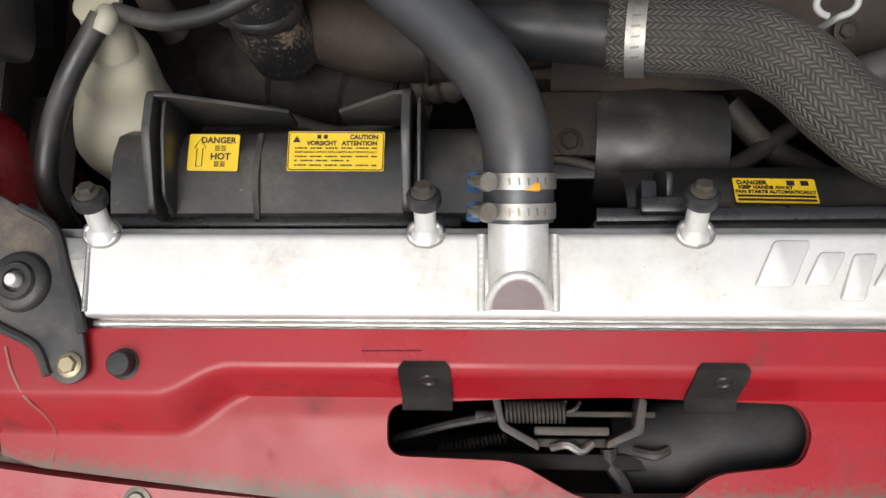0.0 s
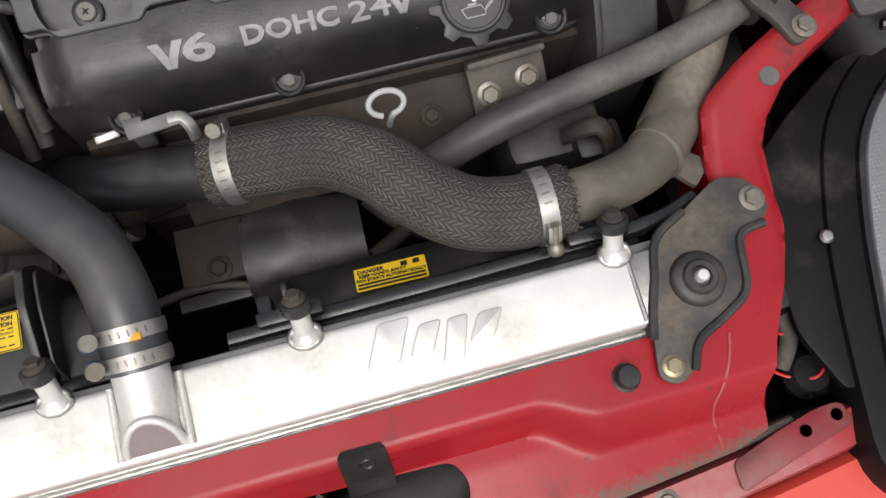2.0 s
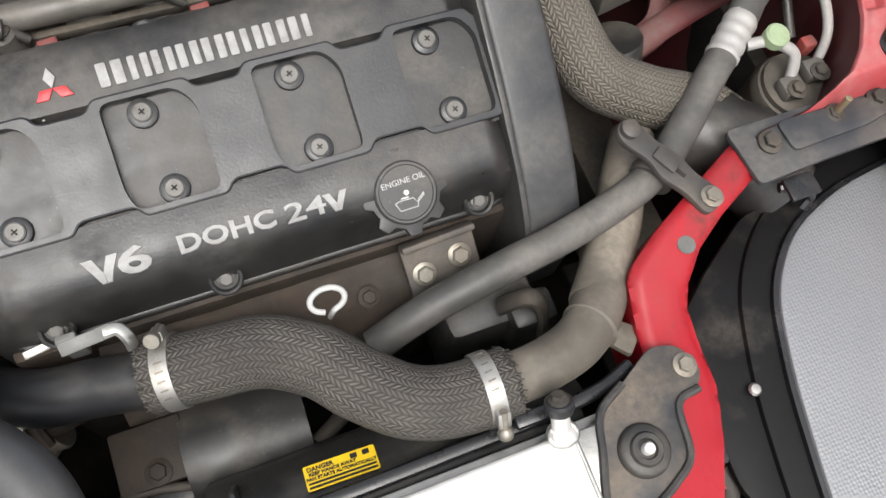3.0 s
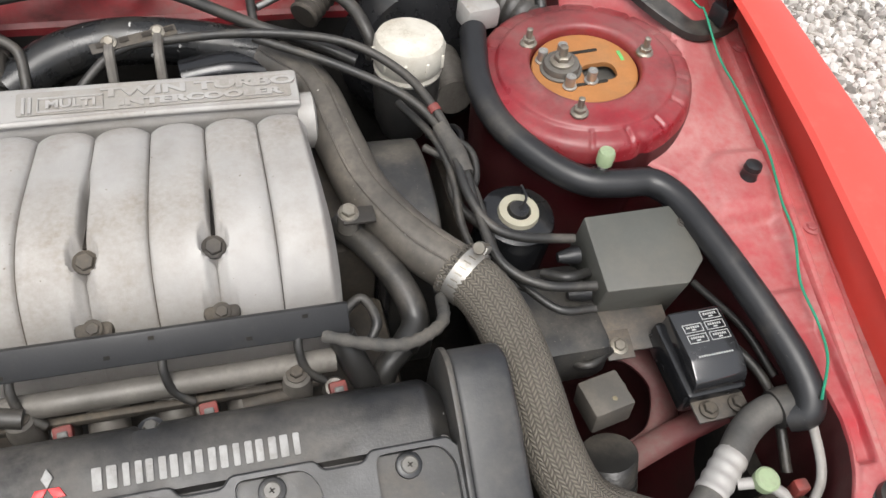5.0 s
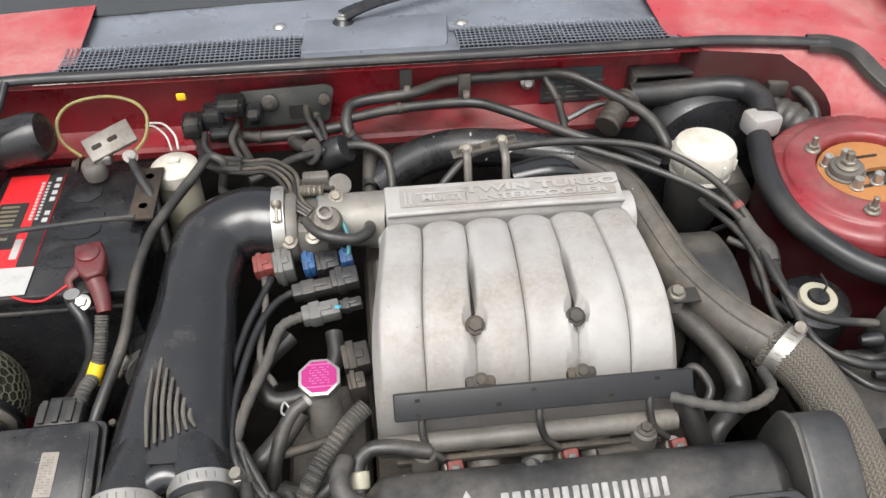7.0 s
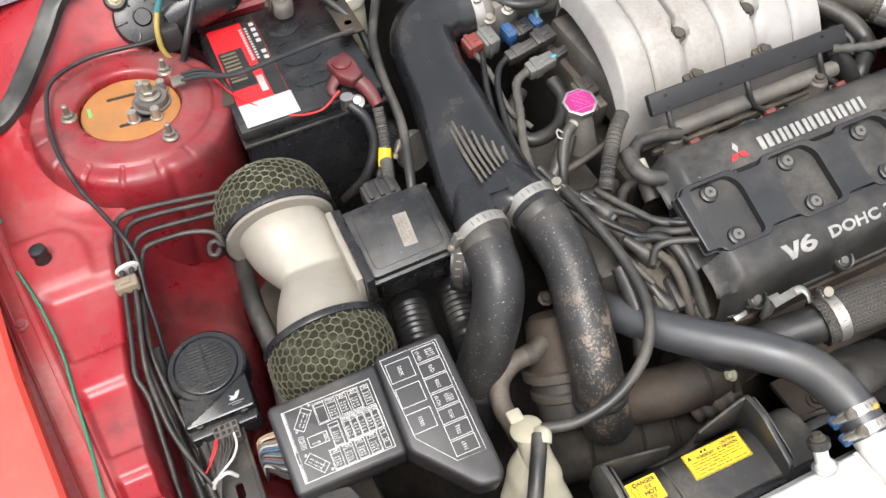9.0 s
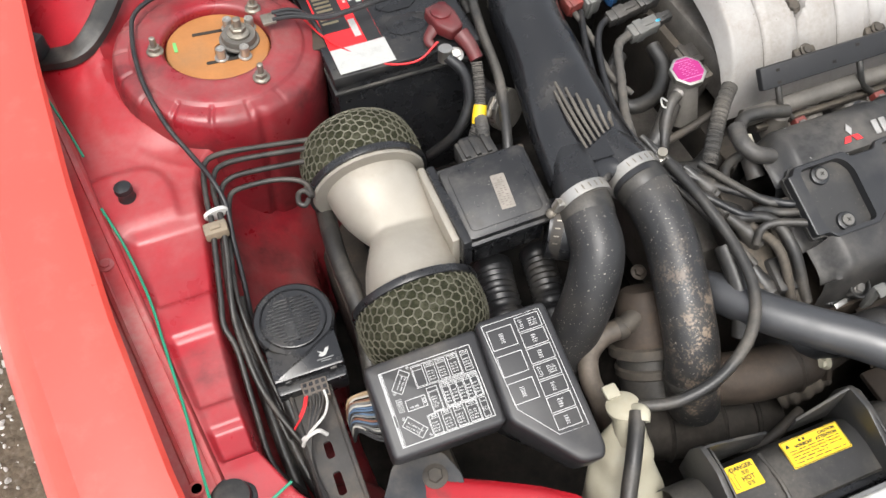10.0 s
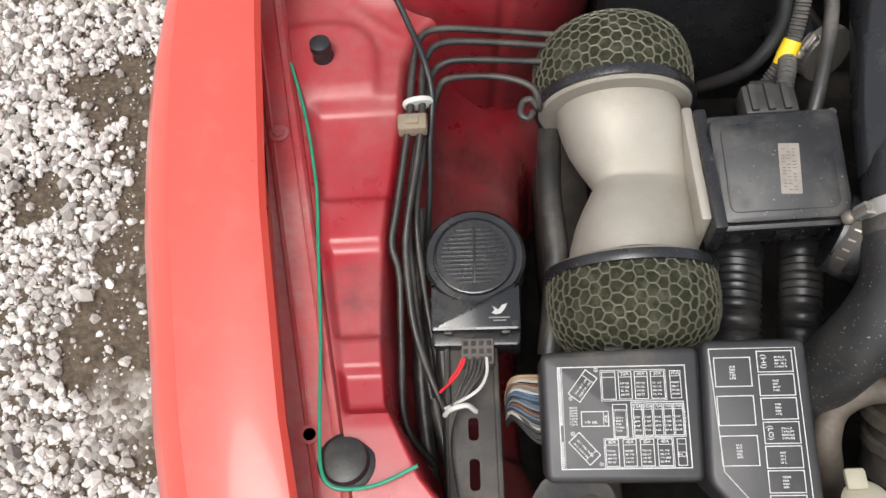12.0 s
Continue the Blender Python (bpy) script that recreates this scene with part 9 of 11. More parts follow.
for k in range(4):
    d = 0.0075 * k
    solo("vacuum_pipe", tube([(-0.214 + 0.3 * d, 0.884 - 1.2 * d, 0.818), (-0.170, 0.848 - d, 0.836), (-0.142 - 0.2 * d, 0.842 - d, 0.841), (-0.122 - 0.4 * d, 0.826 - d, 0.843), (-0.108 - 0.55 * d, 0.806 - d, 0.842), (-0.103 - 0.5 * d, 0.770 - 0.5 * d, 0.838), (-0.090 - 0.3 * d, 0.758 - 0.5 * d, 0.830)], 0.0027, 8), LINE if k % 2 else GRIME, "bent metal vacuum pipe over the throttle body", "pipe", "vacuum pipes")
for k in range(3):
    solo("vacuum_hose", tube([(-0.240 + 0.006 * k, 0.93 - 0.02 * k, 0.815), (-0.225, 0.90 - 0.012 * k, 0.820), (-0.205, 0.876 - 0.011 * k, 0.824), (-0.172, 0.849 - 0.0085 * k, 0.8365)], 0.0046, 10), RUBBER_OLD, "short black vacuum hose on a metal pipe", "hose", "vacuum hoses")
conns = [(-0.148, 0.712, 0.792, 0.022, 0.022, 0.02, BROWN_CONN), (-0.126, 0.711, 0.790, 0.022, 0.028, 0.028, GREY_CONN), (-0.098, 0.706, 0.795, 0.014, 0.022, 0.02, BLUE), (-0.078, 0.708, 0.792, 0.026, 0.022, 0.02, RUBBER), (-0.057, 0.711, 0.795, 0.014, 0.018, 0.018, BLUE), (-0.092, 0.678, 0.785, 0.050, 0.016, 0.016, BLACK_DUSTY), (-0.060, 0.684, 0.790, 0.030, 0.022, 0.018, BLACK_DUSTY), (-0.086, 0.642, 0.785, 0.040, 0.018, 0.018, GREY_CONN), (-0.055, 0.650, 0.785, 0.025, 0.012, 0.012, BLACK_DUSTY), (-0.068, 0.640, 0.7935, 0.008, 0.004, 0.004, mat("cyan_clip", (0.05, 0.42, 0.6), 0.4)), (-0.052, 0.59, 0.765, 0.028, 0.028, 0.03, GRIME), (-0.052, 0.56, 0.755, 0.018, 0.018, 0.05, GRIME)]
for x, y, z, a, b, c, mm in conns:
    q = thing("connector", "small plastic wiring connector beside the plenum", "connector", (x, y, z), "wiring connectors")
    m = plane_at((x, y, z), (1, 0.12, 0.08), (0, -0.25, 1))
    part("shell", box((0, 0, 0), (a, b, c), 0.0022, m), mm, q)
    part("collar", box((-a * 0.15, 0, 0), (a * 0.3, b * 1.14, c * 1.14), 0.0015, m), mm, q)
    part("latch", box((a * 0.1, 0, c * 0.5), (a * 0.4, b * 0.35, 0.003), 0.0008, m), mm, q)
leads = [
    ([(-0.148, 0.705, 0.785), (-0.146, 0.66, 0.780), (-0.150, 0.60, 0.770), (-0.135, 0.57, 0.760)], 0.0035, TAPE),
    ([(-0.105, 0.640, 0.785), (-0.128, 0.625, 0.785), (-0.142, 0.59, 0.775), (-0.165, 0.53, 0.765), (-0.17, 0.48, 0.755), (-0.15, 0.44, 0.745)], 0.0055, TAPE),
    ([(-0.112, 0.678, 0.785), (-0.135, 0.66, 0.785), (-0.155, 0.62, 0.782), (-0.172, 0.55, 0.77), (-0.172, 0.50, 0.765), (-0.155, 0.465, 0.758), (-0.118, 0.424, 0.748), (-0.066, 0.366, 0.757), (-0.045, 0.362, 0.757)], 0.0042, RUBBER),
    ([(-0.14, 0.70, 0.785), (-0.165, 0.63, 0.78), (-0.18, 0.56, 0.77), (-0.178, 0.50, 0.762), (-0.158, 0.45, 0.755), (-0.130, 0.412, 0.746), (-0.106, 0.380, 0.742), (-0.095, 0.370, 0.745)], 0.0042, RUBBER),
    ([(-0.12, 0.63, 0.765), (-0.15, 0.60, 0.755), (-0.14, 0.565, 0.745), (-0.10, 0.57, 0.745), (-0.075, 0.60, 0.755), (-0.075, 0.63, 0.765)], 0.0095, RUBBER_OLD),
    ([(-0.155, 0.493, 0.735), (-0.128, 0.512, 0.752), (-0.108, 0.530, 0.770)], 0.011, RUBBER_OLD),
    ([(-0.100, 0.42, 0.74), (-0.085, 0.44, 0.745), (-0.06, 0.445, 0.75), (-0.05, 0.43, 0.755)], 0.0060, RUBBER_OLD),
    ([(-0.12, 0.385, 0.73), (-0.085, 0.362, 0.745), (-0.075, 0.325, 0.735), (-0.072, 0.28, 0.69)], 0.0065, RUBBER_OLD),
    ([(-0.10, 0.365, 0.735), (-0.09, 0.33, 0.735), (-0.088, 0.30, 0.71), (-0.09, 0.27, 0.67)], 0.0055, GRIME),
    ([(-0.14, 0.50, 0.74), (-0.10, 0.505, 0.745), (-0.06, 0.51, 0.755)], 0.005, GRIME),
    ([(-0.145, 0.35, 0.74), (-0.15, 0.30, 0.72), (-0.16, 0.27, 0.69)], 0.010, RUBBER_OLD),
    ([(-0.13, 0.47, 0.72), (-0.105, 0.46, 0.725), (-0.08, 0.47, 0.73)], 0.014, RUBBER_OLD),
]
for pts, r, mm in leads:
    wv = (lambda s: 1 + 0.10 * math.sin(s * 1900)) if mm is TAPE else None
    solo("engine_lead", tube(pts, r, 10, 12, wave=wv), mm, "dusty black lead or hose beside the engine", "lead", "engine leads")
for c, d in (((-0.120, 0.428, 0.742), (-0.5, 0.75, 0.4)), ((-0.112, 0.393, 0.733), (-0.6, 0.7, 0.4)), ((-0.102, 0.362, 0.727), (-0.6, 0.6, 0.5)), ((-0.108, 0.312, 0.700), (-0.3, 0.8, 0.6))):
    c, d = Vector(c), Vector(d).normalized()
    boot_ = thing("lead_boot", "brown-grey rubber boot on an ignition lead", "rubber boot", c, "lead boots")
    part("boot", lathe([(0.0125, -0.016), (0.0130, -0.004), (0.0110, 0.004), (0.0075, 0.012), (0.0060, 0.026), (0.0042, 0.032)], up_to(c, d), 18), RUBBER_OLD, boot_)
    part("collar", lathe([(0.0128, -0.004), (0.0142, -0.001), (0.0128, 0.002)], up_to(c - d * 0.008, d), 18), RUBBER_OLD, boot_)
ig = thing("ignition_coil", "dark ignition coil pack at the engine's end", "ignition coil", (-0.09, 0.35, 0.70))
part("body", box((0, 0, 0), (0.125, 0.040, 0.040), 0.006, plane_at((-0.098, 0.365, 0.700), (0.12, 1, 0.25), (0.2, -0.1, 1))), GRIME, ig)
part("coil", box((0, 0, 0), (0.040, 0.030, 0.030), 0.005, plane_at((-0.088, 0.314, 0.698), (0.1, 1, 0.25), (0.2, -0.1, 1))), BLACK_DUSTY, ig)
part("bar", tube([(-0.077, 0.358, 0.738), (-0.077, 0.32, 0.712), (-0.076, 0.272, 0.680)], 0.0065, 10), GRIME, ig)
for pts, r in (([(-0.165, 0.50, 0.768), (-0.140, 0.455, 0.753), (-0.128, 0.440, 0.750)], 0.0042), ([(-0.162, 0.492, 0.766), (-0.145, 0.44, 0.75), (-0.124, 0.407, 0.743)], 0.0042), ([(-0.168, 0.485, 0.764), (-0.150, 0.43, 0.745), (-0.131, 0.374, 0.735), (-0.113, 0.328, 0.718)], 0.0042), ([(-0.118, 0.448, 0.756), (-0.098, 0.405, 0.756), (-0.078, 0.374, 0.755), (-0.052, 0.367, 0.754)], 0.0045), ([(-0.092, 0.376, 0.742), (-0.084, 0.372, 0.748), (-0.072, 0.358, 0.753), (-0.050, 0.351, 0.753)], 0.0045), ([(-0.105, 0.345, 0.730), (-0.098, 0.352, 0.744), (-0.083, 0.350, 0.750), (-0.052, 0.336, 0.752)], 0.0045)):
    solo("ignition_lead", tube(pts, r, 10), RUBBER_OLD, "dusty ignition lead at the engine's end", "lead", "ignition leads")
fl = thing("fuel_hose", "brown-grey fuel hose with a spring clip", "hose", (-0.04, 0.47, 0.76))
part("hose", tube([(0.012, 0.474, 0.764), (-0.020, 0.478, 0.770), (-0.043, 0.479, 0.769), (-0.056, 0.468, 0.764), (-0.055, 0.450, 0.753), (-0.056, 0.425, 0.738)], 0.0078, 14), RUBBER_OLD, fl)
part("clip", lathe([(0.0082, -0.008), (0.0092, -0.007), (0.0092, 0.007), (0.0082, 0.008)], up_to((-0.0545, 0.455, 0.757), (0, 1, 0.6)), 18), CREAM, fl, "pale spring clip")
part("fitting", tube([(-0.055, 0.445, 0.75), (-0.056, 0.42, 0.735)], 0.0105, 14), BRACKET, fl)
solo("harness", tube([(-0.045, 0.515, 0.787), (-0.062, 0.50, 0.782), (-0.078, 0.482, 0.775), (-0.092, 0.465, 0.766), (-0.106, 0.446, 0.752)], 0.0088, 12, 24, wave=lambda s: 1 + 0.10 * math.sin(s * 2400)), TAPE, "ribbed taped harness at the engine's end", "wiring harness")
solo("vane", tube([(-0.318, 0.775, 0.70), (-0.29, 0.70, 0.71), (-0.275, 0.64, 0.715)], 0.024, 18), BLACK, "black pipe beside the battery", "pipe")
hose_clamp((-0.272, 0.626, 0.735), (0.4, -0.8, 0.2), 0.0245, 0.012, None, (-0.8, 0.3, 0.5))
cf = thing("coolant_filler", "coolant filler with magenta octagonal cap", "coolant cap", (-0.087, 0.543, 0.78))
mc = up_to((-0.087, 0.5435, 0.7965), (0.0, -0.15, 1), 22.5)
octo = [(0.0215 * math.cos(math.pi * k / 4), 0.0215 * math.sin(math.pi * k / 4)) for k in range(8)]
part("cap", prism(octo, -0.002, 0.0065, mc, 0.0015), STEEL, cf)
part("label", prism([(x * 0.84, y * 0.84) for x, y in octo], 0.0066, 0.0071, mc, 0), PINK, cf, "magenta label")
bars(plane_at((-0.087, 0.5435, 0.8037), (1, 0, 0), (0, -0.15, 1)), [(-0.009 + 0.0024 * j, 0.0085 - 0.0028 * k, -0.0075 + 0.0024 * j, 0.0091 - 0.0028 * k) for k in range(7) for j in range(8) if (k + 2 * j) % 3] + [(-0.013, 0.0118, 0.013, 0.0123), (-0.013, -0.0123, 0.013, -0.0117)], mat("pale_pink_print", (0.55, 0.20, 0.38), 0.4), cf)
part("neck", tube([(-0.087, 0.5435, 0.795), (-0.087, 0.541, 0.775), (-0.085, 0.535, 0.735)], (0.015, 0.0165, 0.020), 18), CAST_DARK, cf)
part("spout", tube([(-0.088, 0.540, 0.782), (-0.097, 0.535, 0.781), (-0.103, 0.532, 0.779)], 0.0065, 12), CAST, cf)
part("overflow_hose", tube([(-0.102, 0.5325, 0.7795), (-0.114, 0.525, 0.775), (-0.125, 0.512, 0.763), (-0.135, 0.492, 0.742), (-0.14, 0.475, 0.71)], 0.0072, 12), RUBBER_OLD, cf)
part("spring_clip", tube([(-0.115, 0.522, 0.778), (-0.122, 0.532, 0.782), (-0.125, 0.524, 0.778), (-0.117, 0.518, 0.776)], 0.0012, 6), STEEL, cf)
ps = thing("steering_reservoir", "white power steering reservoir with screw cap", "reservoir", (-0.262, 0.885, 0.75))
part("body", lathe([(0.022, 0.70), (0.025, 0.715), (0.0265, 0.79), (0.024, 0.798), (0, 0.798)], Matrix.Translation((-0.262, 0.882, 0.0)), 26), CREAM, ps)
part("cap", lathe([(0.0285, 0.796), (0.0290, 0.800), (0.0285, 0.812), (0.025, 0.815), (0.012, 0.8165), (0, 0.8165)], Matrix.Translation((-0.262, 0.882, 0.0)), 32), WHITE_CAP, ps)
part("cap_tab", box((-0.262, 0.884, 0.819), (0.016, 0.008, 0.006), 0.002), WHITE_CAP, ps)

# ---- left firewall corner ----
wm = thing("wiper_motor", "dusty black wiper motor on the firewall", "wiper motor", (-0.50, 0.93, 0.80))
mw = up_to((-0.523, 0.908, 0.842), (0.05, -0.75, 0.65))
part("gearbox", lathe([(0.037, -0.03), (0.037, 0.006), (0.034, 0.012), (0.024, 0.014), (0.012, 0.014), (0.010, 0.018), (0, 0.018)], mw, 32), BLACK, wm)
for k in range(6):
    part("gearbox_rib", box((0.027, 0, 0.013), (0.016, 0.003, 0.004), 0.001, mw @ pose(0, 0, 0, 0, 0, 60 * k)), BLACK, wm)
part("can", lathe([(0.029, -0.01), (0.030, 0.07), (0.025, 0.082), (0.010, 0.084), (0, 0.084)], up_to((-0.482, 0.896, 0.842), (0.9, 0.0, 0.22)), 26), BLACK, wm)
part("arm", box((0, 0, -0.006), (0.12, 0.020, 0.006), 0.003, plane_at((-0.512, 0.912, 0.868), (0.08, -0.03, 0.012), (0, -0.7, 0.7))), BRACKET, wm)
for x, y, z in ((-0.546, 0.916, 0.874), (-0.468, 0.888, 0.884)):
    n_ = (0.05, -0.75, 0.65)
    part("grommet", lathe([(0.0145, -0.006), (0.0145, 0.004), (0.012, 0.007), (0.008, 0.007)], up_to((x, y, z), n_), 24), RUBBER_OLD, wm)
    bolt(wm, Vector((x, y, z)) + Vector(n_) * 0.006, n_, 0.0058, 0.005, BRASSY)
part("plug", box((-0.500, 0.868, 0.832), (0.030, 0.024, 0.034), 0.004), BLACK_DUSTY, wm)
part("teal_lead", tube([(-0.462, 0.905, 0.945), (-0.472, 0.885, 0.925), (-0.491, 0.876, 0.890), (-0.503, 0.870, 0.870)], 0.0042, 10), TEAL, wm, "teal wire sleeve")
part("yellow_lead", tube([(-0.503, 0.870, 0.870), (-0.511, 0.857, 0.855), (-0.514, 0.848, 0.832), (-0.508, 0.842, 0.815)], 0.0036, 10), mat("ochre_wire", (0.30, 0.22, 0.05), 0.5, 0, 0.2, 60, 300), wm, "ochre wire")
part("black_lead", tube([(-0.425, 0.90, 0.93), (-0.432, 0.876, 0.912), (-0.452, 0.870, 0.880), (-0.478, 0.838, 0.850), (-0.497, 0.830, 0.815)], 0.0042, 10), RUBBER, wm)
for k in range(3):
    d = 0.0055 * k
    solo("earth_cable", tube([(-0.506 + d, 0.766 + d, 0.838), (-0.482, 0.762 + d, 0.838), (-0.459, 0.752 + d, 0.836 - 0.3 * d), (-0.438, 0.749 + 0.6 * d, 0.834), (-0.386, 0.755 + 0.3 * d, 0.834), (-0.326, 0.762 + 0.3 * d, 0.833), (-0.286, 0.766, 0.83 + 0.3 * d)] if k < 2 else [(-0.504, 0.778, 0.838), (-0.480, 0.774, 0.838), (-0.462, 0.764, 0.826), (-0.452, 0.742, 0.80)], 0.0026, 8), RUBBER, "thin black cable across the battery", "cable", "earth cables")
solo("cable_lug", box((-0.510, 0.771, 0.836), (0.016, 0.018, 0.004), 0.001), NUT, "steel cable lug on the strut tower", "cable lug")


# ---- right front corner: tie plate, hose bracket and headlamp ----
TIE = mat("dusty_grey_plate", (0.034, 0.037, 0.042), 0.40, 0.1, 0.2, 18, 500, 0.15, (0.165, 0.145, 0.12), 0.46, 12)
tp = thing("tie_plate", "grey-black tie plate bolted between panel and fender", "plate", (0.60, 0.23, 0.71))
part("plate", prism(rounded([(0.516, 0.258), (0.521, 0.205), (0.591, 0.209), (0.690, 0.211), (0.700, 0.232), (0.690, 0.252), (0.60, 0.258)], 0.006), 0.704, 0.710, None, 0.0012), TIE, tp)
part("ridge", prism(rounded([(0.560, 0.252), (0.562, 0.222), (0.640, 0.225), (0.672, 0.232), (0.668, 0.248)], 0.008), 0.709, 0.713, None, 0.0018), TIE, tp)
for x, y, r in ((0.546, 0.236, 0.0072), (0.659, 0.244, 0.0070)):
    bolt(tp, (x, y, 0.711), (0, 0, 1), r, 0.008, GRIME, 1.45)
bolt(tp, (0.615, 0.243, 0.712), (0, 0, 1), 0.0065, 0.004, GRIME, 1.4)
part("stud", lathe([(0.0032, 0), (0.0032, 0.018), (0, 0.019)], up_to((0.615, 0.243, 0.714), (0.1, 0.1, 1)), 12), BRASSY, tp)
part("outer_bar", box((0.70, 0.222, 0.700), (0.06, 0.045, 0.006), 0.002), TIE, tp)
part("tab", box((0.560, 0.196, 0.700), (0.028, 0.020, 0.004), 0.001, pose(0, 0, 0)), BLACK, tp)
tp.location.z += 0.006
tpl = thing("tie_plate", "blackened tie plate over the red front bar", "plate", (-0.52, 0.235, 0.71))
part("plate", prism(rounded([(-0.580, 0.215), (-0.545, 0.268), (-0.497, 0.262), (-0.488, 0.235), (-0.50, 0.18), (-0.58, 0.17)], 0.006), 0.704, 0.710, None, 0.0012), TIE, tpl)
bolt(tpl, (-0.5125, 0.242, 0.710), (0, 0, 1), 0.0075, 0.007, GRIME, 1.6)
pl = thing("rubber_plug", "flat grey plug in the red panel arm", "rubber plug", (0.4424, 0.181, 0.711), "plugs in the front panel")
part("head", lathe([(0.0078, 0), (0.0072, 0.0012), (0, 0.0014)], Matrix.Translation((0.4424, 0.181, panel_top(0.4424, 0.181))), 20), GREY_CONN, pl)
hb = thing("hose_bracket", "dusty cast bracket clamping the insulated hose", "bracket", (0.455, 0.245, 0.72))
mh = plane_at((0.4535, 0.243, 0.7175), (0.043, -0.068, -0.012), (0.05, 0, 1))
part("arm", prism(rounded([(-0.050, -0.007), (-0.040, -0.012), (-0.015, -0.009), (0.0, -0.0145), (0.022, -0.011), (0.047, -0.014), (0.051, 0.0), (0.047, 0.013), (0.02, 0.010), (0.0, 0.014), (-0.018, 0.010), (-0.040, 0.012), (-0.052, 0.006)], 0.006), -0.003, 0.004, mh, 0.0015), BRACKET, hb)
part("slot", box((0.010, 0.0, 0.0042), (0.010, 0.0035, 0.0006), 0, mh), DARK, hb)
part("rib", box((-0.005, 0, 0.005), (0.022, 0.012, 0.004), 0.0015, mh), BRACKET, hb)
part("horn", lathe([(0.008, 0), (0.008, 0.006), (0.005, 0.008), (0, 0.008)], mh @ Matrix.Translation((-0.042, 0, 0.003)), 18), BRACKET, hb)
bolt(hb, (0.476, 0.2085, 0.7165), (0, 0, 1), 0.0065, 0.006, NUT, 1.45)
part("ring", lathe([(0.018, -0.005), (0.019, 0), (0.018, 0.005)], up_to((0.448, 0.246, 0.699), (0.75, 0.55, 0.1)), 28), BRACKET, hb)
SHELL = mat("deep_black_shell", (0.006, 0.006, 0.0065), 0.45, 0, 0.3, 30, 300, 0.05, DUST, 0.12, 14, spec=0.16)
hl = thing("headlamp", "headlamp back with black shell and pimpled grey cover", "headlamp", (0.62, 0.06, 0.62))
LO = rounded([(0.462, -0.10), (0.478, -0.02), (0.496, 0.06), (0.520, 0.13), (0.560, 0.172), (0.620, 0.195), (0.70, 0.205), (0.86, 0.20), (0.88, -0.16), (0.60, -0.20)], 0.03, 5)
part("cover", prism(LO, 0.60, 0.668, None, 0.004), LENS, hl, "grey pimpled cover")
def widen(o, d):
    c = Vector((0.66, 0.02))
    return [tuple(c + (Vector(p) - c) * (1 + d / max(0.05, (Vector(p) - c).length))) for p in o]
part("rim", prism(widen(LO, 0.0045), 0.60, 0.6645, None, 0.001), BLACK_GLOSS, hl)
part("shell", prism(widen(LO, 0.03), 0.56, 0.6585, None, 0.006), SHELL, hl)
part("side_panel", prism(rounded([(0.424, 0.075), (0.43, 0.13), (0.475, 0.165), (0.53, 0.20), (0.58, 0.21), (0.55, 0.15), (0.50, 0.07), (0.47, -0.04), (0.44, -0.05), (0.42, 0.0)], 0.01), 0.645, 0.653, None, 0.002), SHELL, hl)
part("rivet", lathe([(0, 0.0025), (0.004, 0.002), (0.0055, 0)], Matrix.Translation((0.4655, 0.0635, 0.6585)), 16), STEEL, hl)
part("hook", tube([(0.545, 0.202, 0.70), (0.562, 0.197, 0.702), (0.575, 0.19, 0.69), (0.57, 0.185, 0.68)], 0.0045, 8), BLACK_GLOSS, hl)
cn = thing("lamp_connector", "black lamp wiring connector with taped loom", "connector", (0.42, 0.02, 0.63))
part("shell", box((0.418, 0.038, 0.640), (0.02, 0.035, 0.025), 0.003), BLACK, cn)
part("loom", tube([(0.42, 0.02, 0.635), (0.425, 0.0, 0.625), (0.415, -0.02, 0.615)], 0.007, 10), TAPE, cn)
part("wire", tube([(0.416, 0.005, 0.63), (0.435, -0.002, 0.63), (0.446, -0.022, 0.625), (0.436, -0.034, 0.62), (0.415, -0.026, 0.615), (0.403, -0.012, 0.612)], 0.0014, 8), RED_WIRE, cn, "thin red wire")
part("boot", lathe([(0.018, 0), (0.02, 0.012), (0.014, 0.02), (0, 0.02)], Matrix.Translation((0.435, -0.03, 0.60)), 20), BLACK, cn)
part("bumper_corner", prism(rounded([(0.345, -0.074), (0.385, -0.062), (0.416, -0.0545), (0.437, -0.0535), (0.443, -0.0715), (0.396, -0.083), (0.345, -0.097)], 0.006), 0.6375, 0.6415, None, 0.001), RED_TOWER, bumper, "scuffed red corner tab of the bumper flange")
for x, y in ((0.4305, -0.0625), (0.404, -0.0675)):
    part("corner_hole", lathe([(0.0, 0), (0.0045, 0)], Matrix.Translation((x, y, 0.6424)), 14), DARK, bumper)
# dark sheets added in both front corners in place of the shade there
solo("bay_shade", box((0.62, 0.08, 0.50), (0.40, 0.34, 0.01), 0.002), DARK, "dark sheet added for shade below the headlamp", "panel")
solo("bay_shade", box((-0.62, 0.08, 0.50), (0.40, 0.34, 0.01), 0.002), DARK, "dark sheet added for shade below the fender corner", "panel")

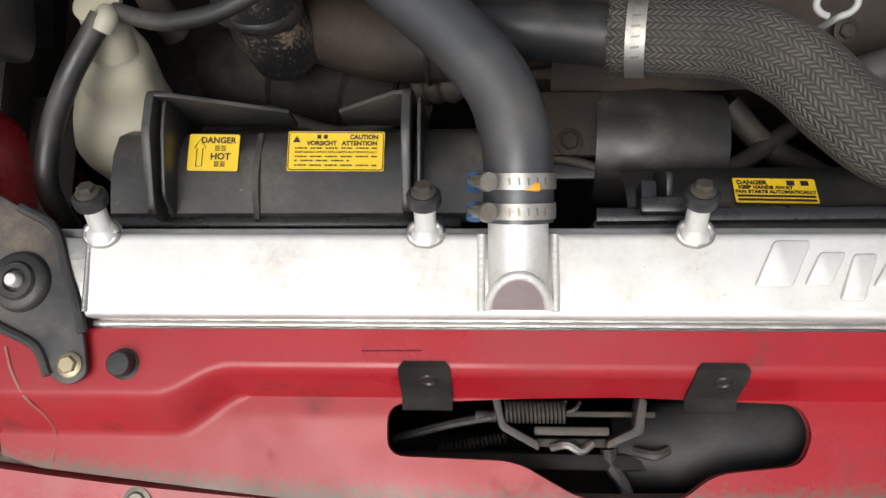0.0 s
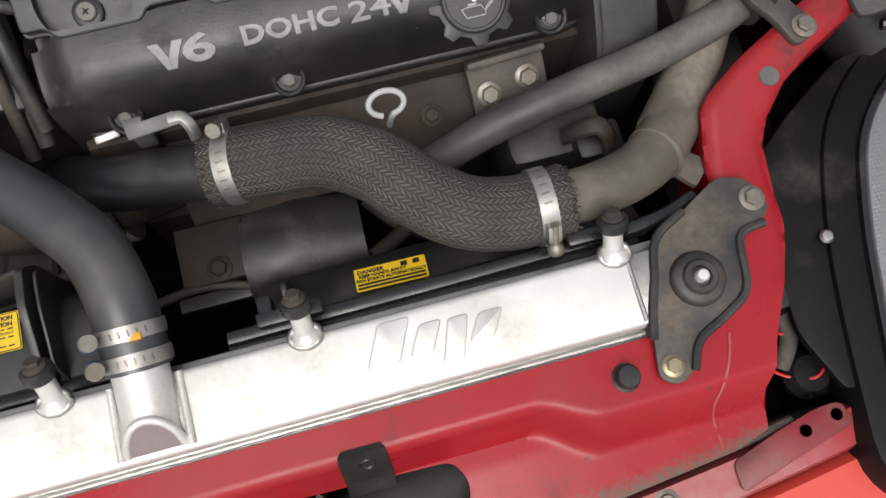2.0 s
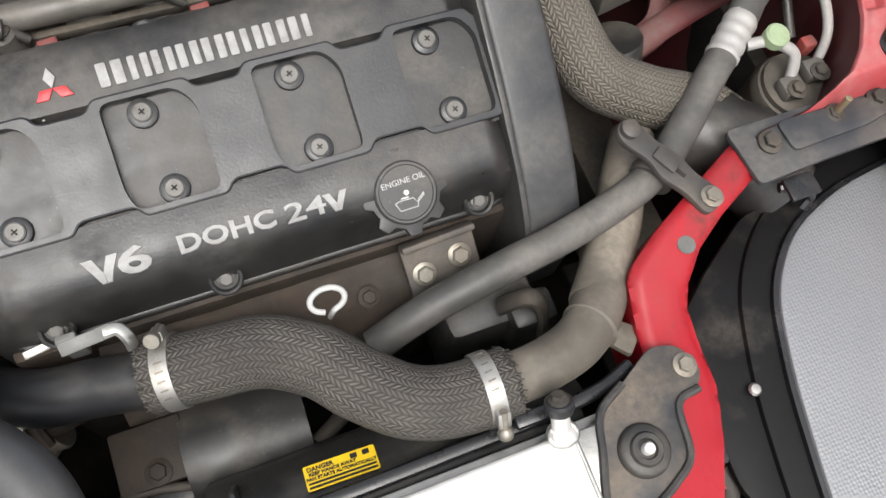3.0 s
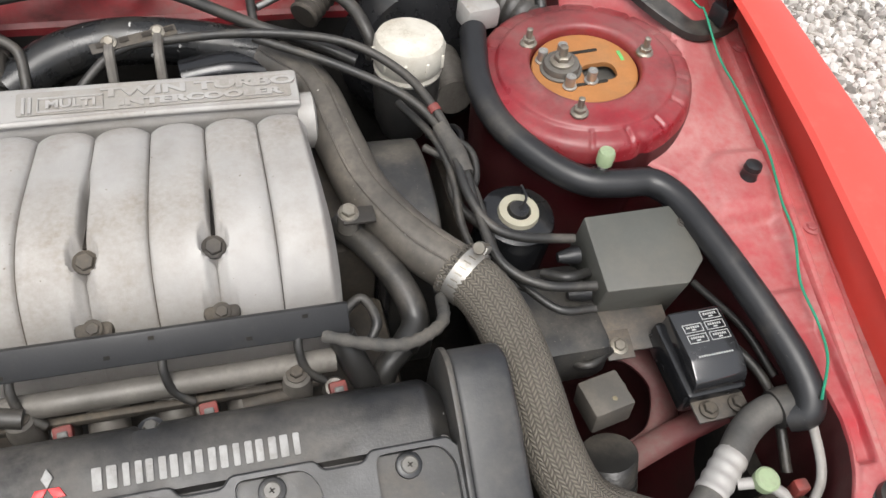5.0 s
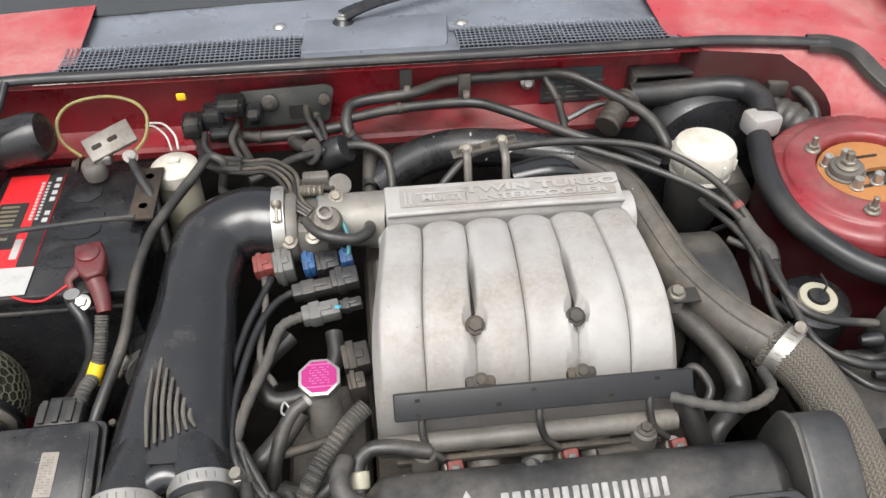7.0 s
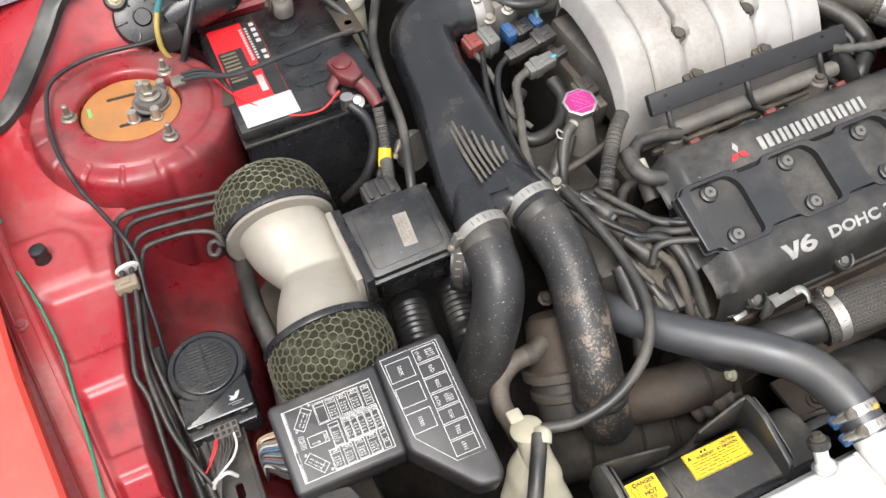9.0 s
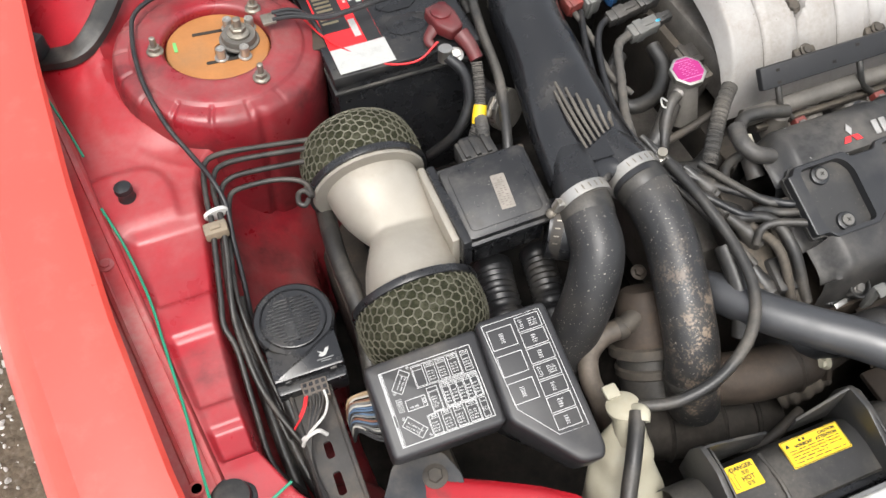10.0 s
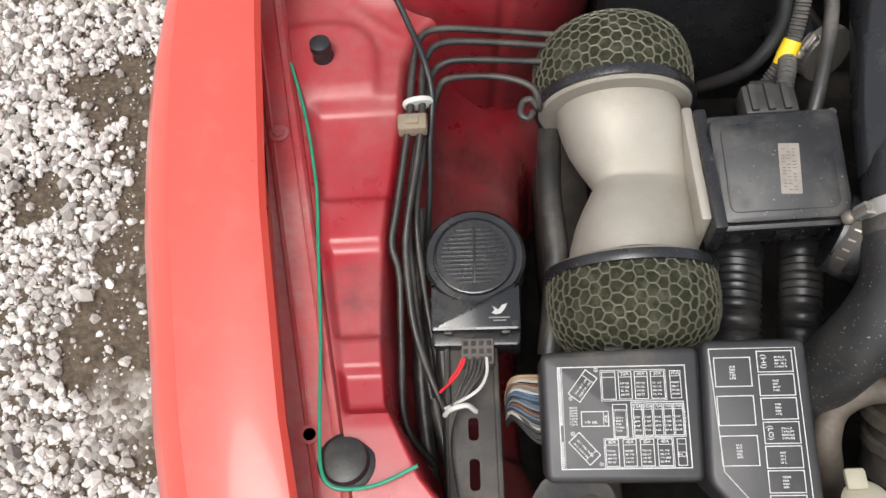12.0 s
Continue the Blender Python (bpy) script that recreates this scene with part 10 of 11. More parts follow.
# ---- insulated hose and air-conditioning pipework ----
ih = thing("insulated_hose", "grey-black foam-covered air-conditioning hose", "hose", (0.36, 0.23, 0.68))
part("hose", tube([(0.195, 0.200, 0.645), (0.24, 0.209, 0.664), (0.304, 0.217, 0.680), (0.36, 0.2235, 0.689), (0.41, 0.234, 0.694), (0.452, 0.249, 0.698), (0.490, 0.275, 0.703), (0.527, 0.306, 0.709), (0.552, 0.3255, 0.7115)], 0.0138, 18, 8), HOSE_GREY, ih)
part("collar", tube([(0.550, 0.3240, 0.7113), (0.568, 0.339, 0.7145), (0.585, 0.353, 0.718)], 0.0146, 18, 14, wave=lambda s: 1 + 0.045 * math.sin(s * 520)), CAST, ih, "aluminium crimp collar")
part("bend", tube([(0.583, 0.351, 0.7175), (0.604, 0.370, 0.721), (0.628, 0.382, 0.725), (0.650, 0.384, 0.728)], 0.0142, 18), HOSE_GREY, ih)
part("crimp", lathe([(0.018, -0.01), (0.0185, 0), (0.0175, 0.012), (0.014, 0.014)], up_to((0.648, 0.3835, 0.7275), (1, 0.1, 0.15)), 24), BLACK_DUSTY, ih)
ac = thing("suction_hose", "thick black air-conditioning hose along the bay", "hose", (0.6, 0.6, 0.77))
part("hose", tube([(0.648, 0.374, 0.727), (0.660, 0.370, 0.737), (0.664, 0.384, 0.748), (0.661, 0.412, 0.759), (0.653, 0.450, 0.768), (0.642, 0.495, 0.777), (0.630, 0.545, 0.784), (0.617, 0.592, 0.788), (0.597, 0.617, 0.790), (0.565, 0.621, 0.790), (0.530, 0.629, 0.790), (0.497, 0.660, 0.792), (0.463, 0.715, 0.800), (0.455, 0.775, 0.810), (0.468, 0.848, 0.820)], 0.0148, 20, 8), RUBBER, ac)
part("block", box((0, 0, 0), (0.042, 0.034, 0.030), 0.006, pose(0.480, 0.872, 0.826, 0, 0, 12)), CAST, ac, "cast aluminium pipe block")
part("hose_upper", tube([(0.486, 0.878, 0.830), (0.490, 0.905, 0.836), (0.482, 0.931, 0.837), (0.455, 0.945, 0.836), (0.40, 0.953, 0.828), (0.33, 0.955, 0.825)], 0.0165, 18), RUBBER, ac)
part("service_port", lathe([(0.0055, -0.01), (0.0055, 0.012), (0, 0.012)], Matrix.Translation((0.5465, 0.633, 0.800)), 14), STEEL, ac)
part("port_cap", lathe([(0.0085, 0), (0.009, 0.012), (0.0075, 0.0155), (0, 0.016)], Matrix.Translation((0.5475, 0.635, 0.808)), 20), MINT, ac, "mint green port cap")
part("strap", lathe([(0.0152, -0.004), (0.016, 0), (0.0152, 0.004)], up_to((0.538, 0.627, 0.7895), (1, -0.15, -0.05)), 24), BLACK, ac)
for pts in ([(0.49, 0.962, 0.836), (0.515, 0.957, 0.838), (0.538, 0.945, 0.838), (0.548, 0.932, 0.836)], [(0.236, 0.915, 0.82), (0.28, 0.94, 0.822), (0.322, 0.949, 0.82)]):
    solo("metal_pipe", tube(pts, 0.0042, 10), ALU_ROUGH, "bare aluminium pipe near the firewall", "pipe", "aluminium pipes")
solo("metal_pipe", tube([(0.547, 0.934, 0.836), (0.556, 0.915, 0.834), (0.562, 0.895, 0.826), (0.563, 0.880, 0.812)], 0.0068, 12), RUBBER_OLD, "black sleeve over the thin pipe behind the strut tower", "pipe")
RAIL_DARK = mat("dusty_drier_can", (0.075, 0.066, 0.054), 0.5, 0.2, 0.25, 30, 300, 0.2, (0.18, 0.155, 0.125), 0.5, 14)
dr = thing("receiver_drier", "dusty black receiver drier with pipe fittings", "receiver drier", (0.605, 0.295, 0.66))
part("can", lathe([(0.0385, 0.55), (0.0385, 0.670), (0.0395, 0.674), (0.036, 0.682), (0.034, 0.683), (0.0335, 0.688), (0.030, 0.690), (0, 0.690)], Matrix.Translation((0.612, 0.296, 0)), 34), RAIL_DARK, dr)
for dx, dy in ((-0.012, -0.004), (0.018, 0.006)):
    part("fitting", box((0.607 + dx, 0.296 + dy, 0.695), (0.022, 0.020, 0.014), 0.004), RAIL, dr)
    bolt(dr, (0.607 + dx, 0.290 + dy, 0.701), (0, 0, 1), 0.0062, 0.006, GRIME)
part("pipe", tube([(0.598, 0.296, 0.69), (0.601, 0.312, 0.712), (0.592, 0.322, 0.718), (0.578, 0.328, 0.722), (0.562, 0.333, 0.716)], 0.0052, 10), CAST, dr)
part("pipe", tube([(0.63, 0.305, 0.69), (0.642, 0.325, 0.715), (0.648, 0.36, 0.73), (0.655, 0.41, 0.74)], 0.0045, 10), CAST, dr)
part("port_cap", lathe([(0.0105, 0), (0.011, 0.009), (0.009, 0.011), (0, 0.0115)], up_to((0.582, 0.328, 0.722), (0, -0.1, 1)), 22), MINT, dr, "mint green port cap")
part("switch", box((0.622, 0.322, 0.705), (0.014, 0.012, 0.018), 0.003), BROWN_CONN, dr)
dr.location += Vector((0.014, -0.006, 0))

# ---- relay box, fuse box and small relay ----
rb = thing("control_box", "olive-grey steel control box on a bracket", "control box", (0.565, 0.55, 0.75))
mr_ = pose(0.5655, 0.5525, 0.7555, 13, 0, 0) @ pose(0, 0, 0, 0, -3.5, -2)
part("case", prism(rounded([(-0.049, -0.041), (0.033, -0.043), (0.055, -0.020), (0.052, 0.042), (-0.051, 0.040)], 0.003), -0.058, 0.0215, mr_, 0.002), OLIVE, rb)
bolt(rb, mr_ @ Vector((0.047, 0.022, 0.020)), (0, -0.2, 1), 0.0045, 0.004, GRIME)
part("bracket", box((-0.015, -0.06, -0.030), (0.075, 0.05, 0.003), 0.001, mr_), BRACKET, rb)
part("tongue", box((-0.034, -0.077, -0.0295), (0.028, 0.03, 0.003), 0.001, mr_), BRACKET, rb)
bolt(rb, mr_ @ Vector((-0.034, -0.079, -0.028)), (0, -0.2, 1), 0.006, 0.005, NUT)
for dy in (-0.028, 0.012):
    part("cable_nipple", lathe([(0.009, 0), (0.0085, 0.01), (0.005, 0.022), (0, 0.022)], mr_ @ up_to((-0.057, dy, -0.004), (-1, 0, 0)), 14), RUBBER, rb)
fbr = thing("fuse_box", "small black fuse box with printed white lid", "fuse box", (0.595, 0.45, 0.72), "fuse boxes")
mfr = plane_at((0.5955, 0.449, 0.748), (1, 0.03, 0), (0, -0.08, 1))
LID_GLOSS = mat("polished_black_lid", (0.016, 0.0165, 0.018), 0.16, 0, 0.15, 12, 400, 0.02, (0.09, 0.085, 0.08), 0.2, 12, coat=0.5, spec=0.7)
part("lid", prism(rounded([(0.036, -0.022), (0.036, 0.002), (0.033, 0.004), (-0.016, 0.004), (-0.034, -0.004), (-0.038, -0.012), (-0.038, -0.022)], 0.003), -0.027, 0.027, mfr @ plane_at((0, 0, 0), (0, 1, 0), (1, 0, 0)), 0.002), LID_GLOSS, fbr)
part("skirt", prism(rect(-0.031, -0.041, 0.031, 0.040, 0.005), -0.052, -0.020, mfr, 0.003), BLACK_GLOSS, fbr)
mpr = mfr @ Matrix.Translation((0, 0, 0.0042))
for k, (x0, y0) in enumerate(((0.003, 0.022), (-0.020, 0.011), (0.003, 0.011), (-0.020, 0.0), (0.003, 0.0))):
    bm = bmesh.new()
    for q in ((x0, y0, x0 + 0.020, y0 + 0.0007), (x0, y0 + 0.0082, x0 + 0.020, y0 + 0.0089), (x0, y0, x0 + 0.0007, y0 + 0.0089), (x0 + 0.0193, y0, x0 + 0.020, y0 + 0.0089)):
        prism(rect(*q), 0, 0.0003, mpr, 0, bm)
    part("printed_box", bm, WHITE_INK, fbr)
    bars(mpr, [(x0 + 0.003 + 0.0024 * j, y0 + 0.0045, x0 + 0.0045 + 0.0024 * j, y0 + 0.0066) for j in range(6)] + [(x0 + 0.008, y0 + 0.002, x0 + 0.012, y0 + 0.0034)], WHITE_INK, fbr, "printed_mark", 0.0003)
bars(mpr, [(-0.018 + 0.0026 * j, -0.0145, -0.0163 + 0.0026 * j, -0.0128) for j in range(14)], WHITE_INK, fbr, "printed_mark", 0.0003)
for x in (-0.012, 0.018):
    bolt(fbr, mfr @ Vector((x, -0.052, -0.030)), (0, 0, 1), 0.0065, 0.007, GRIME, 1.4)
part("foot", box((0.002, -0.050, -0.033), (0.055, 0.024, 0.003), 0.001, mfr), BRACKET, fbr)
rl = thing("relay", "dusty grey-brown relay box", "relay", (0.497, 0.432, 0.70))
part("case", box((0, 0, 0), (0.041, 0.038, 0.035), 0.003, plane_at((0.4955, 0.432, 0.703), (1, 0.15, 0.1), (0, 0, 1))), mat("dusty_relay_case", (0.070, 0.064, 0.055), 0.6, 0, 0.2, 30, 300, 0.1, (0.17, 0.145, 0.115), 0.45, 24), rl)
part("dot", lathe([(0.0025, 0), (0, 0.0006)], Matrix.Translation((0.499, 0.424, 0.7215)), 10), BRASSY, rl)
part("ear", box((0.520, 0.440, 0.69), (0.012, 0.022, 0.02), 0.003), BRACKET, rl)
# dusty car red, darkened to carry the shade under the boxes
RED_DUSTY_SHADE = mat("red_paint_dust_and_shade", (0.12, 0.016, 0.019), 0.45, 0, 0.3, 14, 260, 0.1, (0.14, 0.092, 0.08), 0.6, 12)
part("red_bracket", tube([(0.46, 0.50, 0.66), (0.50, 0.515, 0.668), (0.56, 0.51, 0.66), (0.59, 0.47, 0.645), (0.57, 0.42, 0.63), (0.52, 0.40, 0.625)], (0.016, 0.02, 0.02, 0.018, 0.016), 14, flat=0.5), RED_DUSTY_SHADE, car)
part("red_bracket", tube([(0.51, 0.392, 0.64), (0.57, 0.408, 0.65), (0.63, 0.42, 0.66)], 0.014, 12, flat=0.6), RED_DUSTY_SHADE, car)
solo("bellows", tube([(0.50, 0.40, 0.66), (0.505, 0.385, 0.62)], 0.026, 20, 24, wave=lambda s: 1 + 0.07 * math.sin(s * 900)), RUBBER_OLD, "ribbed black rubber bellows below the relay", "bellows")
cnst = thing("canister", "black canister with cream ring on top", "canister", (0.464, 0.628, 0.7))
mcn = up_to((0.463, 0.626, 0.754), (0, -0.1, 1))
part("can", lathe([(0.040, -0.12), (0.041, -0.01), (0.038, 0.0), (0.028, 0.004), (0, 0.004)], mcn, 34), BLACK_GLOSS, cnst)
part("ring", lathe([(0.0125, 0.004), (0.0125, 0.009), (0.0205, 0.009), (0.0215, 0.004)], mcn, 30), CREAM, cnst, "cream ring")
part("hub", lathe([(0.012, 0.004), (0.010, 0.012), (0, 0.012)], mcn, 22), BLACK, cnst)
part("wire", tube([mcn @ Vector((0, 0, 0.012)), mcn @ Vector((0.006, 0.004, 0.022)), mcn @ Vector((0.004, 0.018, 0.026))], 0.0015, 6), RUBBER, cnst)
solo("throttle_motor", box((0.47, 0.525, 0.70), (0.10, 0.11, 0.06), 0.015), BLACK_DUSTY, "dusty black actuator housing below the control box", "actuator")
for pts, r in (([(0.52, 0.48, 0.71), (0.49, 0.465, 0.715), (0.47, 0.485, 0.70)], 0.004), ([(0.60, 0.50, 0.72), (0.64, 0.45, 0.72), (0.655, 0.40, 0.71), (0.65, 0.34, 0.68)], 0.005), ([(0.625, 0.53, 0.73), (0.65, 0.47, 0.73), (0.665, 0.42, 0.715)], 0.004), ([(0.43, 0.61, 0.75), (0.40, 0.64, 0.77), (0.405, 0.68, 0.78), (0.42, 0.70, 0.77)], 0.005), ([(0.36, 0.545, 0.76), (0.375, 0.58, 0.74), (0.38, 0.62, 0.73)], 0.006), ([(0.47, 0.56, 0.74), (0.49, 0.545, 0.748), (0.515, 0.55, 0.745)], 0.005)):
    solo("loom", tube(pts, r, 10), RUBBER_OLD, "black wiring loom at the bay's side", "wiring loom", "side looms")
bundle = [
    ([(0.03, 0.77, 0.80), (0.09, 0.815, 0.843), (0.147, 0.828, 0.847), (0.233, 0.831, 0.846), (0.315, 0.815, 0.841), (0.366, 0.775, 0.832), (0.392, 0.725, 0.822), (0.408, 0.665, 0.803), (0.410, 0.607, 0.791), (0.418, 0.550, 0.781), (0.452, 0.521, 0.775), (0.502, 0.514, 0.772)], 0.0048),
    ([(0.227, 0.835, 0.838), (0.311, 0.787, 0.830), (0.372, 0.740, 0.820), (0.400, 0.688, 0.808), (0.404, 0.628, 0.798), (0.417, 0.592, 0.788), (0.446, 0.577, 0.780), (0.502, 0.574, 0.770)], 0.0048),
    ([(0.365, 0.76, 0.80), (0.390, 0.70, 0.80), (0.398, 0.65, 0.79), (0.396, 0.60, 0.775), (0.41, 0.55, 0.765), (0.45, 0.53, 0.755)], 0.0042),
    ([(0.38, 0.70, 0.79), (0.412, 0.66, 0.79), (0.420, 0.60, 0.775), (0.425, 0.56, 0.765), (0.46, 0.505, 0.76), (0.50, 0.50, 0.755)], 0.0042),
    ([(0.40, 0.72, 0.79), (0.425, 0.69, 0.79), (0.425, 0.66, 0.78), (0.41, 0.64, 0.775)], 0.0042),
]
for pts, r in bundle:
    solo("accelerator_cable", tube(pts, r, 10, 8), RUBBER_OLD, "dusty black control cable over the engine", "cable", "control cables")
tie = thing("cable_wrap", "taped joint round the control cables", "tape", (0.40, 0.68, 0.80))
part("wrap", tube([(0.395, 0.705, 0.813), (0.405, 0.675, 0.804), (0.409, 0.65, 0.797)], (0.008, 0.010, 0.009), 12), TAPE, tie)
part("red_mark", lathe([(0.0062, -0.004), (0.0064, 0.004)], up_to((0.393, 0.722, 0.8205), (0.3, -0.8, -0.3)), 14), BROWN_CONN, tie, "red cable sleeve")

# ---- brake booster and reservoir ----
bo = thing("brake_booster", "large black brake booster on the firewall", "brake booster", (0.445, 0.935, 0.73))
mbo = up_to((0.445, 0.975, 0.725), (0.03, -1, 0.12))
part("shell", lathe([(0.110, -0.01), (0.118, 0.0), (0.120, 0.012), (0.114, 0.018), (0.112, 0.04), (0.095, 0.062), (0.05, 0.072), (0, 0.074)], mbo, 48), BLACK, bo)
part("nose", lathe([(0.03, 0.06), (0.028, 0.11), (0.022, 0.15), (0, 0.15)], mbo, 22), CAST_DARK, bo)
mcr = thing("brake_reservoir", "dirty white brake fluid reservoir cap on its tank", "reservoir", (0.393, 0.825, 0.78))
mre = up_to((0.391, 0.829, 0.012), (0, 0, 1))
part("cap", lathe([(0.0375, 0.788), (0.039, 0.792), (0.0395, 0.800), (0.0385, 0.8135), (0.036, 0.8185), (0.031, 0.8205), (0, 0.8215)], mre, 44), WHITE_CAP, mcr)
part("thread", lathe([(0.036, 0.776), (0.038, 0.780), (0.036, 0.784), (0.0375, 0.789)], mre, 40), WHITE_CAP, mcr)
for k in range(10):
    a = 2 * math.pi * k / 10
    part("grip", box((0.391 + 0.0392 * math.cos(a), 0.829 + 0.0392 * math.sin(a), 0.813), (0.004, 0.004, 0.016), 0.001), WHITE_CAP, mcr)
part("tank", lathe([(0.026, 0.69), (0.034, 0.71), (0.0375, 0.745), (0.0375, 0.765), (0.035, 0.779), (0, 0.779)], mre, 36), BLACK_DUSTY, mcr)
solo("level_wire", tube([(0.41, 0.79, 0.72), (0.43, 0.77, 0.75), (0.43, 0.735, 0.77), (0.418, 0.70, 0.78)], 0.0035, 8), RUBBER, "black wire at the brake reservoir", "wire")
ab = thing("clutch_cylinder", "black ribbed cylinder behind the strut tower", "cylinder", (0.535, 0.905, 0.80))
part("body", tube([(0.51, 0.935, 0.80), (0.54, 0.905, 0.80), (0.565, 0.87, 0.79)], 0.027, 20, 10, wave=lambda s: 1 + 0.05 * math.sin(s * 500)), BLACK_DUSTY, ab)
part("head", box((0.522, 0.937, 0.838), (0.028, 0.026, 0.022), 0.004), BLACK_DUSTY, ab)
ob_ = thing("firewall_bracket", "black pressed bracket on the firewall", "bracket", (0.385, 0.94, 0.86))
part("back", box((0.406, 0.984, 0.836), (0.138, 0.004, 0.030), 0.001), DARK, ob_)
for z in (0.8215, 0.850):
    part("rail", box((0.406, 0.972, z), (0.146, 0.026, 0.005), 0.0015), BLACK_DUSTY, ob_)
for x in (0.336, 0.477):
    part("cheek", box((x, 0.972, 0.836), (0.006, 0.026, 0.026), 0.0015), BLACK_DUSTY, ob_)
bolt(ob_, (0.44, 0.981, 0.836), (0, -1, 0), 0.0055, 0.006, NUT)
cy = thing("heater_valve", "dark ribbed hose fitting near the firewall", "fitting", (0.31, 0.92, 0.82))
part("ribbed_end", tube([(0.286, 0.900, 0.815), (0.305, 0.922, 0.823), (0.325, 0.940, 0.83)], 0.016, 18, 20, wave=lambda s: 1 + 0.12 * math.sin(s * 700)), GRIME, cy)

# ---- firewall hoses, clips and plates ----
fwp = [
    ([(-0.02, 0.90, 0.80), (-0.045, 0.905, 0.825), (-0.047, 0.928, 0.84), (-0.032, 0.946, 0.846), (0.034, 0.952, 0.850), (0.060, 0.962, 0.851), (0.085, 0.974, 0.852), (0.15, 0.976, 0.853), (0.207, 0.978, 0.852), (0.246, 0.976, 0.851), (0.290, 0.945, 0.842), (0.335, 0.897, 0.832), (0.352, 0.858, 0.815), (0.355, 0.85, 0.79)], 0.0075),
    ([(-0.05, 0.925, 0.835), (0.02, 0.938, 0.838), (0.111, 0.942, 0.838), (0.159, 0.915, 0.838), (0.235, 0.862, 0.832), (0.290, 0.835, 0.826), (0.33, 0.815, 0.815)], 0.0065),
    ([(0.217, 0.975, 0.848), (0.229, 0.946, 0.832), (0.231, 0.905, 0.818), (0.232, 0.89, 0.81)], 0.0052),
    ([(-0.163, 0.815, 0.832), (-0.132, 0.833, 0.834), (-0.109, 0.851, 0.834), (-0.041, 0.873, 0.832), (-0.005, 0.862, 0.824), (0.002, 0.835, 0.805), (0.0, 0.82, 0.79)], 0.0055),
    ([(-0.02, 0.885, 0.80), (-0.022, 0.870, 0.81), (-0.025, 0.83, 0.80)], 0.008),
    ([(-0.22, 0.96, 0.80), (-0.16, 0.935, 0.81), (-0.10, 0.93, 0.815), (-0.04, 0.935, 0.82)], 0.0075),
    ([(-0.10, 0.96, 0.80), (-0.115, 0.92, 0.81), (-0.09, 0.89, 0.815), (-0.05, 0.89, 0.80)], 0.0085),
    ([(-0.19, 0.955, 0.825), (-0.185, 0.92, 0.82), (-0.17, 0.88, 0.82), (-0.16, 0.85, 0.825)], 0.0045),
    ([(-0.105, 0.965, 0.83), (-0.085, 0.94, 0.832), (-0.075, 0.90, 0.82), (-0.078, 0.86, 0.82)], 0.004),
    ([(-0.20, 0.83, 0.81), (-0.18, 0.80, 0.815), (-0.16, 0.79, 0.82), (-0.13, 0.795, 0.825)], 0.0055),
]
for pts, r in fwp:
    fh = thing("firewall_hose", "dusty black hose along the firewall", "hose", pts[0], "firewall hoses")
    part("hose", tube(pts, r, 12, 8), RUBBER_OLD, fh)
    part("clip", lathe([(r, -0.0035), (r + 0.0012, -0.003), (r + 0.0012, 0.003), (r, 0.0035)], up_to(pts[1], Vector(pts[2]) - Vector(pts[0])), 18), GRIME, fh, "grimy spring clip")
for x, y, z in ((0.032, 0.954, 0.851), (0.108, 0.948, 0.842)):
    c = thing("hose_clip", "steel clip holding hoses to the firewall", "clip", (x, y, z), "firewall clips")
    part("strap", box((x, y + 0.016, z), (0.016, 0.003, 0.05), 0.001), BRACKET, c)
    part("band", lathe([(0.0085, -0.004), (0.0095, 0), (0.0085, 0.004)], up_to((x, y + 0.001, z), (1, 0, 0)), 18), BRACKET, c)
ch = thing("firewall_bolt", "bright bolt with washer on the firewall", "bolt", (0.196, 0.984, 0.838))
part("head", hexhead((0.196, 0.982, 0.838), (0, -1, 0.3), 0.0065, 0.007), STEEL, ch)
idp = thing("data_plate", "dark grey metal data plate on the firewall", "plate", (0.257, 0.983, 0.83))
mid = plane_at((0.257, 0.9835, 0.830), (1, 0, 0), (0, -1, 0.02))
part("plate", prism(rect(-0.042, -0.026, 0.042, 0.026, 0.001), 0, 0.001, mid, 0.0002), mat("grey_data_plate", (0.07, 0.085, 0.085), 0.4, 0.4), idp)
bars(mid @ Matrix.Translation((0, 0, 0.001)), [(-0.035 + 0.028 * j, -0.020 + 0.008 * k, -0.035 + 0.028 * j + 0.012 + 0.006 * ((j + k) % 3), -0.0175 + 0.008 * k) for k in range(5) for j in range(3)], GREY_CONN, idp)
sol = thing("solenoid_bracket", "grey-black bracket with solenoids on the firewall", "bracket", (-0.12, 0.96, 0.82))
msl = plane_at((-0.121, 0.962, 0.836), (1, 0, 0), (0, -1, 0.25))
part("plate", prism(rounded([(-0.062, -0.026), (0.050, -0.022), (0.060, 0.022), (0.050, 0.028), (-0.062, 0.024)], 0.006), 0, 0.004, msl, 0.001), mat("dark_olive_bracket", (0.020, 0.021, 0.018), 0.5, 0, 0.2, 30, 300, 0.1, DUST, 0.35, 16), sol)
part("window", prism(rect(0.000, -0.016, 0.020, 0.002, 0.002), 0.0042, 0.0046, msl, 0), DARK, sol)
for x, r in ((-0.144, 0.011), (-0.075, 0.009)):
    part("boss", lathe([(r, 0), (r, 0.005), (r * 0.8, 0.007), (0, 0.007)], up_to((x, 0.959, 0.846), (0, -1, 0.25)), 22), BLACK_DUSTY, sol)
    bolt(sol, (x, 0.953, 0.847), (0, -1, 0.25), 0.0052, 0.005, GRIME)
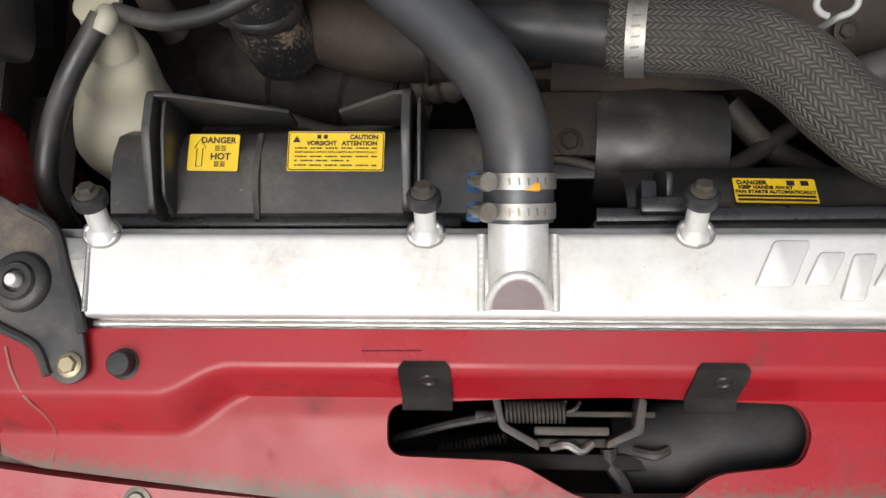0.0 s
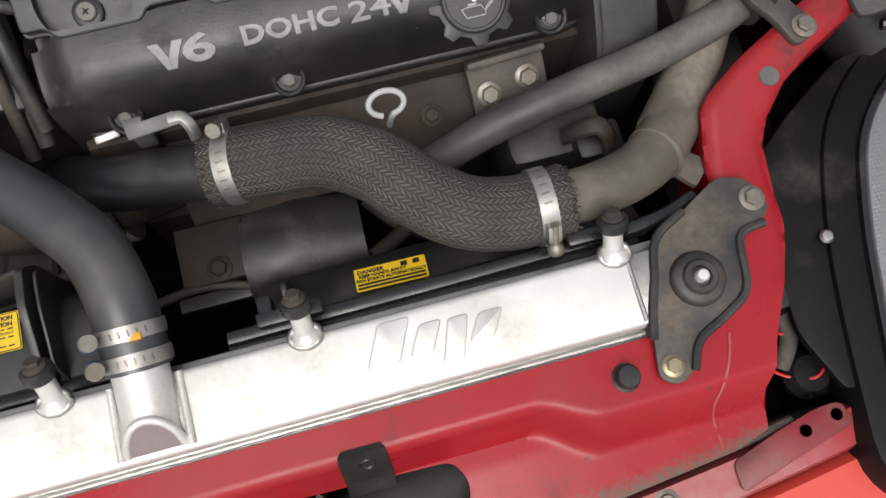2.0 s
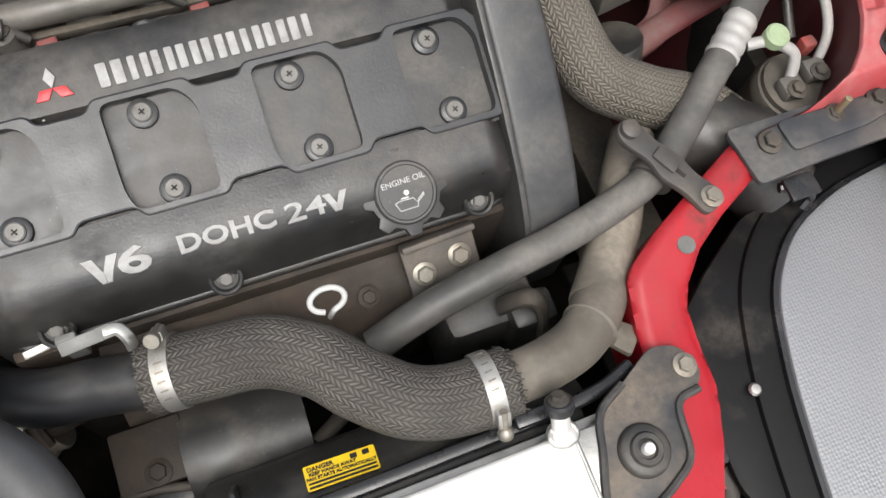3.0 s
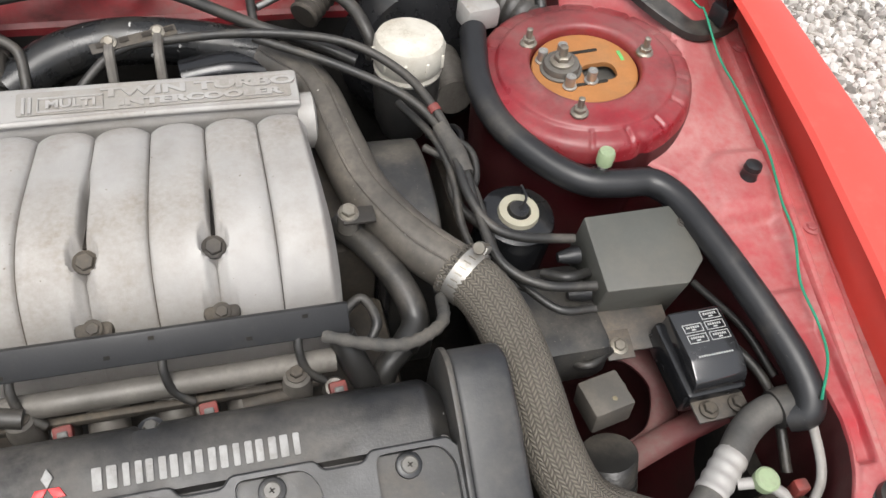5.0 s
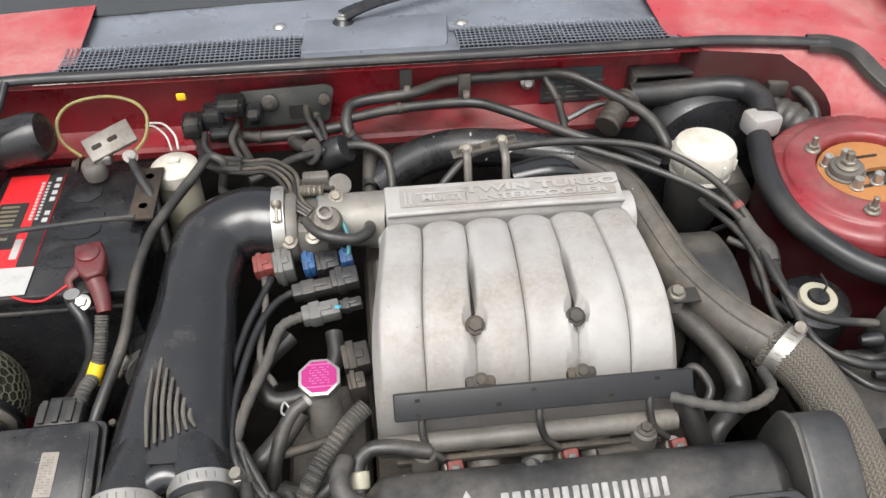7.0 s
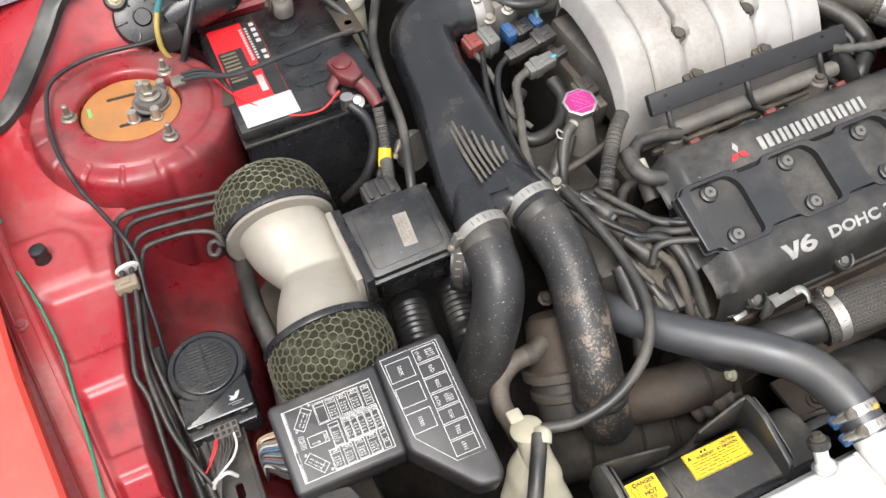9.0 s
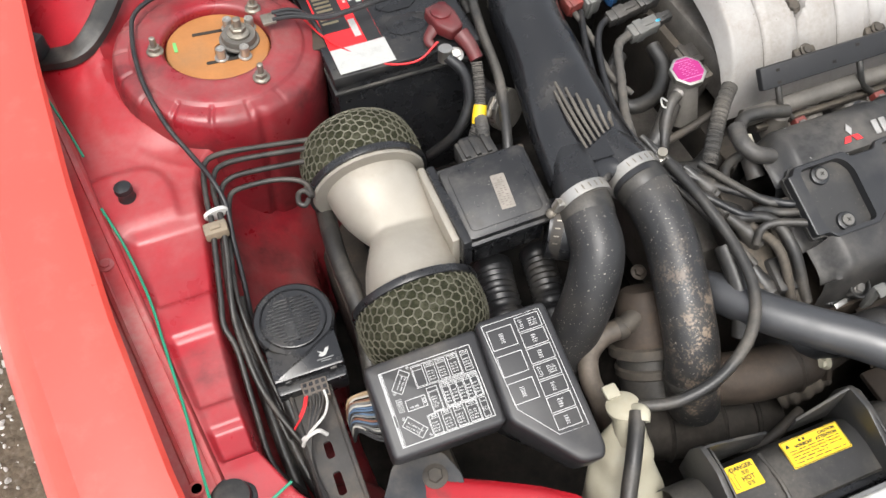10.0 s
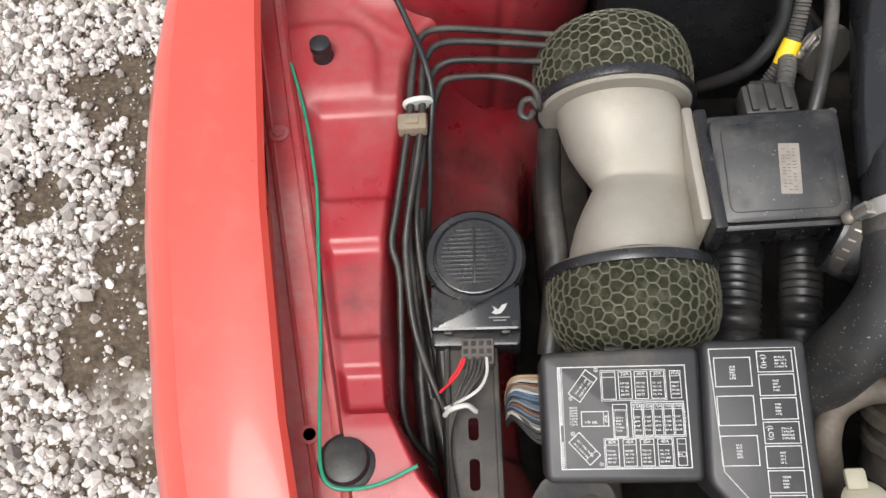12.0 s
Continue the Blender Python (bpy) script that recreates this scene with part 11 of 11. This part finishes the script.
for x, y, z, w, h in ((-0.240, 0.938, 0.832, 0.026, 0.024), (-0.214, 0.946, 0.838, 0.026, 0.026), (-0.193, 0.950, 0.850, 0.036, 0.020), (-0.163, 0.940, 0.842, 0.018, 0.016), (-0.205, 0.930, 0.826, 0.030, 0.014)):
    part("solenoid", box((x, y, z), (w, 0.030, h), 0.003), BLACK, sol)
    part("solenoid_cap", box((x, y - 0.012, z + h * 0.36), (w * 0.7, 0.016, h * 0.5), 0.002), BLACK_DUSTY, sol)
for pts in ([(-0.185, 0.925, 0.835), (-0.190, 0.900, 0.83), (-0.178, 0.870, 0.826), (-0.165, 0.855, 0.83)], [(-0.225, 0.92, 0.83), (-0.222, 0.895, 0.825), (-0.20, 0.872, 0.82)], [(-0.098, 0.945, 0.845), (-0.095, 0.918, 0.846), (-0.086, 0.895, 0.842), (-0.078, 0.878, 0.836)]):
    part("tail", tube(pts, 0.0042, 10), RUBBER_OLD, sol)
part("vacuum_can", lathe([(0.019, -0.022), (0.020, 0.010), (0.017, 0.016), (0, 0.017)], up_to((-0.062, 0.868, 0.826), (0.7, -0.2, 0.5)), 24), BLACK, sol)
part("can_disc", lathe([(0.016, 0), (0.016, 0.003), (0.005, 0.004), (0, 0.004)], up_to((-0.090, 0.863, 0.833), (-0.7, -0.4, 0.5)), 22), BRACKET, sol)
solo("hose_fitting", tube([(-0.026, 0.83, 0.79), (-0.024, 0.85, 0.81), (-0.022, 0.885, 0.81)], 0.0085, 12), GRIME, "dark hose with clip behind the plenum", "hose")
solo("seal_clip", box((-0.252, 0.958, 0.862), (0.012, 0.004, 0.010), 0.002), YELLOW, "small yellow clip on the firewall", "clip")
solo("green_wire", tube([(0.7, 0.99, 0.879), (0.705, 0.965, 0.872), (0.715, 0.92, 0.853), (0.742, 0.848, 0.836), (0.744, 0.83, 0.838), (0.747, 0.778, 0.812), (0.748, 0.721, 0.803), (0.742, 0.645, 0.797), (0.733, 0.605, 0.793), (0.725, 0.572, 0.788), (0.719, 0.532, 0.783), (0.702, 0.483, 0.773), (0.698, 0.44, 0.768), (0.688, 0.404, 0.765), (0.663, 0.369, 0.76)], 0.0014, 8), GREEN_WIRE, "thin green wire along the inner fender", "wire", "green wires")

# ---- loose stones of the yard ----
random.seed(21)
PALE = mat("pale_gravel", (0.48, 0.46, 0.43), 0.8, 0, 0.3, 30, 200, 0.4)
pn_, pl_ = PALE.node_tree.nodes, PALE.node_tree.links
gi = pn_.new("ShaderNodeNewGeometry")
rmp = pn_.new("ShaderNodeValToRGB")
rmp.color_ramp.elements[0].color, rmp.color_ramp.elements[1].color = (0.10, 0.092, 0.082, 1), (0.74, 0.73, 0.70, 1)
e_ = rmp.color_ramp.elements.new(0.42)
e_.color = (0.40, 0.375, 0.34, 1)
pl_.new(gi.outputs["Random Per Island"], rmp.inputs[0])
mx_ = pn_.new("ShaderNodeMix")
mx_.data_type, mx_.blend_type = "RGBA", "MULTIPLY"
mx_.inputs[0].default_value = 0.3
pl_.new(rmp.outputs[0], mx_.inputs[6])
pl_.new(PALE.node_tree.nodes["Principled BSDF"].inputs["Base Color"].links[0].from_socket, mx_.inputs[7])
gn_ = pn_.new("ShaderNodeGamma")
gn_.inputs[1].default_value = 0.75
pl_.new(mx_.outputs[2], gn_.inputs[0])
pl_.new(gn_.outputs[0], PALE.node_tree.nodes["Principled BSDF"].inputs["Base Color"])
ico = bmesh.new()
bmesh.ops.create_icosphere(ico, subdivisions=1, radius=1)
iv = [v.co.copy() for v in ico.verts]
iff = [[v.index for v in f.verts] for f in ico.faces]
ico.free()
verts, faces = [], []


BARE = ((-1.33, 1.24, 0.11), (-1.26, 1.10, 0.09), (-1.19, 0.84, 0.13), (-1.22, 0.68, 0.13), (-1.17, 0.74, 0.12), (-1.46, 0.98, 0.05), (-1.15, 0.52, 0.08), (-1.19, 0.96, 0.10))


def strew(n, x0, x1, y0, y1, lo, hi, keep_bare=0.10):
    for _ in range(n):
        x, y = random.uniform(x0, x1), random.uniform(y0, y1)
        edge = min(x - x0, x1 - x, y - y0, y1 - y)
        if random.random() > 0.15 + edge / 0.15:
            continue
        wob = 0.05 * noise.noise(Vector((x * 14, y * 14, 5)))
        if any(math.hypot(x - bx, y - by) + wob < r for bx, by, r in BARE) and random.random() > keep_bare:
            continue
        s = lo + (hi - lo) * random.random() ** 2.0
        rot = Euler((random.random() * 6, random.random() * 6, random.random() * 6)).to_matrix()
        sc = Vector((s * random.uniform(0.8, 1.3), s * random.uniform(0.7, 1.1), s * random.uniform(0.5, 0.8)))
        base = len(verts)
        for v in iv:
            w = v * (1 + 0.22 * noise.noise(v * 1.3 + Vector((x * 90, y * 90, 0))))
            p = rot @ Vector((w.x * sc.x, w.y * sc.y, w.z * sc.z))
            verts.append((x + p.x, y + p.y, 0.35 * s + p.z))
        faces.extend([[base + i for i in f] for f in iff])


strew(13000, -1.95, -1.05, -0.15, 1.8, 0.0022, 0.0050, 0.35)
strew(20000, -1.95, -1.05, -0.15, 1.8, 0.0045, 0.0125, 0.06)
strew(1300, -1.95, -1.05, -0.15, 1.8, 0.012, 0.020, 0.06)
strew(17000, 0.95, 2.9, 0.6, 3.4, 0.008, 0.022)
gm = bpy.data.meshes.new("gravel")
gm.from_pydata(verts, [], faces)
for p in gm.polygons:
    p.use_smooth = False
gm.materials.append(PALE)
tagged(new("gravel", gm), "pale grey and white loose gravel stones", "gravel", kind="stuff")
